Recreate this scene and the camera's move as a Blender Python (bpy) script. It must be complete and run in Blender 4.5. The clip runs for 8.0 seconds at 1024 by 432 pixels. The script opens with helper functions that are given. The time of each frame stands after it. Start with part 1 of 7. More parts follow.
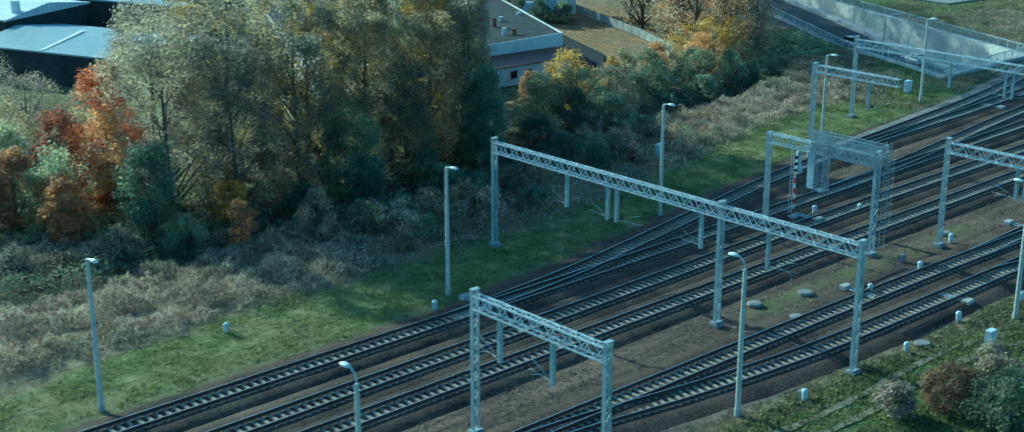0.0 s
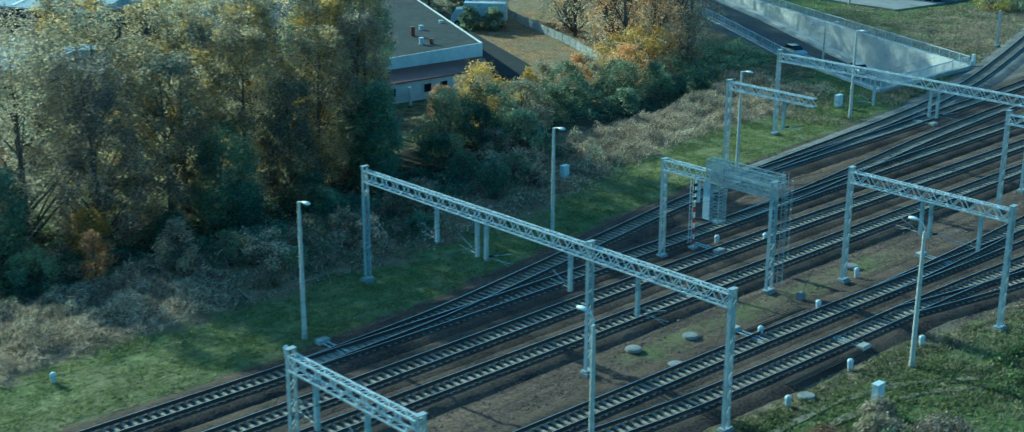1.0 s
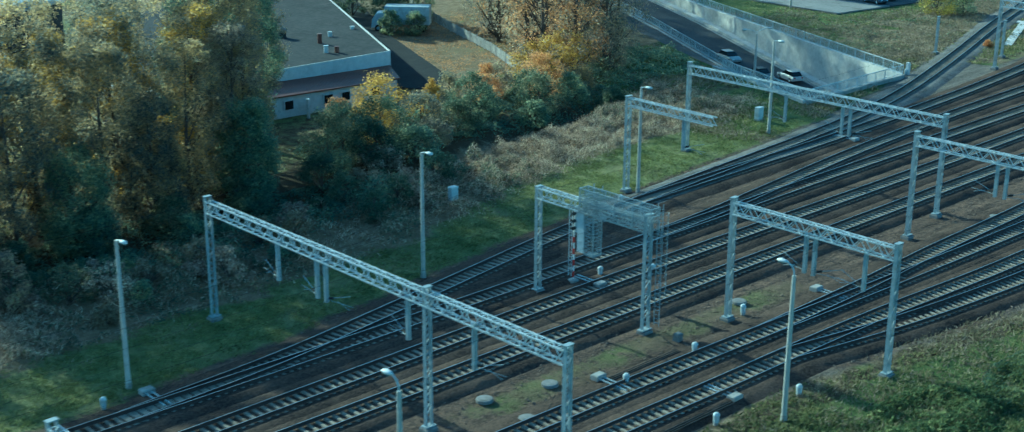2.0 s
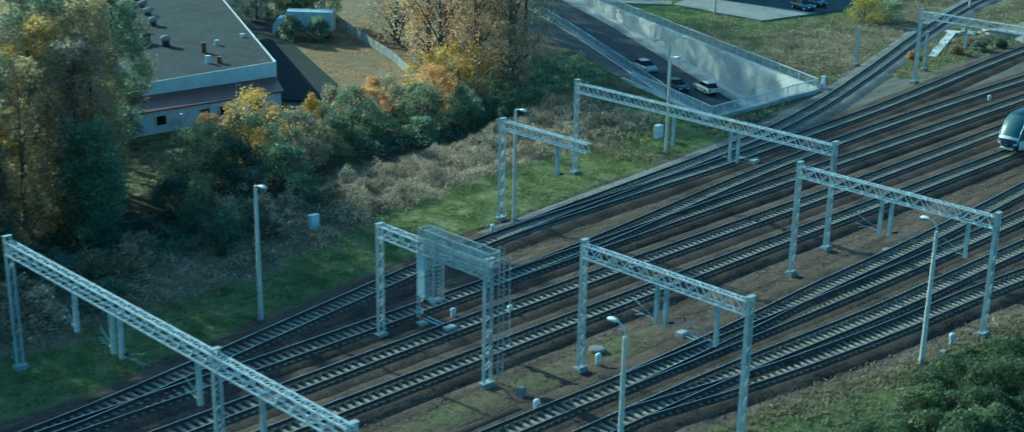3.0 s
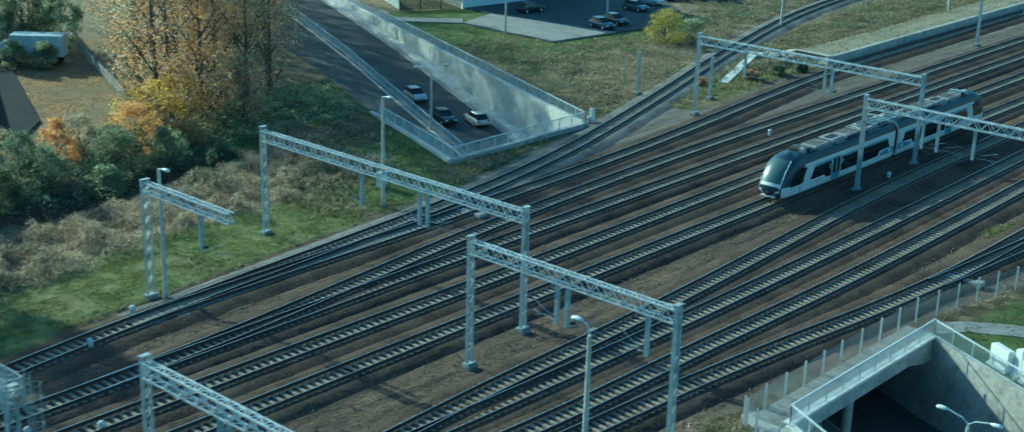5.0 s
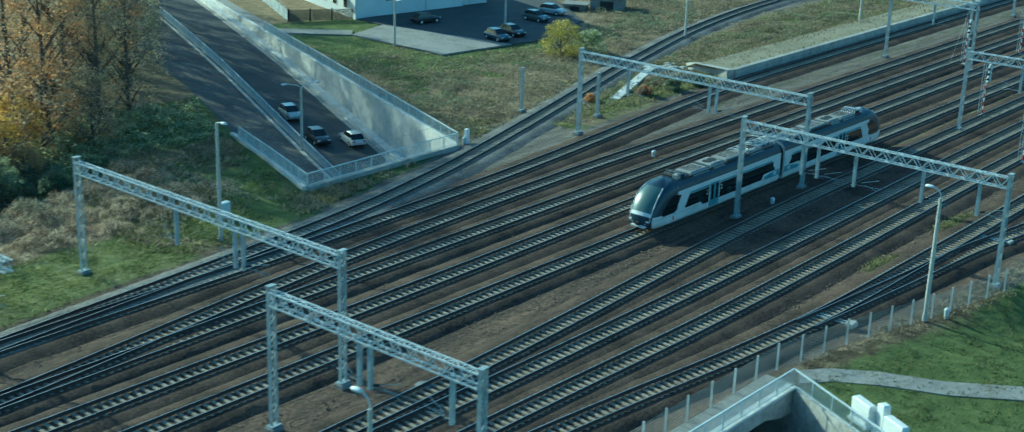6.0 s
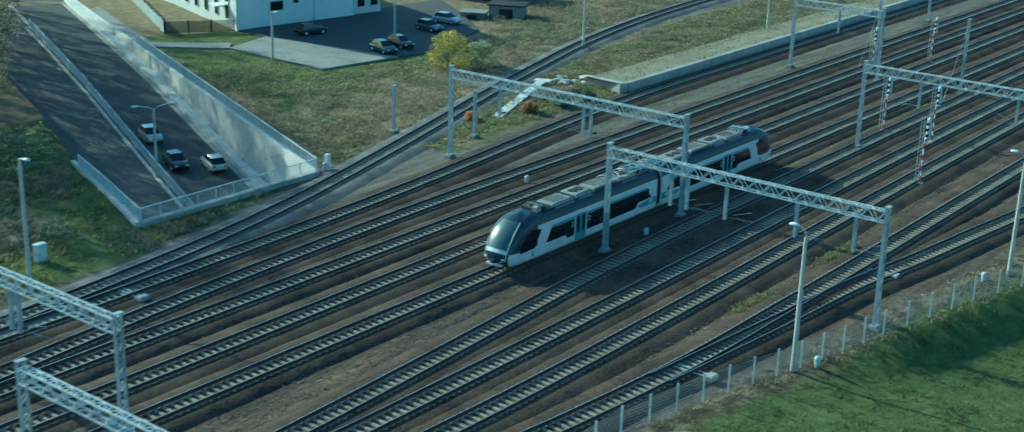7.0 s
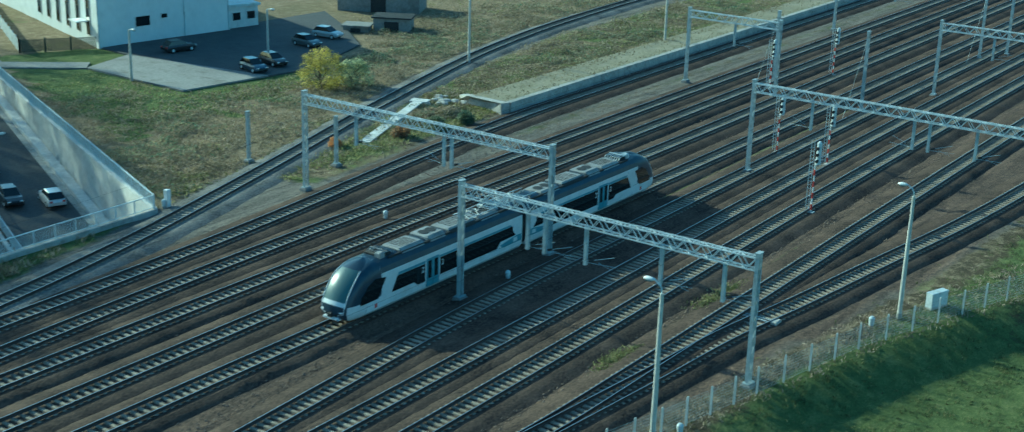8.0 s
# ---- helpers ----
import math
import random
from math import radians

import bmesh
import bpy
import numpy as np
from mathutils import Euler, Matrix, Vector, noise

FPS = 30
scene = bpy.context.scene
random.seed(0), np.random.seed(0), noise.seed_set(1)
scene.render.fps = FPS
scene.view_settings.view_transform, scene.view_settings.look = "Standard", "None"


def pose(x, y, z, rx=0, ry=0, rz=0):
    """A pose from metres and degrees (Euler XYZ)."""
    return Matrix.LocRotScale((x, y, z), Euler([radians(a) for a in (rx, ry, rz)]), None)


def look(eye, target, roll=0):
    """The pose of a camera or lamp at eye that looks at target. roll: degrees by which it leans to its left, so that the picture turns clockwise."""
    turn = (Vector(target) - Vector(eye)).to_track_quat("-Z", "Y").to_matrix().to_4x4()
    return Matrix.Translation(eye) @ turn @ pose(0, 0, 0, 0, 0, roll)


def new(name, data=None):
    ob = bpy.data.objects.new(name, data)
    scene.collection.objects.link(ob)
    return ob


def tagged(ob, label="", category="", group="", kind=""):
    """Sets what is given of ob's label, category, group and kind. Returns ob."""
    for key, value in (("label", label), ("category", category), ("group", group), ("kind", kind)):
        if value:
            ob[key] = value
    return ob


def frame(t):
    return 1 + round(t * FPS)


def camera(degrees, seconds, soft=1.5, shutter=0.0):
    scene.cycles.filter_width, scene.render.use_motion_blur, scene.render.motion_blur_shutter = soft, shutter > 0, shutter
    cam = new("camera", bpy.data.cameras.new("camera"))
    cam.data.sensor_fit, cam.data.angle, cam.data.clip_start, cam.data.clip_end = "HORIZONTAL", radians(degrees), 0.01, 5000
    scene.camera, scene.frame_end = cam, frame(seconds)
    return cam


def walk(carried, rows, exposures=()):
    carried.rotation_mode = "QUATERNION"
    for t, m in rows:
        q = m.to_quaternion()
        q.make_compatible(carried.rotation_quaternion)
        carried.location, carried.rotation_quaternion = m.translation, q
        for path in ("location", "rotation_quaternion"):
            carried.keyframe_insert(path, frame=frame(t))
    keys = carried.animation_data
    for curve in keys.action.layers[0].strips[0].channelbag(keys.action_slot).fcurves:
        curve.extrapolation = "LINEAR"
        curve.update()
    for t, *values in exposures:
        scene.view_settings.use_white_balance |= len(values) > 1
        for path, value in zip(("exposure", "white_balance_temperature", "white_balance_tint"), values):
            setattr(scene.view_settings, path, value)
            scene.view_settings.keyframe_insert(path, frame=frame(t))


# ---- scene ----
cam = camera(39.5, 8.0, 1.1, 0.35)
PATH = [
    (0, (9.682, 0.256, 36.78), (8.28, 1.546, 36.171), -0.0),
    (0.5, (9.518, 6.151, 36.962), (8.122, 7.445, 36.349), 0.0),
    (1, (9.454, 12.026, 37.239), (8.065, 13.326, 36.622), 0.2),
    (1.5, (9.529, 18.164, 37.336), (8.146, 19.467, 36.713), 0.2),
    (3, (9.493, 36.459, 38.363), (8.147, 37.792, 37.722), 1.0),
    (3.5, (9.43, 42.862, 38.437), (8.106, 44.216, 37.794), 1.2),
    (4, (9.404, 49.289, 38.416), (8.104, 50.666, 37.774), 1.3),
    (4.5, (9.471, 55.759, 38.402), (8.193, 57.157, 37.759), 1.4),
    (6, (9.921, 74.444, 38.105), (8.712, 75.903, 37.468), 1.8),
    (6.5, (10.072, 81.065, 38.209), (8.882, 82.54, 37.569), 1.7),
    (7, (9.866, 87.487, 38.186), (8.705, 88.985, 37.546), 1.7),
    (7.5, (9.269, 93.863, 38.082), (8.142, 95.388, 37.444), 1.7),
    (8, (8.416, 100.157, 37.948), (7.324, 101.707, 37.311), 1.7),
]
walk(cam, [(t, look(eye, target, roll)) for t, eye, target, roll in PATH],
     [(0.0, 0.50, 3960.0, -37.0), (1.5, 0.50, 3990.0, -37.0), (3.5, 0.48, 4110.0, -37.0), (5.0, 0.47, 4260.0, -37.0), (8.0, 0.47, 4310.0, -37.0)])

# ---- world and sun ----
SUN_ELEVATION, SUN_FROM = radians(23.5), (-1.0, -0.07)
world = bpy.data.worlds.new("sky")
scene.world = world
world.use_nodes = True
wn = world.node_tree.nodes
sky = wn.new("ShaderNodeTexSky")
sky.sky_type = 'NISHITA'
sky.sun_disc = False
sky.sun_elevation = SUN_ELEVATION
sky.sun_rotation = math.atan2(SUN_FROM[0], SUN_FROM[1])
sky.air_density, sky.dust_density, sky.ozone_density = 1.0, 1.2, 2.0
world.node_tree.links.new(sky.outputs[0], wn["Background"].inputs[0])
wn["Background"].inputs[1].default_value = 0.118
lamp = bpy.data.lights.new("sun", "SUN")
lamp.energy, lamp.angle, lamp.color = 5.0, radians(0.6), (1.0, 0.77, 0.545)
sun = new("sun", lamp)
sd = Vector((SUN_FROM[0], SUN_FROM[1], 0)).normalized() * math.cos(SUN_ELEVATION)
sun.matrix_world = look((sd.x * 300, sd.y * 300, math.sin(SUN_ELEVATION) * 300), (0, 0, 0))


# ---- material helpers ----
class Nodes:
    """A small wrapper that builds one material's node tree."""

    def __init__(self, name):
        self.mat = bpy.data.materials.new(name)
        self.mat.use_nodes = True
        self.tree = self.mat.node_tree
        self.bsdf = self.tree.nodes["Principled BSDF"]

    def add(self, kind, **values):
        n = self.tree.nodes.new(kind)
        for k, v in values.items():
            n.inputs[k.replace("_", " ")].default_value = v
        return n

    def link(self, a, b):
        self.tree.links.new(a, b)

    def coords(self, kind="Object"):
        return self.tree.nodes.new("ShaderNodeTexCoord").outputs[kind]

    def position(self):
        return self.tree.nodes.new("ShaderNodeNewGeometry").outputs["Position"]

    def noise(self, at, scale, detail=3.0, rough=0.6, stretch=None):
        if stretch:
            m = self.tree.nodes.new("ShaderNodeMapping")
            m.inputs["Scale"].default_value = stretch
            self.link(at, m.inputs["Vector"])
            at = m.outputs[0]
        n = self.add("ShaderNodeTexNoise", Scale=scale, Detail=detail, Roughness=rough)
        self.link(at, n.inputs["Vector"])
        return n.outputs["Fac"]

    def ramp(self, fac, stops):
        r = self.tree.nodes.new("ShaderNodeValToRGB")
        e = r.color_ramp.elements
        while len(e) < len(stops):
            e.new(0.5)
        for i, (p, c) in enumerate(stops):
            e[i].position, e[i].color = p, (*c, 1.0)
        self.link(fac, r.inputs[0])
        return r.outputs[0]

    def mix(self, fac, a, b, kind="MIX"):
        m = self.tree.nodes.new("ShaderNodeMix")
        m.data_type, m.blend_type = "RGBA", kind
        for sock, v in ((m.inputs[0], fac), (m.inputs[6], a), (m.inputs[7], b)):
            if isinstance(v, (int, float)):
                sock.default_value = v
            elif isinstance(v, tuple):
                sock.default_value = (*v, 1.0)
            else:
                self.link(v, sock)
        return m.outputs[2]

    def math(self, op, a, b=0.0):
        m = self.tree.nodes.new("ShaderNodeMath")
        m.operation = op
        for sock, v in ((m.inputs[0], a), (m.inputs[1], b)):
            if isinstance(v, (int, float)):
                sock.default_value = v
            else:
                self.link(v, sock)
        return m.outputs[0]

    def bump(self, height, strength, distance):
        b = self.add("ShaderNodeBump", Strength=strength, Distance=distance)
        self.link(height, b.inputs["Height"])
        self.link(b.outputs[0], self.bsdf.inputs["Normal"])

    def finish(self, colour, rough=0.8, metal=0.0, spec=0.3):
        if isinstance(colour, tuple):
            self.bsdf.inputs["Base Color"].default_value = (*colour, 1.0)
        else:
            self.link(colour, self.bsdf.inputs["Base Color"])
        if isinstance(rough, (int, float)):
            self.bsdf.inputs["Roughness"].default_value = rough
        else:
            self.link(rough, self.bsdf.inputs["Roughness"])
        self.bsdf.inputs["Metallic"].default_value = metal
        self.bsdf.inputs["Specular IOR Level"].default_value = spec
        return self.mat


def worn(name, dark, light, fine=6.0, broad=0.4, rough=0.75, metal=0.0, bump=0.0, depth=0.02, spec=0.3, stretch=None, dirt=None):
    """A surface of two close tones, mottled at a fine and a broad scale, with optional dirt."""
    n = Nodes(name)
    at = n.position()
    f1 = n.noise(at, fine, 4.0, 0.65, stretch)
    f2 = n.noise(at, broad, 3.0, 0.6)
    c = n.ramp(n.math("ADD", n.math("MULTIPLY", f1, 0.6), n.math("MULTIPLY", f2, 0.4)), [(0.36, dark), (0.64, light)])
    if dirt:
        c = n.mix(n.ramp(n.noise(at, broad * 2.3, 5.0, 0.7), [(0.52, (0, 0, 0)), (0.72, (0.8, 0.8, 0.8))]), c, dirt)
    if bump:
        n.bump(f1, bump, depth)
    return n.finish(c, rough, metal, spec)


def leafy(name, stops, rough=0.6, through_light=0.66):
    """Leaves: a colour of its own for each leaf, broad drifts of tone, some light let through."""
    n = Nodes(name)
    geo = n.tree.nodes.new("ShaderNodeNewGeometry")
    info = n.tree.nodes.new("ShaderNodeObjectInfo")
    broad = n.noise(geo.outputs["Position"], 0.35, 3.0)
    f = n.math("ADD", n.math("MULTIPLY", geo.outputs["Random Per Island"], 0.45), n.math("MULTIPLY", broad, 0.75))
    f = n.math("ADD", f, n.math("MULTIPLY", info.outputs["Random"], 0.25))
    c = n.ramp(n.math("SUBTRACT", f, 0.22), stops)
    n.finish(c, rough, 0.0, 0.25)
    t = n.tree.nodes.new("ShaderNodeBsdfTranslucent")
    n.link(c, t.inputs[0])
    m = n.tree.nodes.new("ShaderNodeMixShader")
    m.inputs[0].default_value = through_light
    n.link(n.bsdf.outputs[0], m.inputs[1])
    n.link(t.outputs[0], m.inputs[2])
    n.link(m.outputs[0], n.tree.nodes["Material Output"].inputs[0])
    return n.mat


def ground_material():
    """Soil, trackbed stones, green and dry grass, mixed by the ground's zones with broken edges."""
    n = Nodes("ground")
    at = n.position()
    zone = n.tree.nodes.new("ShaderNodeVertexColor")
    zone.layer_name = "zone"
    sep = n.tree.nodes.new("ShaderNodeSeparateColor")
    n.link(zone.outputs[0], sep.inputs[0])
    fine, mid, broad = n.noise(at, 7.0, 5.0, 0.75), n.noise(at, 0.9, 5.0, 0.7), n.noise(at, 0.13, 4.0, 0.6)
    along = n.noise(at, 1.1, 4.0, 0.65, (1.0, 0.12, 1.0))
    jag = n.math("ADD", n.math("MULTIPLY", n.math("SUBTRACT", mid, 0.5), 0.9), n.math("MULTIPLY", n.math("SUBTRACT", fine, 0.5), 0.5))

    def edge(sock):
        return n.ramp(n.math("ADD", sock, jag), [(0.40, (0, 0, 0)), (0.60, (1, 1, 1))])

    soil = n.ramp(n.math("ADD", n.math("MULTIPLY", fine, 0.5), n.math("MULTIPLY", broad, 0.5)),
                  [(0.3, (0.045, 0.042, 0.03)), (0.5, (0.085, 0.07, 0.045)), (0.7, (0.15, 0.115, 0.07))])
    grit = n.noise(at, 4.5, 6.0, 0.85)
    bed = n.ramp(n.math("ADD", n.math("MULTIPLY", grit, 0.66), n.math("MULTIPLY", along, 0.34)),
                 [(0.34, (0.022, 0.02, 0.02)), (0.45, (0.088, 0.068, 0.055)), (0.54, (0.18, 0.13, 0.096)), (0.66, (0.40, 0.26, 0.165))])
    green = n.ramp(n.math("ADD", n.math("MULTIPLY", fine, 0.5), n.math("MULTIPLY", mid, 0.5)),
                   [(0.35, (0.065, 0.08, 0.03)), (0.5, (0.18, 0.20, 0.075)), (0.63, (0.37, 0.355, 0.16))])
    green = n.mix(n.ramp(broad, [(0.45, (0, 0, 0)), (0.7, (0.55, 0.55, 0.55))]), green, (0.30, 0.255, 0.15))
    dry = n.ramp(n.math("ADD", n.math("MULTIPLY", fine, 0.55), n.math("MULTIPLY", mid, 0.45)),
                 [(0.30, (0.10, 0.08, 0.05)), (0.5, (0.27, 0.21, 0.13)), (0.7, (0.48, 0.40, 0.27))])
    dry = n.mix(n.ramp(broad, [(0.46, (0, 0, 0)), (0.66, (0.45, 0.45, 0.45))]), dry, (0.17, 0.15, 0.075))
    lush = n.ramp(n.math("ADD", n.math("MULTIPLY", fine, 0.5), n.math("MULTIPLY", mid, 0.5)),
                  [(0.30, (0.055, 0.078, 0.03)), (0.5, (0.125, 0.155, 0.055)), (0.7, (0.26, 0.27, 0.11))])
    green = n.mix(zone.outputs["Alpha"], green, lush)
    c = n.mix(edge(sep.outputs[2]), soil, dry)
    c = n.mix(edge(sep.outputs[1]), c, green)
    gravel = n.ramp(n.math("ADD", n.math("MULTIPLY", grit, 0.65), n.math("MULTIPLY", along, 0.35)),
                    [(0.34, (0.045, 0.043, 0.04)), (0.48, (0.155, 0.14, 0.12)), (0.66, (0.38, 0.33, 0.27))])
    bed = n.mix(zone.outputs["Alpha"], bed, gravel)
    c = n.mix(edge(sep.outputs[0]), c, bed)
    n.bump(n.math("ADD", n.math("MULTIPLY", fine, 0.6), n.math("ADD", mid, n.math("MULTIPLY", grit, 0.7))), 1.0, 0.18)
    return n.finish(c, 0.95, 0.0, 0.1)


def glass_material(name, tint, rough=0.06, spec=0.6):
    n = Nodes(name)
    return n.finish(tint, rough, 0.0, spec)


def ribbed(name, dark, light, period, axis=0, rough=0.45):
    """Profiled sheet metal with ribs along one direction."""
    n = Nodes(name)
    at = n.position()
    w = n.tree.nodes.new("ShaderNodeTexWave")
    w.bands_direction = "XYZ"[axis]
    w.inputs["Scale"].default_value = 0.3142 / period
    n.link(at, w.inputs["Vector"])
    c = n.ramp(n.math("ADD", n.math("MULTIPLY", w.outputs["Fac"], 0.25), n.math("MULTIPLY", n.noise(at, 0.8, 5.0), 0.75)), [(0.35, dark), (0.65, light)])
    n.bump(w.outputs["Fac"], 0.6, 0.05)
    return n.finish(c, rough, 0.0, 0.4)


GROUND = ground_material()
BALLAST = worn("ballast", (0.018, 0.016, 0.016), (0.15, 0.108, 0.08), 6.0, 0.25, 0.95, bump=0.8, depth=0.08, spec=0.1)
GREY_BALLAST = worn("light grey ballast", (0.05, 0.05, 0.05), (0.30, 0.28, 0.255), 6.0, 0.25, 0.95, bump=0.8, depth=0.08, spec=0.1)
SLEEPER = worn("concrete sleeper", (0.205, 0.175, 0.135), (0.43, 0.375, 0.295), 5.0, 0.3, 0.9, spec=0.15, dirt=(0.17, 0.125, 0.085))
RAIL = worn("rusty rail", (0.035, 0.028, 0.026), (0.075, 0.055, 0.045), 8.0, 0.5, 0.6, spec=0.3)
RAIL_HEAD = worn("worn rail head", (0.28, 0.27, 0.27), (0.45, 0.44, 0.43), 3.0, 0.2, 0.35, metal=0.9)
PORTAL = worn("grey-blue mast paint", (0.29, 0.335, 0.355), (0.45, 0.50, 0.52), 4.0, 0.6, 0.5, dirt=(0.25, 0.25, 0.23))
PORTAL_LIGHT = worn("galvanised steel", (0.50, 0.54, 0.55), (0.68, 0.71, 0.71), 5.0, 0.6, 0.45, metal=0.15)
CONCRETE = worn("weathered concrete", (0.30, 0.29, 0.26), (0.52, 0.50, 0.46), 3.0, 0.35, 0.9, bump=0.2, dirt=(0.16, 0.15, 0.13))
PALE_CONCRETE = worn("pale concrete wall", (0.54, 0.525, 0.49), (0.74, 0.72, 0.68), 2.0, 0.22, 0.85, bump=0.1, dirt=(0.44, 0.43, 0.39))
POLE = worn("spun concrete pole", (0.42, 0.41, 0.37), (0.60, 0.58, 0.53), 3.0, 0.3, 0.8)
WHITE = worn("white paint", (0.66, 0.67, 0.66), (0.82, 0.82, 0.80), 5.0, 0.5, 0.45)
RED = worn("red paint", (0.30, 0.035, 0.03), (0.45, 0.06, 0.05), 5.0, 0.5, 0.5)
CABINET = worn("light grey cabinet", (0.50, 0.55, 0.57), (0.66, 0.70, 0.71), 4.0, 0.5, 0.5, dirt=(0.3, 0.3, 0.28))
ASPHALT = worn("worn asphalt", (0.075, 0.078, 0.082), (0.125, 0.125, 0.125), 4.0, 0.25, 0.9, bump=0.2, spec=0.12, dirt=(0.13, 0.125, 0.12))
# Darker, cooler copy of the asphalt: the workshop's shade put into its colour.
SHADE_ASPHALT = worn("shade-toned yard asphalt", (0.028, 0.032, 0.036), (0.055, 0.058, 0.06), 4.0, 0.25, 0.95, bump=0.2, spec=0.08, dirt=(0.06, 0.06, 0.058))
PAVING = worn("grey paving", (0.20, 0.195, 0.185), (0.33, 0.32, 0.30), 3.0, 0.2, 0.9, dirt=(0.14, 0.13, 0.11))
GLASS = glass_material("dark glass", (0.012, 0.015, 0.017))
# Lighter teal base puts the sky's reflection into the glass colour.
SCREEN = glass_material("windscreen glass toned for sky reflection", (0.085, 0.135, 0.145), 0.34, 0.3)
TYRE = worn("rubber", (0.012, 0.012, 0.012), (0.03, 0.03, 0.03), 9.0, 1.0, 0.85)
STEEL_DARK = worn("dark underframe steel", (0.02, 0.022, 0.024), (0.05, 0.05, 0.05), 5.0, 0.6, 0.7)
BARK = worn("bark", (0.06, 0.052, 0.045), (0.16, 0.135, 0.11), 8.0, 1.0, 0.95, bump=0.6, stretch=(3, 3, 0.6))
RAILING = worn("galvanised railing", (0.50, 0.55, 0.57), (0.66, 0.70, 0.71), 4.0, 0.4, 0.45)

WIRE = worn("fence wire", (0.28, 0.33, 0.34), (0.42, 0.46, 0.46), 4.0, 0.5, 0.5)
# Bluish low stops of gold, pale, green and dark leaves paint in haze.
GOLD_LEAF = leafy("olive gold leaves", [(0.2, (0.106, 0.144, 0.150)), (0.4, (0.224, 0.232, 0.185)), (0.58, (0.422, 0.347, 0.211)), (0.8, (0.660, 0.513, 0.235))], 0.6, 0.72)
PALE_LEAF = leafy("pale gold leaves", [(0.2, (0.138, 0.152, 0.163)), (0.45, (0.342, 0.304, 0.235)), (0.65, (0.552, 0.460, 0.311)), (0.85, (0.619, 0.574, 0.343))], 0.6, 0.72)
ORANGE_LEAF = leafy("orange leaves", [(0.2, (0.170, 0.168, 0.128)), (0.45, (0.470, 0.281, 0.140)), (0.65, (0.694, 0.385, 0.168)), (0.85, (0.800, 0.535, 0.204))])
RED_LEAF = leafy("rust red leaves", [(0.2, (0.125, 0.085, 0.072)), (0.45, (0.38, 0.145, 0.087)), (0.65, (0.62, 0.206, 0.095)), (0.85, (0.77, 0.324, 0.125))])
YELLOW_LEAF = leafy("yellow leaves", [(0.2, (0.205, 0.166, 0.076)), (0.45, (0.496, 0.337, 0.09)), (0.7, (0.747, 0.509, 0.116)), (0.9, (0.8, 0.615, 0.168))])
GREEN_LEAF = leafy("dull green leaves", [(0.2, (0.119, 0.182, 0.163)), (0.45, (0.238, 0.308, 0.213)), (0.65, (0.410, 0.451, 0.275)), (0.85, (0.691, 0.638, 0.338))], 0.6, 0.72)
MEADOW = leafy("faded meadow growth", [(0.2, (0.134, 0.117, 0.077)), (0.45, (0.248, 0.216, 0.133)), (0.65, (0.361, 0.301, 0.206)), (0.85, (0.531, 0.436, 0.320))], 0.8, 0.3)
MEADOW_PATH = worn("trodden earth-brown asphalt", (0.12, 0.115, 0.108), (0.21, 0.20, 0.185), 3.0, 0.25, 0.95, bump=0.2, spec=0.1, dirt=(0.15, 0.12, 0.095))
BRAMBLE = leafy("bramble leaves", [(0.2, (0.06, 0.085, 0.045)), (0.45, (0.125, 0.165, 0.075)), (0.65, (0.215, 0.25, 0.11)), (0.85, (0.36, 0.37, 0.165))])
DRY_STALK = leafy("dry stalks", [(0.2, (0.134, 0.112, 0.093)), (0.45, (0.347, 0.274, 0.204)), (0.65, (0.594, 0.476, 0.345)), (0.85, (0.820, 0.728, 0.517))], 0.8, 0.3)
GRASS_BLADE = leafy("grass blades", [(0.2, (0.093, 0.113, 0.040)), (0.45, (0.220, 0.245, 0.088)), (0.7, (0.383, 0.383, 0.161)), (0.9, (0.533, 0.478, 0.255))], 0.7, 0.4)
LUSH_BLADE = leafy("lush grass blades", [(0.2, (0.063, 0.080, 0.036)), (0.45, (0.137, 0.155, 0.066)), (0.7, (0.273, 0.265, 0.120)), (0.9, (0.420, 0.370, 0.204))], 0.7, 0.5)
RUSSET_LEAF = leafy("russet leaves", [(0.2, (0.10, 0.075, 0.05)), (0.45, (0.22, 0.15, 0.09)), (0.65, (0.36, 0.225, 0.12)), (0.85, (0.52, 0.33, 0.17))], 0.8, 0.4)
BUSH_LEAF = leafy("yellow-green leaves", [(0.2, (0.15, 0.16, 0.06)), (0.45, (0.36, 0.33, 0.09)), (0.7, (0.60, 0.50, 0.12)), (0.9, (0.75, 0.62, 0.18))])
DARK_LEAF = leafy("dark green leaves", [(0.2, (0.061, 0.107, 0.088)), (0.45, (0.137, 0.186, 0.124)), (0.65, (0.233, 0.263, 0.164)), (0.85, (0.437, 0.387, 0.226))])


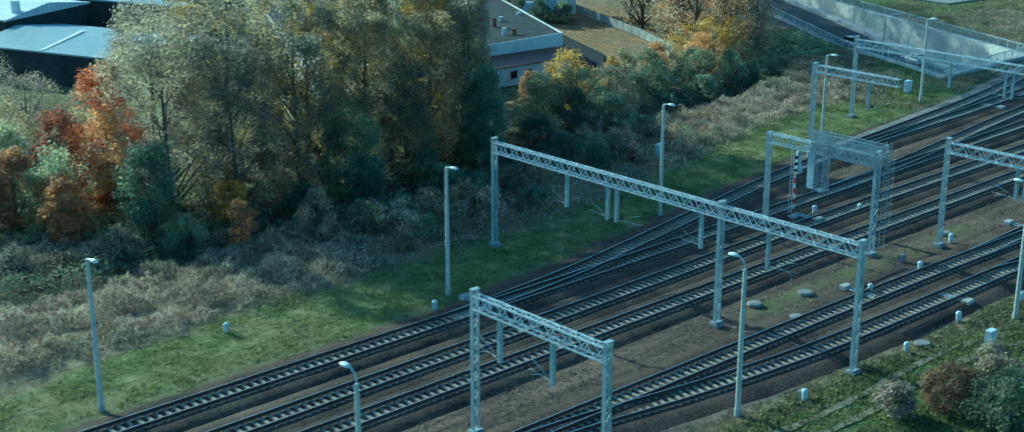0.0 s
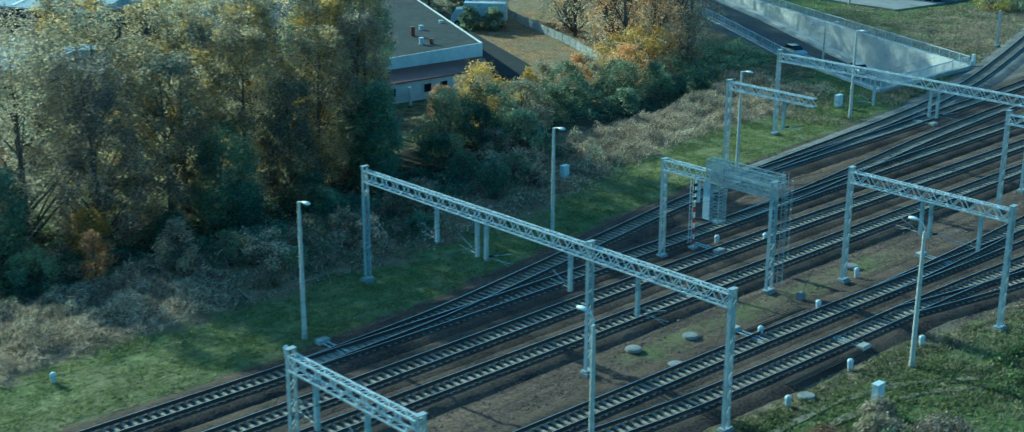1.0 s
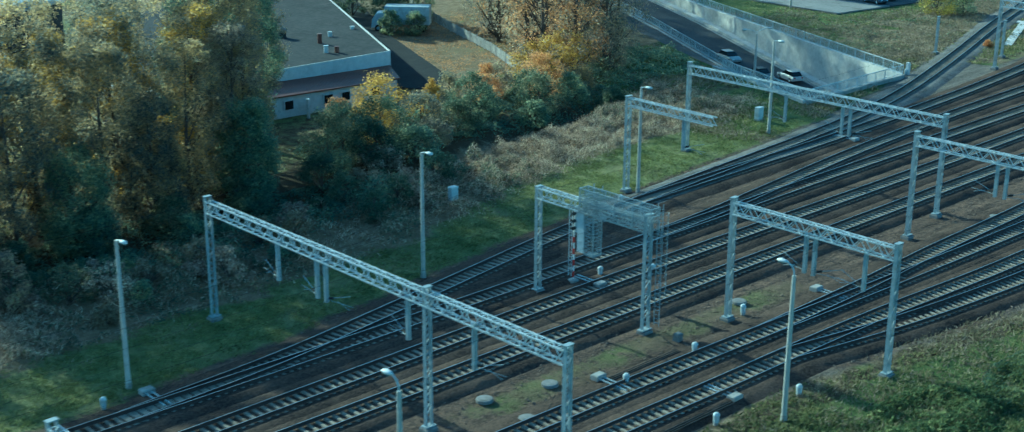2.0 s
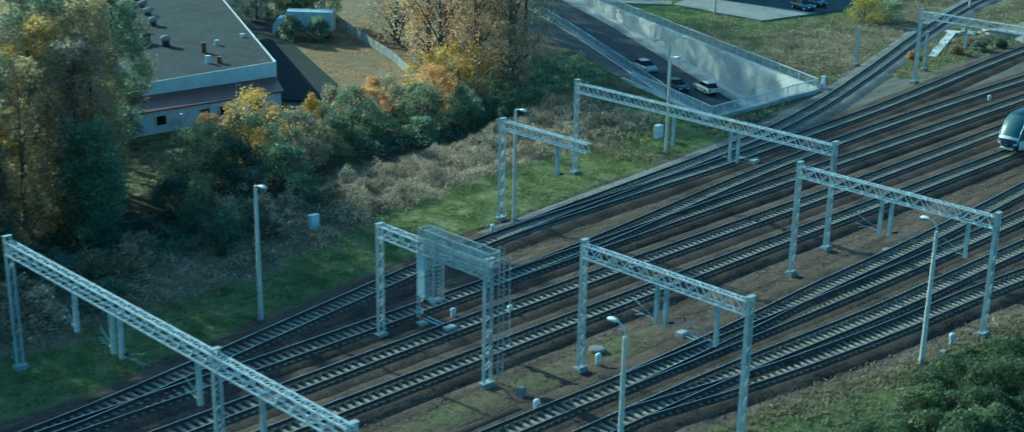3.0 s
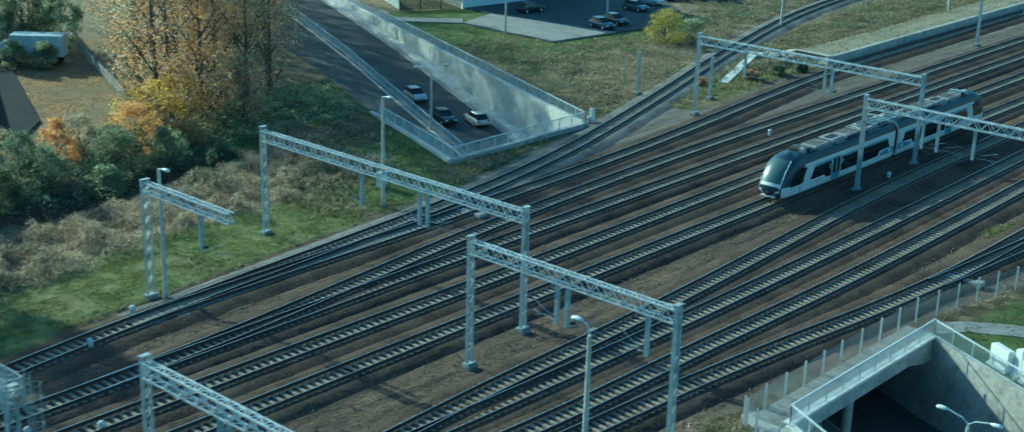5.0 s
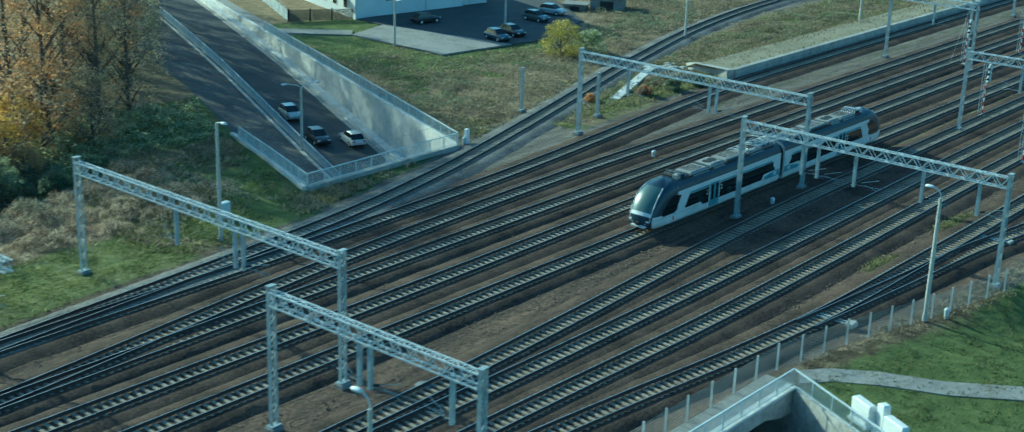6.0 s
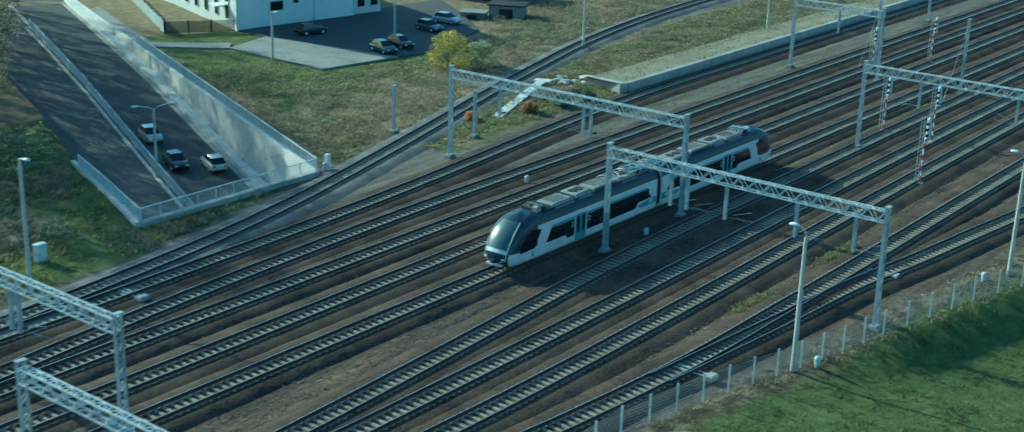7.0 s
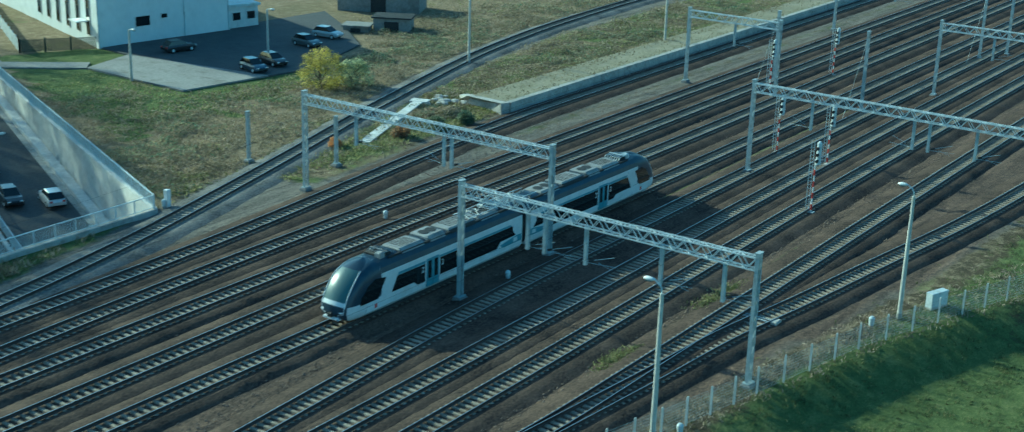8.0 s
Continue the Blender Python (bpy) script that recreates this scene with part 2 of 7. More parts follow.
# ---- geometry helpers ----
class Geo:
    """Collects corners and faces of one mesh."""

    def __init__(self):
        self.v, self.f, self.m, self.smooth = [], [], [], False

    def face(self, idx, mat=0):
        self.f.append(tuple(idx))
        self.m.append(mat)

    def beam(self, p, q, w, h=None, up=(0, 0, 1), mat=0):
        """A square bar from p to q, w wide and h high."""
        h = h or w
        p, q = Vector(p), Vector(q)
        d = (q - p).normalized()
        u = Vector(up)
        if abs(d.dot(u)) > 0.98:
            u = Vector((0, 1, 0))
        s = d.cross(u).normalized() * (w / 2)
        t = s.cross(d).normalized() * (h / 2)
        b = len(self.v)
        for c in (p, q):
            self.v += [c - s - t, c + s - t, c + s + t, c - s + t]
        for idx in ((0, 3, 2, 1), (4, 5, 6, 7), (0, 1, 5, 4), (1, 2, 6, 5), (2, 3, 7, 6), (3, 0, 4, 7)):
            self.face([b + i for i in idx], mat)
        return self

    def box(self, x, y, z, sx, sy, sz, yaw=0.0, mat=0, chamfer=0.0):
        """A box on its base at (x, y, z), with its upper edges drawn in by chamfer."""
        b, c, s = len(self.v), math.cos(yaw), math.sin(yaw)
        rings = [(0, 0.0), (sz, 0.0)] if not chamfer else [(0, 0.0), (sz - chamfer, 0.0), (sz, chamfer)]
        for dz, inset in rings:
            for i, j in ((-1, -1), (1, -1), (1, 1), (-1, 1)):
                px, py = i * (sx / 2 - inset), j * (sy / 2 - inset)
                self.v.append(Vector((x + px * c - py * s, y + px * s + py * c, z + dz)))
        n = len(rings)
        self.face([b + 3, b + 2, b + 1, b], mat)
        for r in range(n - 1):
            for i in range(4):
                j = (i + 1) % 4
                self.face([b + 4 * r + i, b + 4 * r + j, b + 4 * r + 4 + j, b + 4 * r + 4 + i], mat)
        self.face([b + 4 * (n - 1) + i for i in range(4)], mat)
        return self

    def tube(self, points, radii, seg=8, mat=0, cap=True):
        """A round bar along points with a radius at each."""
        pts = [Vector(p) for p in points]
        if isinstance(radii, (int, float)):
            radii = [radii] * len(pts)
        b = len(self.v)
        for k, p in enumerate(pts):
            d = (pts[min(k + 1, len(pts) - 1)] - pts[max(k - 1, 0)]).normalized()
            u = Vector((1, 0, 0)) if abs(d.x) < 0.9 else Vector((0, 1, 0))
            s = d.cross(u).normalized()
            t = d.cross(s).normalized()
            for i in range(seg):
                a = 2 * math.pi * i / seg
                self.v.append(p + (s * math.cos(a) + t * math.sin(a)) * radii[k])
        for k in range(len(pts) - 1):
            for i in range(seg):
                j = (i + 1) % seg
                self.face([b + k * seg + i, b + k * seg + j, b + (k + 1) * seg + j, b + (k + 1) * seg + i], mat)
        if cap:
            self.face([b + i for i in range(seg)][::-1], mat)
            self.face([b + (len(pts) - 1) * seg + i for i in range(seg)], mat)
        return self

    def prism(self, ring, lift, mat=0):
        """A flat outline (list of 3D points) pushed along the vector lift."""
        b, n = len(self.v), len(ring)
        self.v += [Vector(p) for p in ring] + [Vector(p) + Vector(lift) for p in ring]
        self.face([b + i for i in range(n)][::-1], mat)
        self.face([b + n + i for i in range(n)], mat)
        for i in range(n):
            j = (i + 1) % n
            self.face([b + i, b + j, b + n + j, b + n + i], mat)
        return self

    def loft(self, rings, closed=True, caps=True, mat=0):
        """Skins a row of rings with the same number of points."""
        b, n = len(self.v), len(rings[0])
        for r in rings:
            self.v += [Vector(p) for p in r]
        for k in range(len(rings) - 1):
            for i in range(n if closed else n - 1):
                j = (i + 1) % n
                m = mat(k, i) if callable(mat) else mat
                self.face([b + k * n + i, b + k * n + j, b + (k + 1) * n + j, b + (k + 1) * n + i], m)
        if caps:
            m = mat(0, -1) if callable(mat) else mat
            self.face([b + i for i in range(n)][::-1], m)
            self.face([b + (len(rings) - 1) * n + i for i in range(n)], m)
        return self

    def blob(self, c, r, seg=8, rings=6, mat=0, squash=(1, 1, 1)):
        pts = []
        for k in range(rings + 1):
            a = math.pi * (0.02 + 0.96 * k / rings)
            pts.append([(c[0] + r * squash[0] * math.sin(a) * math.cos(2 * math.pi * i / seg),
                         c[1] + r * squash[1] * math.sin(a) * math.sin(2 * math.pi * i / seg),
                         c[2] - r * squash[2] * math.cos(a)) for i in range(seg)])
        return self.loft(pts, mat=mat)

    def mesh(self, name, mats):
        me = bpy.data.meshes.new(name)
        me.from_pydata([tuple(p) for p in self.v], [], self.f)
        for m in (mats if isinstance(mats, (list, tuple)) else [mats]):
            me.materials.append(m)
        if any(self.m):
            me.polygons.foreach_set("material_index", self.m)
        if self.smooth:
            me.polygons.foreach_set("use_smooth", [True] * len(self.f))
        me.update()
        return me


def thing(name, x=0, y=0, z=0, label="", category="", group="", kind="", yaw=0.0):
    """An Empty at the base of a thing that has parts."""
    ob = new(name)
    ob.empty_display_size = 0.3
    ob.matrix_basis = pose(x, y, z, 0, 0, math.degrees(yaw))
    return tagged(ob, label, category, group, kind)


def part(name, geo, mats, parent, label=""):
    """One mesh under a thing or a part, in that thing's own axes."""
    ob = new(name, geo.mesh(name, mats))
    ob.parent = parent
    return tagged(ob, label)


def solid(name, geo, mats, label="", category="", group="", kind=""):
    """A thing or a piece of the setting that is one mesh."""
    return tagged(new(name, geo.mesh(name, mats)), label, category, group, kind)


def spline(points, step=1.0):
    """Even steps along y through (y, x) control points: a smooth cubic."""
    ys = np.array([p[0] for p in points], float)
    xs = np.array([p[1] for p in points], float)
    slope = np.gradient(xs, ys)
    out = []
    n = max(2, int(round((ys[-1] - ys[0]) / step)) + 1)
    for y in np.linspace(ys[0], ys[-1], n):
        k = int(np.clip(np.searchsorted(ys, y) - 1, 0, len(ys) - 2))
        h = ys[k + 1] - ys[k]
        t = (y - ys[k]) / h
        x = ((2 * t**3 - 3 * t**2 + 1) * xs[k] + (t**3 - 2 * t**2 + t) * h * slope[k]
             + (-2 * t**3 + 3 * t**2) * xs[k + 1] + (t**3 - t**2) * h * slope[k + 1])
        out.append((float(x), float(y)))
    return out


def inside(x, y, poly):
    hit, j = False, len(poly) - 1
    for i in range(len(poly)):
        (xi, yi), (xj, yj) = poly[i], poly[j]
        if (yi > y) != (yj > y) and x < (xj - xi) * (y - yi) / (yj - yi) + xi:
            hit = not hit
        j = i
    return hit


def step_to(v, a, b):
    t = min(1.0, max(0.0, (v - a) / (b - a)))
    return t * t * (3 - 2 * t)


# ---- plan: tracks, underpass ----
TRACKS = {
    "a": [(112, -68.1), (122, -69.1), (134, -70.2), (143, -71.1), (154, -72.6), (168, -75.6), (181, -79.3), (195, -83.6),
          (210, -88.4), (224, -92.5), (240, -96.8), (258, -100.2), (280, -102.5), (320, -104), (420, -105)],
    "b": [(60, -60.65), (72, -61.6), (82, -63.2), (92, -65.0), (103, -66.9), (113, -68.1), (124, -68.5), (140, -68.8), (152, -69.4),
          (162, -69.9), (172, -70.6), (186, -72.0), (197, -73.3), (209, -74.5), (222, -75.4), (240, -75.6), (420, -76)],
    "c": [(104, -61.0), (115, -61.7), (126, -62.9), (138, -64.3), (150, -65.3), (162, -66.0), (175, -66.5), (200, -66.8), (420, -67.5)],
    "d": [(-40, -60.6), (40, -60.7), (85, -60.6), (110, -61.1), (140, -61.6), (165, -61.9), (190, -62.2), (420, -63)],
    "e": [(-40, -56.0), (64, -56.0), (95, -56.6), (145, -56.7), (165, -57.0), (180, -57.3), (220, -57.5), (420, -58)],
    "f": [(-40, -52.2), (60, -52.2), (160, -52.2), (260, -52.2), (420, -52.2)],
    "g": [(98, -43.1), (110, -43.4), (122, -44.0), (134, -44.3), (146, -44.9), (158, -45.7), (170, -46.5), (182, -47.0), (200, -47.2), (420, -47.4)],
    "h": [(-40, -44.2), (60, -43.8), (95, -43.2), (110, -42.6), (125, -42.1), (150, -41.9), (175, -42.2), (200, -42.7), (420, -43)],
    "i": [(44, -43.9), (54, -43.0), (62, -41.6), (72, -40.4), (85, -39.9), (105, -39.5), (122, -38.5), (135, -38.3), (152, -37.9), (170, -38.0), (196, -38.5), (420, -39)],
    "j": [(96, -39.7), (106, -37.8), (118, -36.4), (130, -35.6), (140, -34.6), (150, -33.4), (160, -32.6), (175, -32.4), (209, -32.5), (420, -32.8)],
    "k": [(158, -32.6), (166, -31.9), (173, -31.3), (181, -30.7), (190, -29.4), (200, -28.2), (215, -26.3), (235, -24.8), (260, -24), (420, -24)],
}
LEFT_BED = [(-60, -63.3), (60, -63.4), (75, -65), (92, -68), (113, -71.3), (130, -72.8), (150, -75), (165, -78.2), (180, -82), (200, -87.5), (222, -95), (240, -99.5), (260, -103), (420, -108)]
RIGHT_BED = [(-60, -40.5), (55, -38.8), (95, -36.8), (112, -34), (122, -32.6), (150, -30.2), (160, -29.2), (177, -27.4), (196, -24.6), (240, -21.5), (420, -20.5)]


def along_y(table, y):
    if y <= table[0][0]:
        return table[0][1]
    for (y0, x0), (y1, x1) in zip(table, table[1:]):
        if y <= y1:
            return x0 + (x1 - x0) * (y - y0) / (y1 - y0)
    return table[-1][1]


# the road under the railway: far side, tunnel, near side
FAR_O, FAR_D = Vector((-80.3, 174.3)), Vector((-0.925, 0.380)).normalized()
FAR_N = Vector((FAR_D.y, -FAR_D.x)) * -1
if FAR_N.y > 0:
    FAR_N = -FAR_N
NEAR_R, NEAR_L = Vector((-28.1, 148.4)), Vector((-28.1, 130.2))
NEAR_D = Vector((0.89, -0.456)).normalized()


def far_at(s, w):
    p = FAR_O + FAR_D * s + FAR_N * w
    return (p.x, p.y)


def road_z(s):
    return float(np.interp(s, [-60, -8, 10, 21, 33, 48, 66, 85, 93, 120], [-6.2, -6.2, -5.15, -4.35, -3.35, -2.1, -1.2, -0.45, -0.18, -0.16]))


def path_z(s):
    return road_z(s) + 0.1


FAR_HOLE = [(-80.3, 174.5), far_at(30, -0.2), far_at(92, -0.2), far_at(92, 17.5), far_at(32, 17.5), far_at(10, 18.6), (-80.3, 154.9)]
NEAR_END = 46.0
NEAR_HOLE = [(-28.1, 148.4), tuple(NEAR_R + NEAR_D * NEAR_END), tuple(NEAR_L + NEAR_D * NEAR_END), (-28.1, 130.2)]


# ---- ground ----
def bed_share(x, y):
    l, r = along_y(LEFT_BED, y), along_y(RIGHT_BED, y)
    inb = min(step_to(x, l - 1.2, l + 1.2), 1 - step_to(x, r - 1.0, r + 1.2))
    # grassy wedge between the curved track and the straight ones
    if y > 188:
        a = along_y([(188, -81), (200, -84.0), (222, -90.8), (240, -95), (260, -98), (420, -102)], y)
        b = along_y([(188, -75), (200, -76.2), (212, -77.5), (420, -79)], y)
        inb *= 1 - min(step_to(x, a, a + 2), 1 - step_to(x, b - 1.5, b + 0.5))
    # weedy strips between the tracks
    weeds = 0.0
    if y < 108:
        weeds = 0.62 * math.exp(-((x + 47.6) / 1.9) ** 2) * step_to(y, 66, 78)
    if 150 < y < 205:
        weeds = max(weeds, 0.55 * math.exp(-((x + 35.2 - 0.02 * (y - 170)) / 0.8) ** 2))
    if y > 205:
        weeds = max(weeds, 0.6 * math.exp(-((x + 50 - 0.01 * (y - 205)) / 1.2) ** 2), 0.55 * math.exp(-((x + 71.5) / 1.6) ** 2))
    return inb * (1 - weeds)


def zones(x, y):
    """Shares of trackbed, green grass and dry growth at a place."""
    n1 = noise.noise((x * 0.09, y * 0.09, 3.1))
    n2 = noise.noise((x * 0.3, y * 0.3, 9.7))
    bed = bed_share(x, y)
    l, r = along_y(LEFT_BED, y), along_y(RIGHT_BED, y)
    green = dry = 0.0
    if x < l:
        d = l - x
        width = along_y([(20, 6), (60, 9), (75, 8), (92, 6), (110, 9), (130, 10), (150, 6), (170, 2), (420, 2)], y)
        green = 1 - step_to(d, width * 0.75 + n2 * 2, width * 1.15 + n2 * 2)
        dry = step_to(d, width * 0.6, width) * (1 - step_to(d, width + 10 + 5 * n1, width + 15))
        if y > 172 + (l - x) * 0.42:
            # fields beyond the underpass
            dry, green = 0.9 + 0.3 * n1, 0.06 + 0.55 * n1 + 0.4 * n2
            if inside(x, y, [(-88, 184), (-140, 200), (-128, 228), (-104, 222), (-96, 205)]) and x < -100 + 8 * n2:
                green, dry = 0.85, 0.4
            if inside(x, y, [(-127, 200.5), (-107, 201.5), (-102.5, 216), (-107, 219.5)]):
                green, dry = 1.0, 0.2
        elif 138 < y and x > -114:
            green, dry = 0.72 + 0.5 * n1 + 0.3 * n2, 0.5
        elif x < -110 and y > 126:
            green, dry = 0.22 + 0.4 * n1, 0.85
        elif x < -96:
            green = 0.45 + 0.4 * n1
            dry = 0.5
    elif x > r:
        green, dry = 0.80 + 0.5 * n1, 0.45
        if y < 128:
            green = 0.78 + 0.6 * n1 + 0.3 * n2
            dry = 0.45
        if x - r < 4:
            green *= step_to(x - r, 0.0, 4.0)
    else:
        green, dry = 0.5 + 0.4 * n2, 0.55
    return bed, min(1, max(0, green)), min(1, max(0, dry))


FENCE_LINE = [(150, -30.5), (157.5, -29.2), (166, -27.0), (174.7, -25.2), (185.4, -23.0), (196, -19.6), (208, -15.5), (222, -12), (240, -9), (262, -6), (420, -2)]
DITCH = [(40, -85.5), (60, -86.5), (92, -88.2), (106, -89.8), (113, -91.2), (123, -92.8), (135, -94.7), (142, -97.2), (152, -100.5)]


def ground_z(x, y):
    if abs(x) > 400 or abs(y) > 450:
        return -0.24
    bed = bed_share(x, y)
    rough = noise.noise((x * 0.25, y * 0.25, 0)) * 0.10 + noise.noise((x * 0.06, y * 0.06, 5)) * 0.14
    low = 0.0
    if y > 158:
        low = 1.7 * step_to(y, 160, 178) * step_to(x - along_y(FENCE_LINE, y), 0.2, 4.2)
    elif 45 < y < 152 and x < -80:
        low = 1.3 * math.exp(-((x - along_y(DITCH, y)) / 1.7) ** 2) * step_to(y, 45, 55) * (1 - step_to(y, 144, 152))
    return -0.24 - low + rough * (1 - bed) + (0.05 * noise.noise((x, y, 2)) - 0.10) * bed


def build_ground():
    xs = [-4000, -2000, -1000, -500, -320, -260] + list(np.arange(-220, 31, 1.7)) + [60, 120, 300, 900, 2500, 4000]
    ys = [-4000, -1500, -500, -150, -60] + list(np.arange(-10, 331, 1.9)) + [350, 420, 600, 1200, 2500, 4000]
    bm = bmesh.new()
    grid = [[bm.verts.new((x, y, 0)) for x in xs] for y in ys]
    for j in range(len(ys) - 1):
        for i in range(len(xs) - 1):
            bm.faces.new((grid[j][i], grid[j][i + 1], grid[j + 1][i + 1], grid[j + 1][i]))
    for hole in (FAR_HOLE, NEAR_HOLE):
        for k in range(len(hole)):
            a, b = Vector((*hole[k], 0)), Vector((*hole[(k + 1) % len(hole)], 0))
            nrm = (b - a).cross(Vector((0, 0, 1)))
            mid, reach = (a + b) / 2, (b - a).length / 2 + 4
            near = [f for f in bm.faces if (f.calc_center_median() - mid).length < reach]
            geom = list({e for f in near for e in f.edges} | {v for f in near for v in f.verts}) + near
            bmesh.ops.bisect_plane(bm, geom=geom, dist=1e-5, plane_co=a, plane_no=nrm)
        gone = [f for f in bm.faces if inside(*f.calc_center_median().xy, hole)]
        bmesh.ops.delete(bm, geom=gone, context="FACES")
    layer = bm.loops.layers.float_color.new("zone")
    for v in bm.verts:
        x, y = v.co.x, v.co.y
        v.co.z = ground_z(x, y)
    cache = {v: zones(v.co.x, v.co.y) for v in bm.verts}
    for f in bm.faces:
        f.smooth = True
        for lp in f.loops:
            lp[layer] = (*cache[lp.vert], step_to(-lp.vert.co.x, 63.5, 66.5) * step_to(lp.vert.co.y, 125, 150) if lp.vert.co.x < -60 else 1.0 if lp.vert.co.x > along_y(RIGHT_BED, lp.vert.co.y) else 0.0)
    me = bpy.data.meshes.new("ground")
    bm.to_mesh(me)
    bm.free()
    me.materials.append(GROUND)
    return tagged(new("ground", me), "trackbed gravel, mown grass and dry autumn scrub on level ground", "ground", kind="structure")


build_ground()


# ---- railway tracks ----
def offset_line(line, d):
    out = []
    for k, (x, y) in enumerate(line):
        a, b = line[max(k - 1, 0)], line[min(k + 1, len(line) - 1)]
        tx, ty = b[0] - a[0], b[1] - a[1]
        n = math.hypot(tx, ty)
        out.append((x + d * ty / n, y - d * tx / n))
    return out


def sleeper_mesh():
    g = Geo()
    ring = []
    for x, top in ((-1.2, -0.09), (-0.95, -0.03), (-0.35, -0.06), (0.35, -0.06), (0.9, -0.03), (1.16, -0.1)):
        ring.append([(x, -0.14, -0.16), (x, -0.1, top), (x, 0.1, top), (x, 0.14, -0.16)])
    g.loft(ring)
    return g.mesh("sleeper", SLEEPER)


SLEEPER_MESH = sleeper_mesh()


def build_track(key, order):
    line = spline(TRACKS[key], 1.0)
    dz = 0.004 * order
    track = tagged(thing("railway_track", kind="structure"), "ballasted railway track with concrete sleepers and worn steel rails", "track")
    g = Geo()
    rows = []
    edges = [(-2.9, -0.42), (-2.1, -0.2), (-1.6, -0.09), (-0.62, -0.13), (0.62, -0.13), (1.08, -0.05), (1.6, -0.04), (2.1, -0.17), (2.8, -0.42)]
    if key in "fdjk":
        edges[7:] = [(2.1, -0.28), (2.7, -0.55)]
    cols = [offset_line(line, e[0]) for e in edges]
    for k in range(len(line)):
        rows.append([(cols[i][k][0] + 0.08 * noise.noise((k * 0.7, i, order)), cols[i][k][1],
                      edges[i][1] + dz + (0.05 if i in (1, 7) else 0.02) * noise.noise((k * 0.9, i * 3, order + 9))) for i in range(len(edges))])
    g.loft(rows, closed=False, caps=False)
    g.smooth = True
    part("ballast", g, GREY_BALLAST if key == "a" else BALLAST, track, "brown-grey crushed stone ballast")
    for side in (-0.755, 0.755):
        g = Geo()
        rail = offset_line(line, side)
        prof = [(-0.075, -0.035), (-0.02, 0.03), (-0.015, 0.14), (-0.036, 0.15), (-0.036, 0.192), (0.036, 0.192), (0.036, 0.15), (0.015, 0.14), (0.02, 0.03), (0.075, -0.035)]
        shifted = [offset_line(rail, p[0]) for p in prof]
        g.loft([[(shifted[i][k][0], shifted[i][k][1], prof[i][1] + dz) for i in range(len(prof))] for k in range(len(rail))],
               mat=lambda k, i: 1 if i == 4 else 0)
        part("rail", g, [RAIL, RAIL_HEAD], track)
    # sleepers every 0.6 m
    d, k, count, rest = 0.0, 0, 0, Geo()
    total = [0.0]
    for a, b in zip(line, line[1:]):
        total.append(total[-1] + math.dist(a, b))
    lx, ly = [p[0] for p in line], [p[1] for p in line]
    first = 30.0 if key in "def" else 40.0
    while d < total[-1]:
        x, y = float(np.interp(d, total, lx)), float(np.interp(d, total, ly))
        x2, y2 = float(np.interp(d + 0.5, total, lx)), float(np.interp(d + 0.5, total, ly))
        if d + 0.5 >= total[-1]:
            break
        yaw = math.atan2(y2 - y, x2 - x) - math.pi / 2
        z = dz + 0.006 * math.sin(d * 7.3 + order)
        if first <= y and count < 300:
            ob = new("sleeper", SLEEPER_MESH)
            ob.parent = track
            ob.matrix_basis = pose(x, y, z, 0, 0, math.degrees(yaw))
            count += 1
        elif y > 15:
            m = pose(x, y, z, 0, 0, math.degrees(yaw))
            b = len(rest.v)
            rest.v += [m @ v.co for v in SLEEPER_MESH.vertices]
            for p in SLEEPER_MESH.polygons:
                rest.face([b + i for i in p.vertices])
        d += 0.6
    if rest.f:
        ob = part("sleepers", rest, SLEEPER, track)
        ob["kind"] = "stuff"



# ---- underpass: retaining walls, road, path, railings ----
def strip(name, left, right, mats, label, category, thick=0.15, kind="structure"):
    """A sheet between two rows of 3D points, with thickness."""
    g = Geo()
    rings = [[(*a[:2], a[2] - thick), (*b[:2], b[2] - thick), b, a] for a, b in zip(left, right)]
    g.loft(rings)
    return solid(name, g, mats, label, category, kind=kind)


def wall_run(name, line, thick, mats, label, parent_side):
    """A wall along (x, y, bottom, top) points; parent_side: the direction in which its thickness goes."""
    g = Geo()
    rings = []
    for k, (x, y, lo, hi) in enumerate(line):
        a, b = line[max(k - 1, 0)], line[min(k + 1, len(line) - 1)]
        d = Vector((b[0] - a[0], b[1] - a[1])).normalized()
        nx, ny = -d.y * thick * parent_side, d.x * thick * parent_side
        rings.append([(x, y, lo), (x, y, hi), (x + nx, y + ny, hi), (x + nx, y + ny, lo)])
    g.loft(rings)
    return solid(name, g, mats, label, "wall", kind="structure")


S_LIST = [-7.5, 0, 6, 12, 20, 28, 38, 48, 60, 72, 85, 93, 110, 180]
strip("road", [(*far_at(s, 9.0), road_z(s)) for s in S_LIST], [(*far_at(s, 0.6), road_z(s)) for s in S_LIST], ASPHALT,
      "worn grey asphalt road dipping under the railway", "road")
strip("road_verge", [(*far_at(s, 1.1), road_z(s) + 0.42) for s in S_LIST[:12]], [(*far_at(s, 0.12), road_z(s) + 0.46) for s in S_LIST[:12]], PALE_CONCRETE,
      "raised pale concrete ledge at the wall's foot", "kerb", 0.6)
strip("road_gutter", [(*far_at(s, 1.75), road_z(s) + 0.02) for s in S_LIST[:12]], [(*far_at(s, 1.1), road_z(s) + 0.02) for s in S_LIST[:12]], CONCRETE,
      "dirty concrete gutter beside the road", "gutter", 0.2)
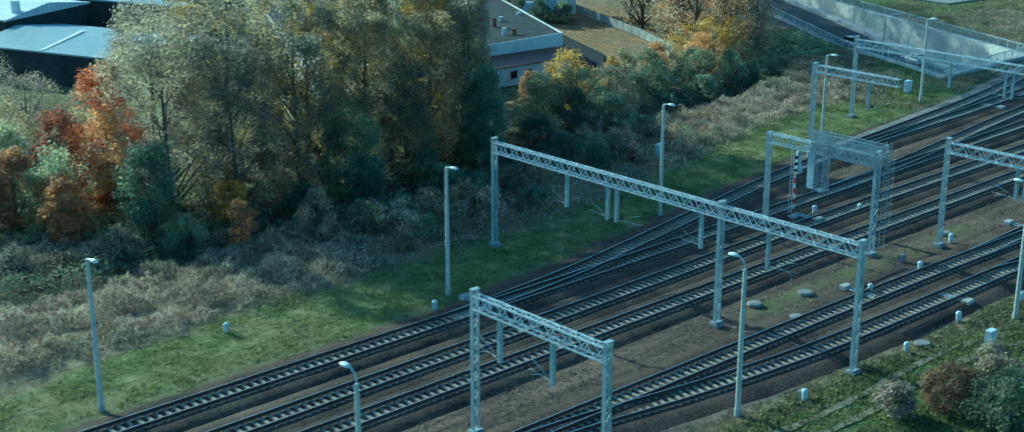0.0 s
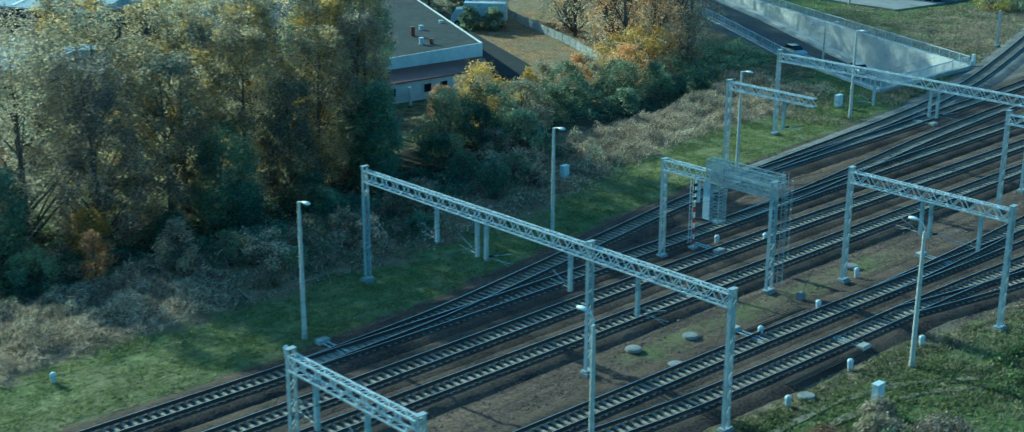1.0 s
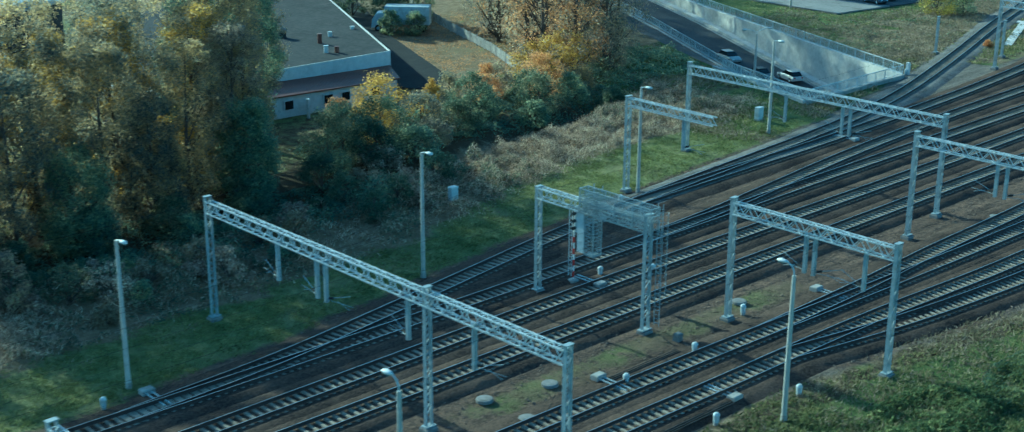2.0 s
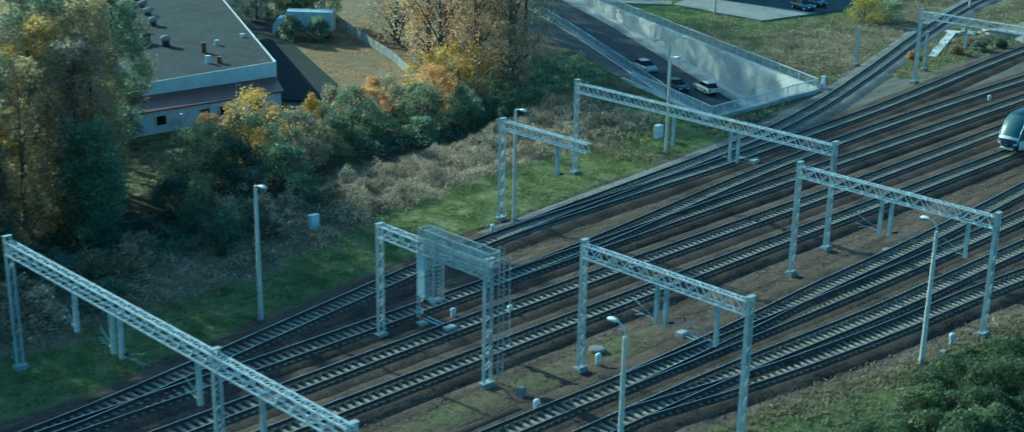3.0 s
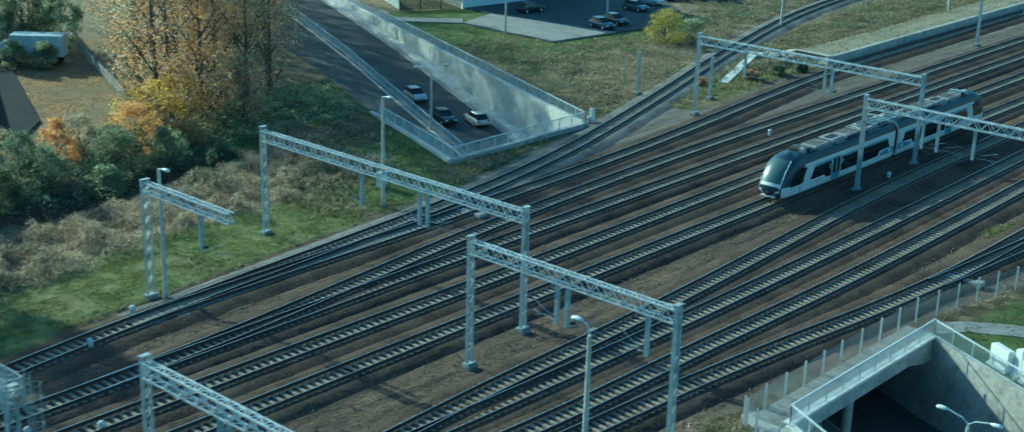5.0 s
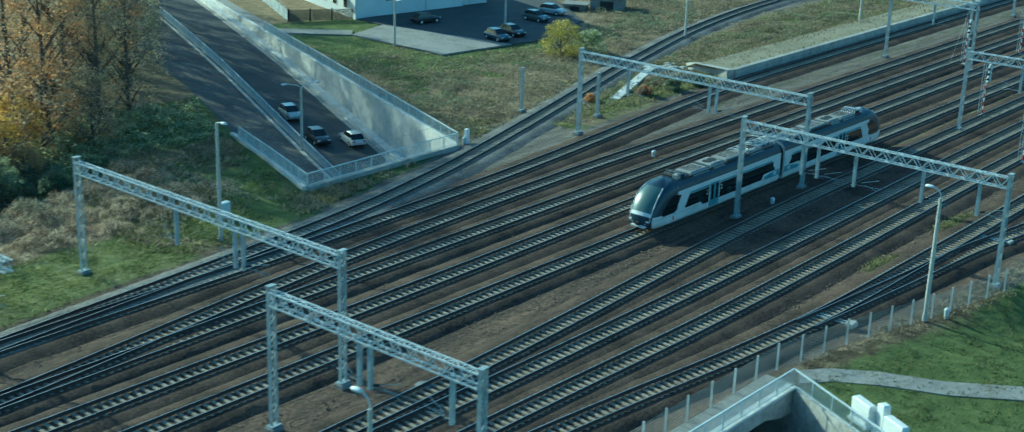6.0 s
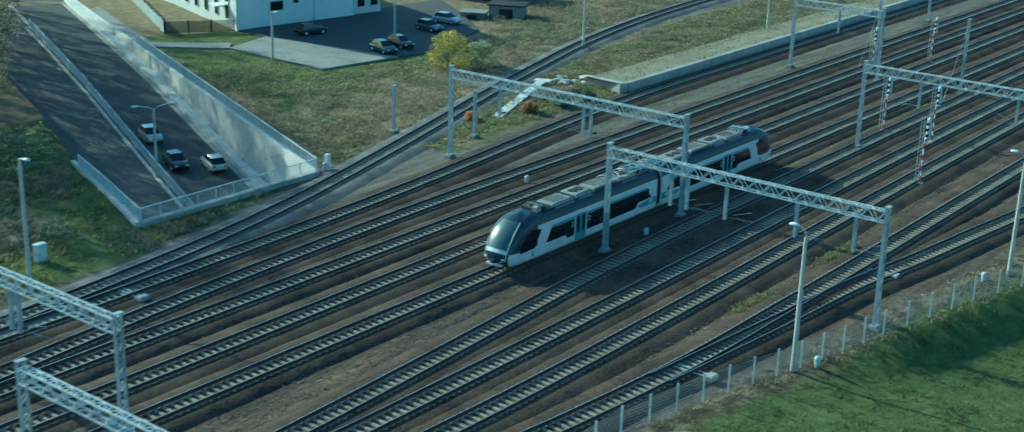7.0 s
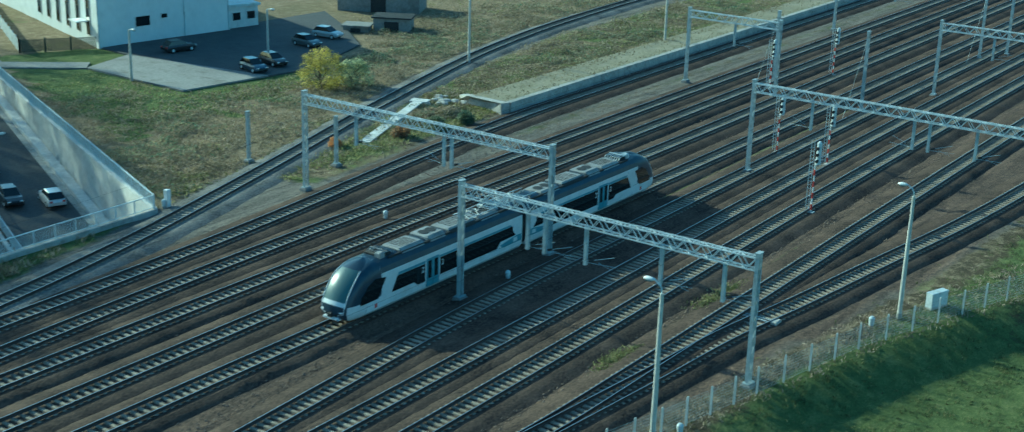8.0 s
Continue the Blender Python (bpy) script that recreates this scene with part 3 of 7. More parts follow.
strip("road_kerb", [(*far_at(s, 9.0), road_z(s) + 0.16) for s in S_LIST[:12]], [(*far_at(s, 8.5), road_z(s) + 0.16) for s in S_LIST[:12]], CONCRETE,
      "raised concrete kerb beside the road", "kerb", 0.3)
P_LIST = [-9.5, -4, 2, 8, 16, 24, 32, 45, 60, 80, 93, 110]
strip("path", [(*far_at(s, 17.6 if s > 12 else 18.3), path_z(s)) for s in P_LIST], [(*far_at(s, 9.2), path_z(s)) for s in P_LIST], MEADOW_PATH,
      "grey-brown paved footpath beside the road", "path")
wall_run("wall_far_high", [(*far_at(s, 0.0), road_z(s) - 0.5, 0.12) for s in S_LIST[1:12]], 0.5, PALE_CONCRETE, "pale concrete retaining wall of the underpass", 1 if FAR_N.y > 0 else -1)
wall_run("wall_divider", [(*far_at(s, 9.3), road_z(s) - 0.4, road_z(s) + 0.22) for s in [-7.5, 0, 8, 16, 24, 32, 45, 60, 78]], 0.35, PALE_CONCRETE,
         "low concrete wall between road and footpath", 1)
wall_run("wall_far_low", [(-80.3, 154.9, -6.9, 0.1), (*far_at(2, 18.1), -6.2, 0.1), (*far_at(10, 18.5), -5.6, 0.1), (*far_at(12.5, 18.45), -5.4, 0.0)], 0.4, PALE_CONCRETE,
         "low concrete retaining wall beside the footpath", 1)
GRASS_BANK = worn("short grass on a bank", (0.08, 0.085, 0.035), (0.24, 0.22, 0.10), 5.0, 0.35, 0.95, bump=0.6, depth=0.08, dirt=(0.20, 0.16, 0.09))
BANK_S = [11, 16, 24, 32, 45, 60, 75, 93]
strip("grass_bank", [(*far_at(s, 18.6), -0.22 - 0.05 * math.sin(s)) for s in BANK_S], [(*far_at(s, 16.6 + 0.3 * math.sin(s * 0.7)), path_z(s) + 0.02) for s in BANK_S], GRASS_BANK,
      "grassy bank that slopes down to the footpath", "bank", 0.3)
# tunnel below the tracks
tun_r, tun_l = [(-80.3, 174.3), (-28.1, 148.4)], [(-80.3, 154.9), (-28.1, 130.2)]
g = Geo()
for (a, b), out in ((tun_r, 0.6), (tun_l, -0.6)):
    g.prism([(a[0], a[1], -6.6), (b[0], b[1], -6.6), (b[0], b[1], -0.45), (a[0], a[1], -0.45)], (0.3 * out, out, 0))
solid("wall_tunnel", g, CONCRETE, "shaded concrete abutments under the railway", "wall", kind="structure")
g = Geo()
g.prism([(-79.9, 154.8, -0.52), (-79.9, 174.1, -0.52), (-28.5, 148.6, -0.52), (-28.5, 130.4, -0.52)], (0, 0, -0.9))
solid("bridge_slab", g, CONCRETE, "concrete deck that carries the tracks", "bridge", kind="structure")
NEAR_RUN = [0, 6, 14, 24, 34, 46]


def near_z(s):
    return float(np.interp(s, [0, 14, 46], [-6.2, -5.4, -2.6]))


g = Geo()
g.prism([(-80.3, 155.0, -6.2), (-28.1, 130.3, -6.2), (-28.1, 148.3, -6.2), (-80.3, 174.2, -6.2)], (0, 0, -0.2))
solid("tunnel_road", g, ASPHALT, "dark asphalt road inside the underpass", "road", kind="structure")
strip("near_road", [(*(NEAR_L + NEAR_D * s), near_z(s)) for s in NEAR_RUN], [(*(NEAR_R + NEAR_D * s), near_z(s)) for s in NEAR_RUN], ASPHALT,
      "dark asphalt road rising out of the underpass", "road")
# High wall takes the darker concrete: its shade is put into the colour.
wall_run("wall_near_high", [(*(NEAR_R + NEAR_D * s), near_z(s) - 0.4, 0.05) for s in NEAR_RUN], 0.45, CONCRETE, "weathered concrete retaining wall, toned darker for shade", 1)
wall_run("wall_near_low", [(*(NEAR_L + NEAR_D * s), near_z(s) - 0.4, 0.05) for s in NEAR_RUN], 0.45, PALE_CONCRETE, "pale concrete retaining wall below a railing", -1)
g = Geo()
g.prism([(-80.3, 154.9, -1.5), (-80.3, 174.4, -1.5), (-80.3, 174.4, 0.12), (-80.3, 154.9, 0.12)], (0.5, 0, 0))
solid("bridge_edge_far", g, CONCRETE, "weathered concrete edge beam of the bridge", "bridge", kind="structure")
# near edge beam with haunches, and the walkway behind it
g = Geo()
beam_ring = [(-28.1, 130.0, -1.5), (-28.1, 131.0, -1.5), (-28.1, 133.0, -1.05), (-28.1, 145.2, -1.05), (-28.1, 147.2, -1.6), (-28.1, 148.6, -1.6), (-28.1, 148.6, 0.02), (-28.1, 130.0, 0.02)]
g.prism(beam_ring, (-0.5, 0, 0))
# Beam face turned from the sun, so its shade is toned in too.
solid("bridge_edge_near", g, CONCRETE, "concrete edge beam with haunched ends", "bridge", kind="structure")
solid("bridge_coping", Geo().box(-28.3, 139.3, 0.024, 0.72, 18.7, 0.1, chamfer=0.02), PALE_CONCRETE, "pale concrete coping under the railing", "bridge", kind="structure")
walkway = thing("walkway", -29.4, 139.2, 0.0, "light concrete slab walkway between fence and railing", "walkway", kind="structure")
for k in range(8):
    part("slab", Geo().box(0, -8.6 + 2.46 * k, -0.3, 2.1, 2.42, 0.34, chamfer=0.015), PAVING, walkway)
g = Geo()
for k in range(4):
    g.box(-29.5 + 2.2 * k, 129.6 - k * 0.8, -0.3, 2.4, 2.0, 0.32, yaw=-0.47, chamfer=0.015)
solid("pavement_corner", g, CONCRETE, "light concrete paving beside the bridge corner", "pavement", kind="structure")
column = thing("bridge_column", -29.3, 139.4, -6.2, "round concrete column under the bridge deck", "column")
part("shaft", Geo().tube([(0, 0, 0), (0, 0, 5.2)], 0.32, 12), CONCRETE, column)


def railing(points, label, group, height=1.15, post_every=2.0, bar=0.14, drop=0.0):
    """A steel railing along 3D points: posts, two rails and thin upright bars."""
    ob = thing("railing", *points[0], label, "railing", group)
    base = Vector(points[0])
    bars = Geo()
    for a, b in zip(points, points[1:]):
        a, b = Vector(a) - base, Vector(b) - base
        n = max(1, round((b - a).length / post_every))
        up = Vector((0, 0, height))
        part("top_rail", Geo().beam(a + up, b + up, 0.10, 0.07), RAILING, ob)
        part("bottom_rail", Geo().beam(a + Vector((0, 0, 0.12)), b + Vector((0, 0, 0.12)), 0.05), RAILING, ob)
        for k in range(n + 1):
            p = a.lerp(b, k / n)
            part("post", Geo().beam(p - Vector((0, 0, drop)), p + up, 0.075), RAILING, ob)
        m = round((b - a).length / bar)
        for k in range(m):
            p = a.lerp(b, (k + 0.5) / m)
            bars.beam(p + Vector((0, 0, 0.12)), p + up, 0.024, 0.02)
    part("bar_infill", bars, RAILING, ob)["kind"] = "stuff"
    return ob


railing([(-80.15, 154.9, 0.12), (-80.15, 174.4, 0.12)], "light galvanised railing on the bridge edge beam", "underpass railings")
railing([(*far_at(s, -0.25), 0.12) for s in (0, 20, 40, 60)], "light galvanised railing on the high retaining wall", "underpass railings")
railing([(-80.3, 154.9, 0.1), (*far_at(2, 18.3), 0.1), (*far_at(10, 18.7), 0.05)], "light galvanised railing on the low retaining wall", "underpass railings")
railing([(*far_at(s, 9.1), road_z(s) + 0.22) for s in (-7.5, 10, 21, 33, 48, 66, 78)], "light galvanised railing between road and footpath", "underpass railings", 1.1)
railing([(-28.2, 130.1, 0.12), (-28.2, 148.5, 0.12)], "light galvanised railing above the bridge mouth", "underpass railings", 1.2)
railing([(-28.2, 148.5, 0.1), (*(NEAR_R + NEAR_D * 20 + Vector((0.1, 0.2))), 0.1), (*(NEAR_R + NEAR_D * 46 + Vector((0.1, 0.2))), 0.1)], "light galvanised railing along the retaining wall", "underpass railings", 1.2)
railing([(-28.2, 130.1, 0.1), (*(NEAR_L + NEAR_D * 20 - Vector((0.1, 0.2))), 0.1), (*(NEAR_L + NEAR_D * 46 - Vector((0.1, 0.2))), 0.1)], "light galvanised railing along the retaining wall", "underpass railings", 1.2)
inner = Vector((-28.6, 139.6))
railing([(*(inner + NEAR_D * k), near_z(k) + 0.25) for k in (-6, 0, 14, 30, 44)], "light galvanised railing between the footpath and the road", "underpass railings", 1.1)
strip("near_path", [(*(NEAR_L + NEAR_D * k), near_z(k) + 0.24) for k in NEAR_RUN], [(*(inner + NEAR_D * k), near_z(k) + 0.24) for k in NEAR_RUN], PAVING,
      "raised grey footpath beside the underpass road", "path", 0.5)


# ---- mesh fence along the railway ----
def mesh_fence(points, label, height=1.7, every=2.5):
    ob = thing("mesh_fence", points[0][0], points[0][1], -0.2, label, "fence")
    base = Vector((points[0][0], points[0][1], 0))
    wires = Geo()
    for a, b in zip(points, points[1:]):
        a, b = Vector((*a, 0)) - base, Vector((*b, 0)) - base
        n = max(1, round((b - a).length / every))
        for k in range(n):
            p = a.lerp(b, k / n)
            part("post", Geo().box(p.x, p.y, 0, 0.105, 0.105, height + 0.2, chamfer=0.02), PALE_CONCRETE, ob, "white concrete post")
        for k in range(9):
            z = Vector((0, 0, 0.15 + k * (height - 0.15) / 8))
            wires.beam(a + z, b + z, 0.009)
        m = round((b - a).length / 0.16)
        for k in range(m):
            p = a.lerp(b, k / m)
            wires.beam(p + Vector((0, 0, 0.1)), p + Vector((0, 0, height)), 0.009)
    part("wire_mesh", wires, WIRE, ob)["kind"] = "stuff"
    return ob


mesh_fence([(-30.4, 128.5), (-30.5, 140), (-30.5, 150.5), (-29.2, 157.5), (-27.0, 166), (-25.2, 174.7), (-23.0, 185.4), (-19.6, 196), (-15.5, 208), (-12, 222), (-9, 240), (-6, 262)],
           "wire mesh fence with white concrete posts along the tracks")
mesh_fence([(-30.1, 128.3), (-29.0, 127.6), (-22.5, 124.2), (-14, 120)], "wire mesh fence with white concrete posts beside the bridge corner")


# ---- catenary portals ----
def lattice_post(ob, x, height, width=0.42, base=True):
    """Two upright channels laced together, with cap, and a concrete foundation."""
    g = Geo()
    for s in (-1, 1):
        g.beam((x, s * width / 2, -0.1), (x, s * width / 2, height), 0.26, 0.075, up=(0, 1, 0))
    n = int(height / 0.55)
    for k in range(n):
        z0, z1 = 0.3 + k * 0.55, 0.3 + (k + 1) * 0.55
        if z1 > height:
            break
        s = 1 if k % 2 else -1
        for dx in (-0.11, 0.11):
            g.beam((x + dx, -s * width / 2, z0), (x + dx, s * width / 2, z1), 0.03, 0.06, up=(1, 0, 0))
    g.box(x, 0, height, 0.34, width + 0.16, 0.05)
    g.box(x, 0, 0.0, 0.5, width + 0.35, 0.06)
    post = part("post", g, PORTAL, ob)
    if base:
        part("foundation", Geo().box(x, 0, -0.45, 0.72, 0.85, 0.42, chamfer=0.06), PAVING, post, "concrete foundation block")
    return post


def truss(ob, x0, x1, z0, z1, half=0.24):
    """A box girder of four chords with zigzag lacing on all faces."""
    g = Geo()
    for s in (-1, 1):
        for z in (z0, z1):
            g.beam((x0, s * half, z), (x1, s * half, z), 0.085)
    n = max(4, round((x1 - x0) / 0.62))
    for k in range(n):
        a, b = x0 + (x1 - x0) * k / n, x0 + (x1 - x0) * (k + 1) / n
        up = k % 2
        for s in (-1, 1):
            g.beam((a, s * half, z0 if up else z1), (b, s * half, z1 if up else z0), 0.05)
        for z in (z0, z1):
            g.beam((a, -half if up else half, z), (b, half if up else -half, z), 0.045)
        g.beam((a, -half, z1), (a, half, z1), 0.045)
    return part("girder", g, PORTAL_LIGHT, ob)


def dropper(ob, x, z_top, z_low=4.9, arm=0):
    d = part("dropper", Geo().beam((x, 0, z_low), (x, 0, z_top), 0.22, 0.24, up=(0, 1, 0)), PORTAL, ob)
    if arm:
        g = Geo()
        g.tube([(x, 0, z_low + 0.25), (x + arm * 2.0, 0.35, z_low + 0.85)], 0.024, 6)
        g.tube([(x, 0, z_low + 0.2), (x + arm * 2.2, 0.35, z_low + 0.2)], 0.02, 6)
        g.tube([(x + arm * 0.9, 0.15, z_low + 0.3), (x + arm * 1.9, 0.3, z_low - 0.05)], 0.016, 6)
        part("cantilever", g, PORTAL, d, "tubular registration arm with insulators")
        part("insulator", Geo().tube([(x + arm * 0.25, 0.03, z_low + 0.32), (x + arm * 0.6, 0.1, z_low + 0.43)], [0.08, 0.08], 8), STEEL_DARK, d)
    return d


def portal(y, posts, drops, height=8.65, z0=7.55, z1=8.35, over=0.0, label="grey-blue lattice catenary portal spanning the tracks"):
    ob = thing("catenary_portal", posts[0], y, 0, label, "catenary portal", "catenary portals")
    x0 = posts[0]
    for p in posts:
        lattice_post(ob, p - x0, height)
    truss(ob, 0.1 if not over else 0.1, (posts[-1] - x0) - 0.1 + over, z0, z1)
    for d, arm in drops:
        dropper(ob, d - x0, z0 + 0.1, arm=arm)
    return ob


portal(49.2, [-46.6, -36.3], [(-44.5, -1), (-40.3, -1)])
portal(72.35, [-70.7, -47.9, -36.8], [(-62.6, -1), (-58.4, -1), (-57.5, 1), (-49.6, -1), (-43.9, 1)])
portal(98.4, [-46.6, -33.9], [(-40.6, -1), (-39.9, 1), (-36.1, -1)])
portal(122.95, [-47.6, -31.8], [(-40.5, -1), (-39.7, 1), (-33.8, -1)])
portal(129.7, [-76.5, -49.0], [(-65.1, -1), (-59.0, -1), (-58.2, 1)])
portal(175.5, [-49.0, -26.2], [(-43.3, 1), (-41.9, 1), (-38.6, 1), (-32.9, 1), (-28.4, 1)])
portal(187.2, [-75.1, -49.3], [(-69.2, 1), (-59.8, -1), (-59.0, 1)])
portal(218.0, [-47.7, -19.0], [(-41.8, -1), (-32.3, -1), (-30.9, 1), (-26.8, 1)])
portal(247.0, [-70.5, -58.9], [(-64.5, 1)])
portal(260.4, [-45.2, -19.0], [(-39.0, 1), (-32.0, 1)])
portal(290.0, [-70.5, -46.0], [(-62.0, 1)])
portal(303.0, [-44.6, -19.0], [(-38.0, 1)])

single = thing("catenary_mast", -71.5, 115.4, 0, "tall lattice mast with a cantilevered girder on the grass bank", "catenary mast", "catenary masts")
lattice_post(single, 0, 8.5, 0.55)
truss(single, 0.1, 9.6, 7.65, 8.35)
dropper(single, 6.3, 7.7, arm=1)
for mx, my, mh in ((-48.8, 247.7, 8.7), (-84.9, 189.9, 4.6), (-78.0, 194.3, 4.5), (-62.7, 254.6, 8.2), (-48.0, 285.0, 8.7)):
    mast = thing("catenary_mast", mx, my, 0, "slim grey-blue lattice mast standing alone", "catenary mast", "catenary masts")
    lattice_post(mast, 0, mh, 0.34 if mh > 6 else 0.25)
    if mh > 6:
        part("stay", Geo().tube([(0, 0, mh - 0.6), (0.0, -5.0, 0.0)], 0.02, 5), PORTAL, mast)
# stays of the end masts
for sx, sy in ((-46.6, 98.4), (-36.8, 72.35), (-31.8, 122.95), (-46.6, 49.2)):
    stay = thing("guy_wire", sx, sy, 0, "thin steel guy rod slanting from a mast to its anchor block", "guy wire", "guy wires")
    part("rod", Geo().tube([(0, -0.3, 7.0), (0, -5.2, 0.1)], 0.013, 5), STEEL_DARK, stay)
    part("anchor", Geo().box(0, -5.3, -0.4, 0.45, 0.5, 0.7, chamfer=0.08), PAVING, stay)

# signal gantry with its walkway cage
gantry = thing("signal_gantry", -59.3, 92.4, 0, "grey-blue signal gantry with a mesh walkway cage over the tracks", "signal gantry")
lattice_post(gantry, 0, 7.8, 0.45)
lattice_post(gantry, 10.35, 8.2, 0.6)
truss(gantry, 0.1, 10.35, 7.0, 7.75, 0.3)
cage = Geo()
for s in (-0.42, 0.42):
    for z in (7.6, 8.2, 8.75):
        cage.beam((4.4, s, z), (10.9, s, z), 0.05)
    for k in range(70):
        cage.beam((4.4 + k * 0.094, s, 7.0), (4.4 + k * 0.094, s, 8.75), 0.015)
    for k in range(15):
        cage.beam((4.4, s, 7.05 + k * 0.115), (10.9, s, 7.05 + k * 0.115), 0.013)
for k in range(5):
    for s in (-0.42, 0.42):
        cage.beam((4.4 + k * 1.625, s, 7.0), (4.4 + k * 1.625, s, 8.8), 0.06)
for ex in (4.4, 10.9):
    for z in (8.2, 8.75):
        cage.beam((ex, -0.42, z), (ex, 0.42, z), 0.05)
part("cage", cage, PORTAL, gantry, "pale wire mesh cage")
deck = Geo()
for k in range(4):
    deck.beam((4.4, -0.38 + k * 0.25, 7.8), (10.9, -0.38 + k * 0.25, 7.8), 0.035)
for k in range(32):
    deck.beam((4.4 + k * 0.2, -0.42, 7.8), (4.4 + k * 0.2, 0.42, 7.8), 0.03)
part("deck", deck, PORTAL, gantry)
ladder = Geo()
for dx in (10.5, 10.95):
    ladder.beam((dx, 0.75, 0.2), (dx, 0.75, 8.9), 0.04)
for k in range(28):
    ladder.beam((10.5, 0.75, 0.4 + 0.3 * k), (10.95, 0.75, 0.4 + 0.3 * k), 0.022)
# hoops round the climb
for k in range(9):
    z = 2.4 + 0.72 * k
    hoop = [(10.825 + 0.36 * math.cos(a), 0.75 + 0.62 * math.sin(a), z) for a in [math.pi * i / 8 for i in range(9)]]
    ladder.tube(hoop, 0.016, 4, cap=False)
for a in (math.pi * 0.2, math.pi * 0.5, math.pi * 0.8):
    hx, hy = 10.825 + 0.36 * math.cos(a), 0.75 + 0.62 * math.sin(a)
    ladder.beam((hx, hy, 2.4), (hx, hy, 8.2), 0.022)
part("ladder_cage", ladder, PORTAL, gantry, "caged ladder up to the walkway")
hang = Geo()
hang.box(4.3, -0.1, 4.0, 0.62, 0.1, 3.1)
for k in range(4):
    hang.box(4.3, -0.1, 4.0 + 0.78 * k, 0.66, 0.13, 0.03)
part("signal_screen", hang, CABINET, gantry, "pale sheet metal screen hanging from the girder")
drop_cage = Geo()
for dx in (4.65, 5.45):
    for dy in (-0.1, 0.75):
        drop_cage.beam((dx, dy, 3.9), (dx, dy, 8.9), 0.06)
for k in range(18):
    z = 3.95 + 0.27 * k
    for p, q in (((4.65, -0.1), (5.45, -0.1)), ((5.45, -0.1), (5.45, 0.75)), ((5.45, 0.75), (4.65, 0.75)), ((4.65, 0.75), (4.65, -0.1))):
        drop_cage.beam((*p, z), (*q, z), 0.032)
for k in range(9):
    drop_cage.beam((4.65 + 0.1 * k, -0.1, 3.9), (4.65 + 0.1 * k, -0.1, 8.0), 0.02)
    drop_cage.beam((5.45, -0.1 + 0.1 * k, 3.9), (5.45, -0.1 + 0.1 * k, 8.0), 0.02)
drop_cage.box(5.05, 0.32, 3.88, 0.84, 0.88, 0.05)
part("maintenance_cage", drop_cage, PORTAL, gantry, "hanging mesh cage in front of the signals")
lamps_ = Geo()
for z in (4.5, 5.1, 5.7):
    lamps_.tube([(5.05, 0.25, z), (5.05, -0.02, z - 0.02)], [0.13, 0.15], 10)
lamps_.box(5.05, 0.3, 4.15, 0.4, 0.18, 2.1, chamfer=0.05)
part("signal_head", lamps_, STEEL_DARK, gantry, "dark signal head with three hooded lamps")


# ---- signals, lamps, cabinets ----
def striped_signal(x, y, height, yaw=0.0, label="white railway signal on a red and white striped pole", head=2.0):
    ob = thing("railway_signal", x, y, -0.2, label, "signal", "railway signals", yaw=yaw)
    n = 8
    pole_h = height - head + 0.4
    pole = part("pole", Geo().tube([(0, 0, 0.2), (0, 0, pole_h)], 0.07, 8), WHITE, ob)
    for k in range(0, n, 2):
        z = 0.4 + k * (pole_h - 0.8) / n
        part("stripe", Geo().tube([(0, 0, z), (0, 0, z + (pole_h - 0.8) / n)], 0.076, 8), RED, pole)
    g = Geo()
    g.tube([(0.24, 0, height - head), (0.24, 0, height - 0.15), (0.24, 0, height)], [0.21, 0.21, 0.10], 12)
    part("head", g, CABINET, ob, "tall rounded white signal head")
    hoods = Geo()
    for k in range(3):
        z = height - head + 0.35 + k * 0.55
        hoods.tube([(0.24, -0.16, z), (0.24, -0.42, z - 0.03)], [0.12, 0.13], 10)
    part("lamp_hoods", hoods, STEEL_DARK, ob)
    g = Geo()
    for dx in (-0.22, -0.5):
        g.beam((dx, 0, 0.4), (dx, 0, height - 0.1), 0.045)
    for k in range(int((height - 0.6) / 0.33)):
        g.beam((-0.22, 0, 0.6 + 0.33 * k), (-0.5, 0, 0.6 + 0.33 * k), 0.03)
    part("ladder", g, PORTAL_LIGHT, ob)
    part("foot", Geo().box(0, 0, -0.1, 0.6, 0.6, 0.35, chamfer=0.05), CONCRETE, ob)


striped_signal(-37.7, 210.1, 6.5)
striped_signal(-42.7, 224.8, 6.0)
striped_signal(-48.3, 225.5, 6.0)
striped_signal(-58.9, 95.7, 6.0)
striped_signal(-61.0, 250.0, 6.0)
striped_signal(-58.4, 262.0, 6.0)


def street_lamp(x, y, height, arm, label, group, curved, foot=-0.25, both=False, yaw=0.0):
    """A pole with a lamp head; arm points towards the tracks."""
    ob = thing("street_lamp", x, y, foot, label, "lamp post", group, yaw=yaw)
    part("pole", Geo().tube([(0, 0, 0), (0, 0, height * 0.5), (0, 0, height - (0.7 if curved else 0.1))], [0.17, 0.145, 0.11], 12), POLE, ob)
    part("base_collar", Geo().tube([(0, 0, 0), (0, 0, 0.45)], [0.21, 0.19], 12), CONCRETE, ob)
    for arm in ((arm, -arm) if both else (arm,)):
        lamp_arm(ob, arm, height, curved)


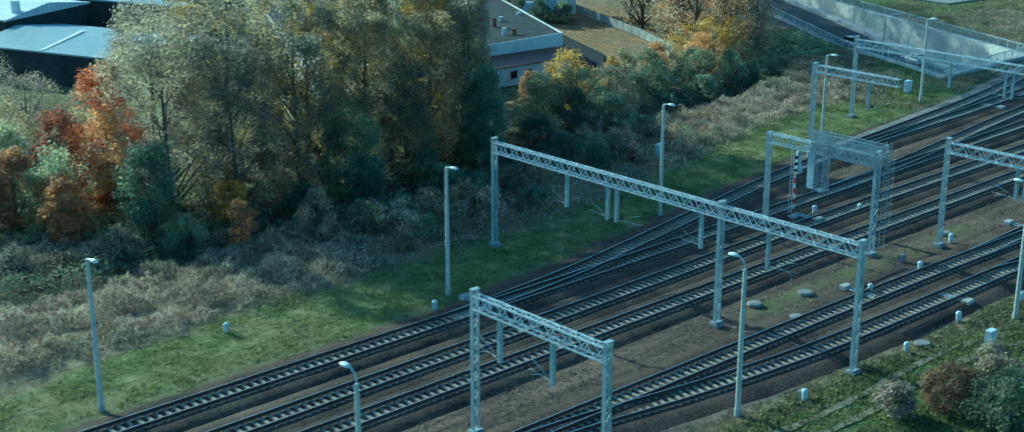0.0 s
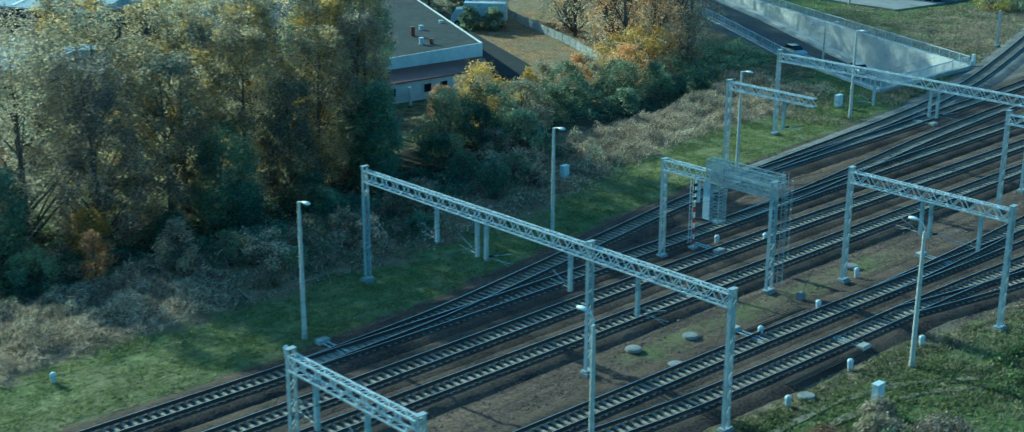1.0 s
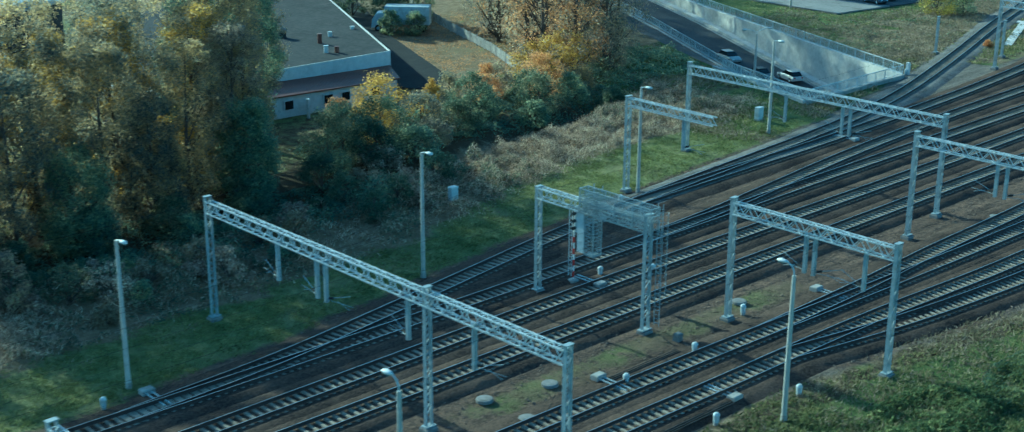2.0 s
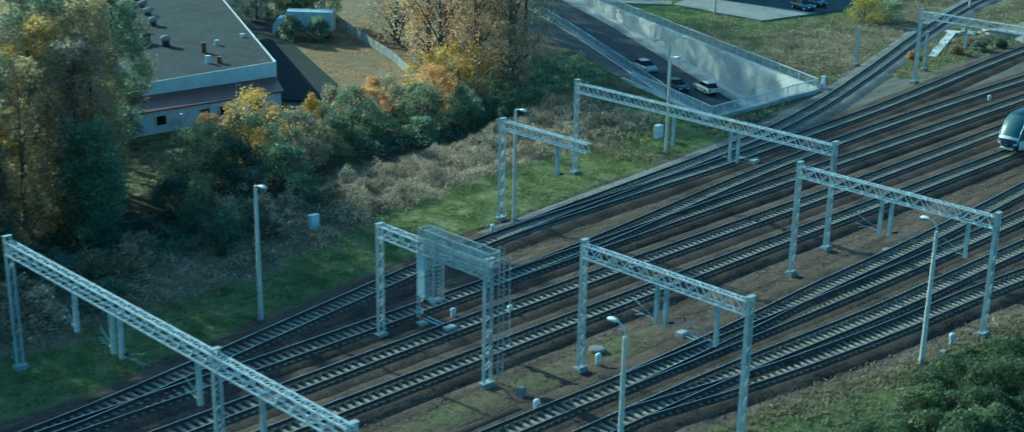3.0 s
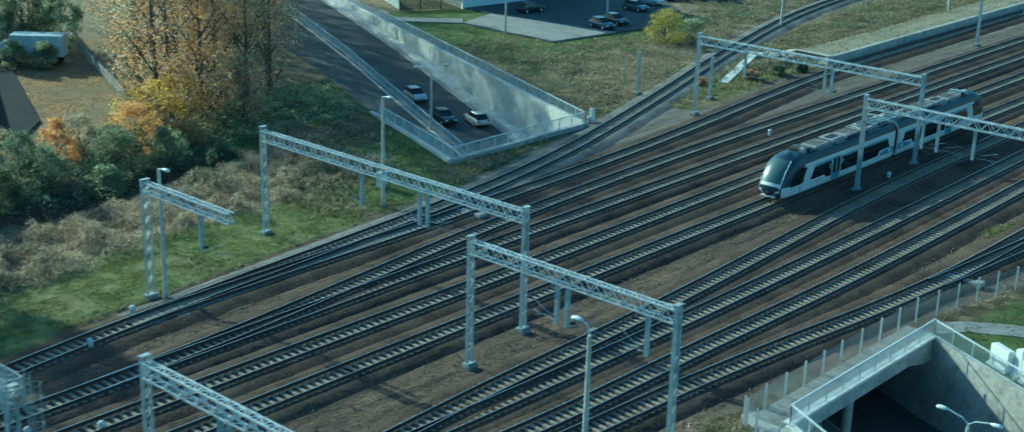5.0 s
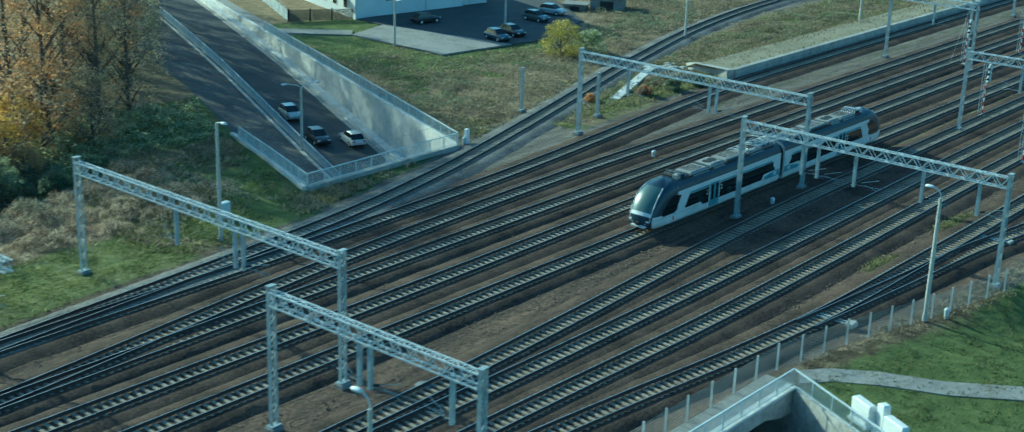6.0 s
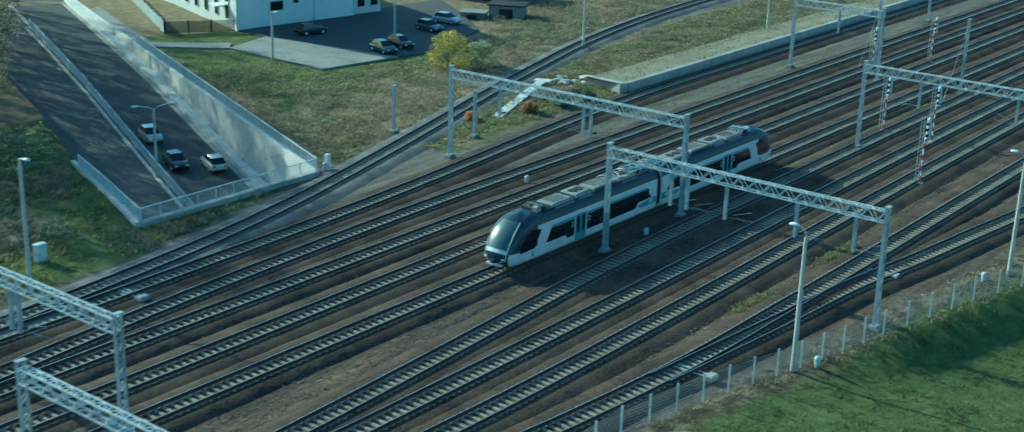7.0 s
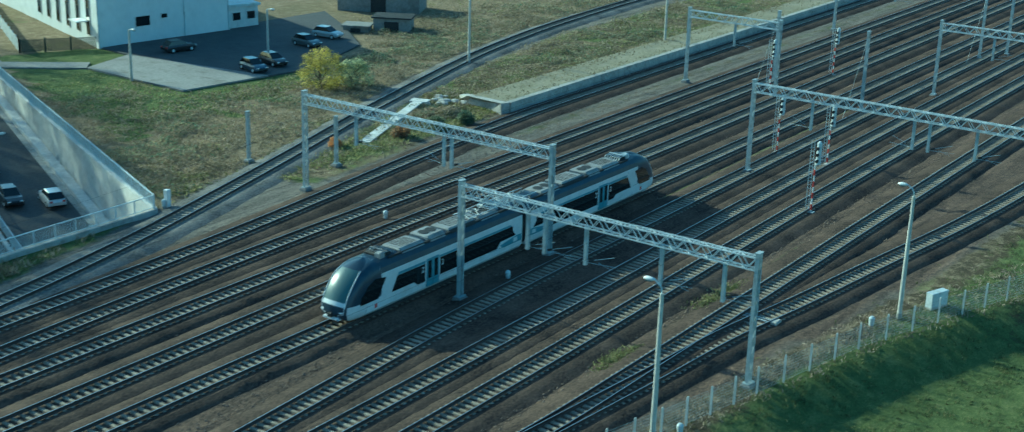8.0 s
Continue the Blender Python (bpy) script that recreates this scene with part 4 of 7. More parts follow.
def lamp_arm(ob, arm, height, curved):
    g = Geo()
    if curved:
        pts = [(0, 0, height - 0.75), (arm * 0.02, 0, height - 0.45), (arm * 0.16, 0, height - 0.2), (arm * 0.5, 0, height)]
    else:
        pts = [(0, 0, height - 0.12), (arm * 0.5, 0, height)]
    g.tube(pts, 0.045, 8)
    part("arm", g, PORTAL_LIGHT, ob)
    end = pts[-1]
    h = Geo()
    rings = []
    for t, w, hh in ((0, 0.08, 0.05), (0.18, 0.15, 0.10), (0.48, 0.18, 0.12), (0.68, 0.11, 0.06)):
        cx = end[0] + math.copysign(t, arm)
        rings.append([(cx, w * math.cos(a), end[2] + hh * math.sin(a)) for a in [2 * math.pi * i / 10 for i in range(10)]])
    h.loft(rings)
    h.smooth = True
    head = part("lamp_head", h, WHITE, ob, "white lamp head")
    part("lens", Geo().box(end[0] + math.copysign(0.38, arm), 0, end[2] - 0.14, 0.42, 0.24, 0.05), SCREEN, head)


for lx, ly, lh in ((-64.1, 34.8, 9.7), (-64.7, 62.4, 9.8), (-67.2, 88.2, 9.8), (-70.6, 116.0, 9.7), (-75.2, 141.3, 9.7)):
    street_lamp(lx, ly, lh, 1, "grey concrete lamp post with a flat lamp head beside the tracks", "lamp posts on the grass bank", False)
for lx, ly, lh in ((-40.5, 36.5, 9.8), (-37.9, 62.2, 9.9), (-34.5, 88.4, 9.9), (-32.2, 115.6, 9.9), (-27.2, 165.4, 9.8), (-22.9, 192.4, 9.8)):
    street_lamp(lx, ly, lh, -1, "pale concrete lamp post with a curved arm and white lamp head", "lamp posts along the yard tracks", True)
street_lamp(-19.4, 134.7, 7.8, -2.6, "double-armed pale lamp post standing in the underpass cutting", "lamp posts of the road", True, -5.75, True)
street_lamp(*far_at(18, 9.45), 7.7, -3.0, "double-armed grey lamp post beside the divider wall", "lamp posts of the road", True, road_z(18) - 0.1, True, math.atan2(0.925, 0.38))
for lx, ly, lh in ((-118.0, 204.0, 6.0), (-115.9, 223.5, 6.0), (-95.3, 237.2, 12.0), (-82.0, 262.0, 10.0)):
    street_lamp(lx, ly, lh, 1, "slim grey lamp post on open ground", "lamp posts beyond the railway", False)


def cabinet(x, y, w, d, h, yaw=0.0, label="light grey trackside equipment cabinet", name="trackside_cabinet"):
    ob = thing(name, x, y, -0.22, label, "cabinet", "trackside cabinets", yaw=yaw)
    body = part("body", Geo().box(0, 0, 0.12, w, d, h - 0.2, chamfer=0.02), CABINET, ob)
    part("door", Geo().box(w / 2 + 0.008, 0, 0.25, 0.02, d * 0.86, h - 0.5), CABINET, body)
    part("roof", Geo().box(0, 0, h - 0.08, w + 0.06, d + 0.06, 0.08, chamfer=0.03), CABINET, ob)
    part("plinth", Geo().box(0, 0, -0.15, w + 0.06, d + 0.06, 0.3), CONCRETE, ob)


cabinet(-32.4, 81.2, 0.45, 0.7, 1.85)
cabinet(-79.2, 144.9, 0.55, 0.85, 1.4)
cabinet(-79.8, 102.2, 0.5, 0.75, 1.3)
cabinet(-21.6, 196.2, 0.55, 1.7, 1.25, -0.35)


def bollard(x, y, h=0.72, r=0.21, label="small white trackside connection box"):
    ob = thing("connection_box", x, y, -0.22, label, "connection box", "trackside connection boxes")
    g = Geo()
    g.tube([(0, 0, 0.1), (0, 0, h - 0.12), (0, 0, h)], [r * 0.8, r, r * 0.55], 10)
    part("housing", g, CABINET, ob)
    part("footing", Geo().tube([(0, 0, -0.1), (0, 0, 0.14)], [r * 0.8, r * 0.7], 8), CONCRETE, ob)


for bx, by in ((-63.2, 59.9), (-69.5, 46.8), (-58.5, 98.2), (-44.3, 85.4), (-44.5, 92.3), (-37.0, 85.2), (-36.0, 92.0), (-36.5, 66.9), (-36.4, 77.8),
               (-64.6, 185.6), (-80.6, 175.9), (-56.2, 101.5), (-46.5, 100.0), (-66.8, 107.5), (-69.6, 112.6), (-32.6, 120.2),
               (-26.3, 167.0), (-23.9, 189.8), (-48.6, 180.8)):
    bollard(bx, by)


def flat_cover(x, y, r=0.55):
    g = Geo()
    g.tube([(0, 0, 0), (0, 0, 0.16), (0, 0, 0.2)], [r, r * 0.97, r * 0.86], 14)
    ob = thing("manhole", x, y, -0.24, "round concrete manhole cover flush with the gravel", "manhole", "manholes")
    part("ring", g, PAVING, ob)
    part("lid", Geo().tube([(0, 0, 0.19), (0, 0, 0.215)], r * 0.62, 14), PAVING, ob)


for bx, by in ((-48.5, 77.3), (-47.4, 81.8), (-44.9, 77.4), (-48.0, 101.5), (-45.3, 133.0), (-36.4, 79.7)):
    flat_cover(bx, by)


def point_machine(x, y, yaw=0.0):
    ob = thing("point_machine", x, y, -0.22, "grey point machine with switch rods beside a turnout", "point machine", "point machines", yaw=yaw)
    part("case", Geo().box(0, 0, 0.05, 0.6, 0.85, 0.36, chamfer=0.06), CONCRETE, ob)
    for dy in (-0.25, 0.15):
        part("rod", Geo().beam((0, dy, 0.22), (2.6, dy, 0.22), 0.07), PORTAL_LIGHT, ob)


for bx, by, yaw in ((-45.9, 84.6, 0.0), (-38.2, 88.5, math.pi), (-56.8, 96.4, math.pi), (-63.2, 62.8, 0.0), (-30.4, 160.5, math.pi), (-29.2, 185.5, math.pi), (-67.3, 145.0, math.pi), (-45.6, 107.5, 0.0)):
    point_machine(bx, by, yaw)
# long rod boxes beside the turnouts
for bx, by, ln in ((-45.2, 88.0, 7.0), (-38.0, 84.0, 8.0)):
    rods = thing("switch_rods", bx, by, -0.2, "long parallel steel switch rods on the gravel", "switch rods")
    for dx in (-0.18, 0.0, 0.18):
        part("rod", Geo().beam((dx, -ln / 2, 0.15), (dx, ln / 2, 0.15), 0.05), STEEL_DARK, rods)

# catenary wires
WIRES = thing("overhead_wires", 0, 0, 0, "thin dark overhead contact and carrier wires above the tracks", "wire")
for key in "bdefhij":
    line = spline(TRACKS[key], 12.0)
    for z, r in ((5.6, 0.007), (6.9, 0.008)):
        part("wire", Geo().tube([(x, y, z - (0.35 * math.sin(math.pi * (k % 5) / 5.0) if z > 6 else 0)) for k, (x, y) in enumerate(line)], r, 4, cap=False), STEEL_DARK, WIRES)
feeder = thing("feeder_cable", 0, 0, 0, "thin dark cable strung behind the lamp posts", "cable")
part("wire", Geo().tube([(-66 - 0.09 * y + (4 if y > 100 else 0) * 0, y, 8.2 - 0.5 * math.sin(math.pi * (y % 28) / 28.0)) for y in range(10, 141, 4)], 0.012, 4), STEEL_DARK, feeder)


# ---- two-car electric train ----
NAVY = worn("navy roof paint", (0.018, 0.032, 0.055), (0.032, 0.055, 0.085), 2.0, 0.3, 0.35, spec=0.5)
SILVER = worn("silver-white train paint", (0.60, 0.62, 0.63), (0.72, 0.73, 0.73), 2.0, 0.3, 0.3, spec=0.5, dirt=(0.5, 0.5, 0.48))
TEAL = worn("blue-grey train paint", (0.13, 0.24, 0.30), (0.18, 0.30, 0.36), 2.0, 0.3, 0.35, spec=0.5)
ROOF_GREY = worn("roof equipment grey", (0.20, 0.205, 0.205), (0.36, 0.36, 0.35), 3.0, 0.5, 0.6, dirt=(0.16, 0.15, 0.14))
RAIL_TOP = 0.18
PROFILE = [(1.18, 0.28), (1.36, 0.50), (1.42, 1.0), (1.43, 2.35), (1.40, 2.95), (1.30, 3.32), (1.02, 3.62), (0.55, 3.76), (0.0, 3.80)]
RING = [(x, z) for x, z in PROFILE] + [(-x, z) for x, z in PROFILE[-2::-1]]


def section(y, top=3.80, width=1.0, low=0.28):
    return [(x * width, y, low + (z - 0.28) * (top - low) / (3.80 - 0.28)) for x, z in RING]


def half_train(ob, sign, length):
    """One car from the middle joint (y = 0.35) to its nose (y = length), mirrored by sign."""
    n = len(RING)
    g = Geo()
    rings = [section(sign * y) for y in (0.35, length - 3.4)]
    if sign < 0:
        rings = [r[::-1] for r in rings]
    g.loft(rings, mat=lambda k, i: 0 if 4 <= (min(i, n - 2 - i)) else 1)
    body = part("car_body", g, [NAVY, SILVER], ob, "silver-white car body with a navy roof")
    # raked cab: each height reaches forward by its own length
    heights = [0.28, 0.5, 0.9, 1.35, 1.62, 2.0, 2.4, 2.8, 3.15, 3.42, 3.62, 3.74, 3.80]
    reach = [2.95, 3.3, 3.4, 3.32, 3.18, 2.98, 2.70, 2.36, 1.96, 1.52, 1.0, 0.5, 0.1]
    half = [float(np.interp(z, [p[1] for p in PROFILE], [p[0] for p in PROFILE])) for z in heights]
    m = len(heights)
    steps = [(0.0, 1.0), (0.35, 0.998), (0.6, 0.98), (0.76, 0.94), (0.88, 0.88), (0.96, 0.80), (1.0, 0.71)]

    def cab_point(u, w, j, side):
        return (side * half[j] * w, sign * (length - 3.4 + reach[j] * u), heights[j])

    cab = Geo()
    rings = []
    for u, w in steps:
        r = [cab_point(u, w, j, 1) for j in range(m)] + [cab_point(u, w, j, -1) for j in range(m - 2, -1, -1)]
        rings.append(r[::int(sign)])
    nn = len(rings[0])

    def cab_paint(k, i):
        j = i if sign > 0 else nn - 2 - i
        j = min(j, nn - 2 - j)
        return 1 if j < 3 and k < 5 else 0

    cab.loft(rings, mat=cab_paint, caps=False)
    cab.smooth = True
    part("cab", cab, [NAVY, SILVER], body, "navy raked driver's cab with a silver lower side")

    def front(j0, j1, proud=0.0):
        """The cab's curved front between two heights."""
        f = Geo()
        rows = []
        for j in range(j0, j1 + 1):
            row = []
            for q in range(9):
                v = -1 + q / 4
                bow = (0.24 + proud) * (1 - v * v) + proud
                row.append((half[j] * 0.71 * v, sign * (length - 3.4 + reach[j] + bow), heights[j] + bow * 0.4))
            rows.append(row[::int(sign)])
        f.loft(rows, closed=False, caps=False)
        f.smooth = True
        return f

    part("nose_panel", front(0, 3), NAVY, body, "navy lower front")
    part("bonnet", front(3, 4), SILVER, body, "white panel below the windscreen")
    part("windscreen", front(4, m - 4), SCREEN, body, "large raked windscreen")
    part("roof_lip", front(m - 4, m - 1), NAVY, body)
    for s in (-1, 1):
        # white line framing the windscreen
        edge = [(s * half[j] * 0.715, sign * (length - 3.4 + reach[j] + 0.01), heights[j] + 0.02) for j in range(3, m - 3)]
        part("windscreen_trim", Geo().tube(edge, 0.038, 6), SILVER, body)
        chin = [(s * half[j] * 0.70, sign * (length - 3.4 + reach[j] + 0.02), heights[j]) for j in (3, 2)] + [(s * 0.55, sign * (length + 0.1), 0.75)]
        part("nose_trim", Geo().tube(chin, 0.03, 6), SILVER, body)
        x = s * 1.432

        def panel(name, outline, mats, proud=0.012, label="", under=None):
            ring = [(x - s * 0.05, sign * py, pz) for py, pz in outline]
            if (s > 0) != (sign > 0):
                ring = ring[::-1]
            return part(name, Geo().prism(ring, (s * (0.05 + proud), 0, 0)), mats, under or body, label)

        door_y = length * 0.56
        # dark window band, stepped like the livery
        panel("window_band", [(1.2, 1.55), (1.6, 2.0), (1.6, 2.35), (door_y - 0.85, 2.35), (door_y - 0.85, 1.05), (3.6, 1.05), (3.2, 1.5)], GLASS, 0.008, "dark window band")
        panel("window_band", [(door_y + 0.85, 2.35), (length - 5.05, 2.35), (length - 4.45, 1.3), (door_y + 2.1, 1.3), (door_y + 1.7, 1.0), (door_y + 0.85, 1.0)], GLASS, 0.008, "dark window band")
        panel("livery_band", [(1.7, 2.37), (door_y - 0.8, 2.37), (door_y - 0.8, 2.52), (1.9, 2.52)], TEAL, 0.006)
        panel("livery_band", [(door_y + 0.8, 2.37), (length - 5.1, 2.37), (length - 5.2, 2.56), (door_y + 0.8, 2.56)], TEAL, 0.006)
        panel("livery_band", [(0.45, 0.95), (2.9, 0.95), (3.2, 1.22), (1.1, 1.5), (0.45, 1.5)], TEAL, 0.006)
        panel("livery_mark", [(1.0, 1.05), (1.5, 1.05), (1.5, 1.38), (1.0, 1.38)], SILVER, 0.012)
        panel("cab_window", [(length - 3.0, 1.25), (length - 3.85, 2.6), (length - 2.75, 2.75), (length - 2.0, 2.4), (length - 1.35, 1.7), (length - 1.25, 1.25)], GLASS, 0.004, "raked cab side window")
        panel("livery_side", [(length - 4.3, 0.6), (length - 4.0, 1.2), (length - 5.1, 2.9), (length - 4.2, 2.9), (length - 3.2, 1.2), (length - 1.9, 1.05), (length - 1.75, 0.6)], SILVER, 0.006, "silver cab side with a slanted stripe")
        panel("crest", [(length - 2.9, 0.68), (length - 2.9, 0.98), (length - 2.64, 0.98), (length - 2.64, 0.68)], RED, 0.012, "small red crest")
        for k in (-1, 1):
            leaf = panel("door_leaf", [(door_y + k * 0.36 - 0.33, 0.55), (door_y + k * 0.36 + 0.33, 0.55), (door_y + k * 0.36 + 0.33, 2.62), (door_y + k * 0.36 - 0.33, 2.62)], TEAL, 0.03, "blue-grey sliding door leaf")
            panel("door_window", [(door_y + k * 0.36 - 0.19, 1.15), (door_y + k * 0.36 + 0.19, 1.15), (door_y + k * 0.36 + 0.19, 2.45), (door_y + k * 0.36 - 0.19, 2.45)], GLASS, 0.036, under=leaf)
        for k in (-1, 1):
            cu = bpy.data.curves.new("class_number", "FONT")
            cu.body, cu.size, cu.extrude, cu.align_x = "2", 0.62, 0.004, "CENTER"
            tmp = bpy.data.objects.new("class_number", cu)
            me = bpy.data.meshes.new_from_object(tmp)
            me.materials.append(WHITE)
            bpy.data.objects.remove(tmp)
            num = new("class_number", me)
            num.parent = body
            num.matrix_basis = Matrix.Translation((x + s * 0.018, sign * (door_y + k * 1.12), 1.75)) @ pose(0, 0, 0, 90, 0, 90 * s)
            tagged(num, "white class number beside the door")
    # lights and bumper
    for s in (-1, 1):
        part("headlight", Geo().blob((s * 0.72, sign * (length + 0.03), 0.98), 0.15, squash=(1.6, 0.7, 0.55)), WHITE, body, "white headlight")
    part("bumper", Geo().box(0, sign * (length + 0.02), 0.42, 1.35, 0.4, 0.2, chamfer=0.08), SILVER, body)
    part("grille", Geo().box(0, sign * (length + 0.1), 0.68, 1.0, 0.12, 0.22, chamfer=0.03), STEEL_DARK, body)
    part("coupler", Geo().box(0, sign * (length + 0.1), 0.62, 0.35, 0.5, 0.3, chamfer=0.05), STEEL_DARK, body)
    # underframe, bogies
    part("underframe", Geo().box(0, sign * (length / 2 - 0.6), 0.1, 2.3, length - 3.4, 0.4), STEEL_DARK, body)
    for by in (2.2 if sign > 0 else 2.2, length - 4.4):
        bogie = part("bogie", Geo().box(0, sign * by, 0.12, 2.35, 3.4, 0.42, chamfer=0.08), STEEL_DARK, body)
        for wy in (-1.2, 1.2):
            for s in (-1, 1):
                part("wheel", Geo().tube([(s * 0.70, sign * by + wy, 0.42), (s * 0.84, sign * by + wy, 0.42)], 0.42, 16), STEEL_DARK, bogie)
    # roof equipment
    y = length - 5.0
    part("roof_unit", Geo().box(0, sign * (length - 4.6), 3.66, 1.4, 1.2, 0.34, chamfer=0.1), STEEL_DARK, body, "dark roof unit behind the cab")
    for k, (ln, hh) in enumerate(((2.6, 0.26), (1.9, 0.34), (3.1, 0.28), (2.4, 0.22))):
        box_ = part("roof_box", Geo().box(0.05, sign * (y - 0.9 - ln / 2), 3.66, 1.62, ln, hh, chamfer=0.1), ROOF_GREY, body, "grey rooftop equipment box")
        gr = Geo()
        if k in (0, 2):
            for q in range(7):
                gr.box(0.05, sign * (y - 0.9 - ln * (0.2 + 0.1 * q)), 3.66 + hh, 1.2, 0.05, 0.03)
        else:
            gr.tube([(0.05, sign * (y - 0.9 - ln * 0.3), 3.66 + hh), (0.05, sign * (y - 0.9 - ln * 0.3), 3.69 + hh)], 0.42, 14)
            gr.tube([(0.05, sign * (y - 0.9 - ln * 0.7), 3.66 + hh), (0.05, sign * (y - 0.9 - ln * 0.7), 3.69 + hh)], 0.42, 14)
        part("grille", gr, STEEL_DARK, box_)
        part("fairing", Geo().prism([(0.88, sign * (y - 1.0), 3.62), (0.88, sign * (y - 0.8 - ln), 3.62), (1.12, sign * (y - 0.8 - ln), 3.62), (1.12, sign * (y - 1.0), 3.62)][::int(sign)], (-0.14, 0, hh * 0.75)), (ROOF_GREY, ROOF_GREY, STEEL_DARK, ROOF_GREY)[k], box_)
        y -= ln + 0.5
    return body


TRAIN_HALF = 20.3
train = thing("electric_train", -52.25, 186.0, RAIL_TOP, "two-car silver and navy electric train standing on the main track", "train")
half_train(train, -1, TRAIN_HALF)
half_train(train, 1, TRAIN_HALF)
gangway = part("gangway", Geo().loft([section(-0.42, 3.45, 0.84, 0.5), section(0.42, 3.45, 0.84, 0.5)]), STEEL_DARK, train, "black folded gangway between the cars")
for k in range(7):
    part("fold", Geo().loft([section(-0.40 + k * 0.12, 3.5, 0.86, 0.45), section(-0.37 + k * 0.12, 3.55, 0.90, 0.45), section(-0.33 + k * 0.12, 3.5, 0.86, 0.45)]), STEEL_DARK, gangway)
g = Geo()
base = [(-0.55, -3.6, 4.05), (0.55, -3.6, 4.05), (0.55, -1.2, 4.05), (-0.55, -1.2, 4.05), (-0.55, -3.6, 4.05)]
g.tube(base, 0.035, 6)
panto = part("pantograph", g, PORTAL_LIGHT, train, "folded pantograph frame")
for s_ in (-0.55, 0.55):
    part("lower_arm", Geo().tube([(s_ * 0.9, -1.6, 4.1), (s_ * 0.5, -3.9, 4.35)], 0.03, 6), PORTAL_LIGHT, panto)
    part("upper_arm", Geo().tube([(s_ * 0.5, -3.9, 4.35), (s_ * 0.7, -2.0, 4.45)], 0.025, 6), PORTAL_LIGHT, panto)
for yy in (-2.1, -1.8):
    part("contact_strip", Geo().tube([(-0.95, yy, 4.38), (-0.6, yy, 4.48), (0.6, yy, 4.48), (0.95, yy, 4.38)], 0.03, 6), PORTAL_LIGHT, panto)
for px, py in ((-0.55, -3.6), (0.55, -3.6), (-0.55, -2.2), (0.55, -2.2), (-0.5, -1.3), (0.5, -1.3), (0.0, -4.4)):
    part("insulator", Geo().tube([(px, py, 3.72), (px, py, 4.05)], [0.10, 0.07], 8), STEEL_DARK, panto)
random.seed(5)
# high-voltage gear round the pantograph: insulator stacks, bus bars and loops
g, bus = Geo(), Geo()
for k in range(22):
    px, py = random.uniform(-0.8, 0.8), random.uniform(-6.2, 2.6)
    for j in range(3):
        g.tube([(px, py, 3.70 + 0.11 * j), (px, py, 3.78 + 0.11 * j)], [0.10, 0.05], 7)
for k in range(12):
    py = random.uniform(-6.2, 2.4)
    bus.tube([(-0.75, py, 4.02), (-0.2, py + random.uniform(-0.3, 0.3), 4.12), (0.72, py + random.uniform(-0.7, 0.7), 4.02)], 0.026, 5)
for s_ in (-0.72, 0.72):
    bus.tube([(s_, -6.3, 4.0), (s_, -3.0, 4.05), (s_, 2.5, 4.0)], 0.028, 5)
part("insulator_stacks", g, ROOF_GREY, train, "grey insulator stacks on the roof")["kind"] = "stuff"
part("roof_busbar", bus, PORTAL_LIGHT, train, "pale bus bars and loops on the roof")["kind"] = "stuff"
for e_ in (-1, 1):
    # pipework and horns behind each cab
    g = Geo()
    y0 = e_ * (TRAIN_HALF - 4.0)
    for k in range(7):
        px = -0.7 + 0.23 * k
        g.tube([(px, y0, 3.72), (px + 0.05, y0 - e_ * 0.35, 4.02 + 0.05 * (k % 3)), (px, y0 - e_ * 1.3, 4.0), (px, y0 - e_ * 1.5, 3.72)], 0.035, 6)
    g.tube([(-0.75, y0 - e_ * 0.7, 4.06), (0.75, y0 - e_ * 0.7, 4.06)], 0.05, 6)
    g.box(0.55, y0 - e_ * 0.2, 3.7, 0.5, 0.5, 0.42, chamfer=0.08)
    part("roof_piping", g, ROOF_GREY if e_ < 0 else CABINET, train, "pale pipework and horns behind the cab")["kind"] = "stuff"
    # cable duct along the roof's edge
    part("cable_duct", Geo().beam((0.98, e_ * 1.2, 3.70), (0.98, e_ * (TRAIN_HALF - 4.6), 3.70), 0.16, 0.14), STEEL_DARK, train)


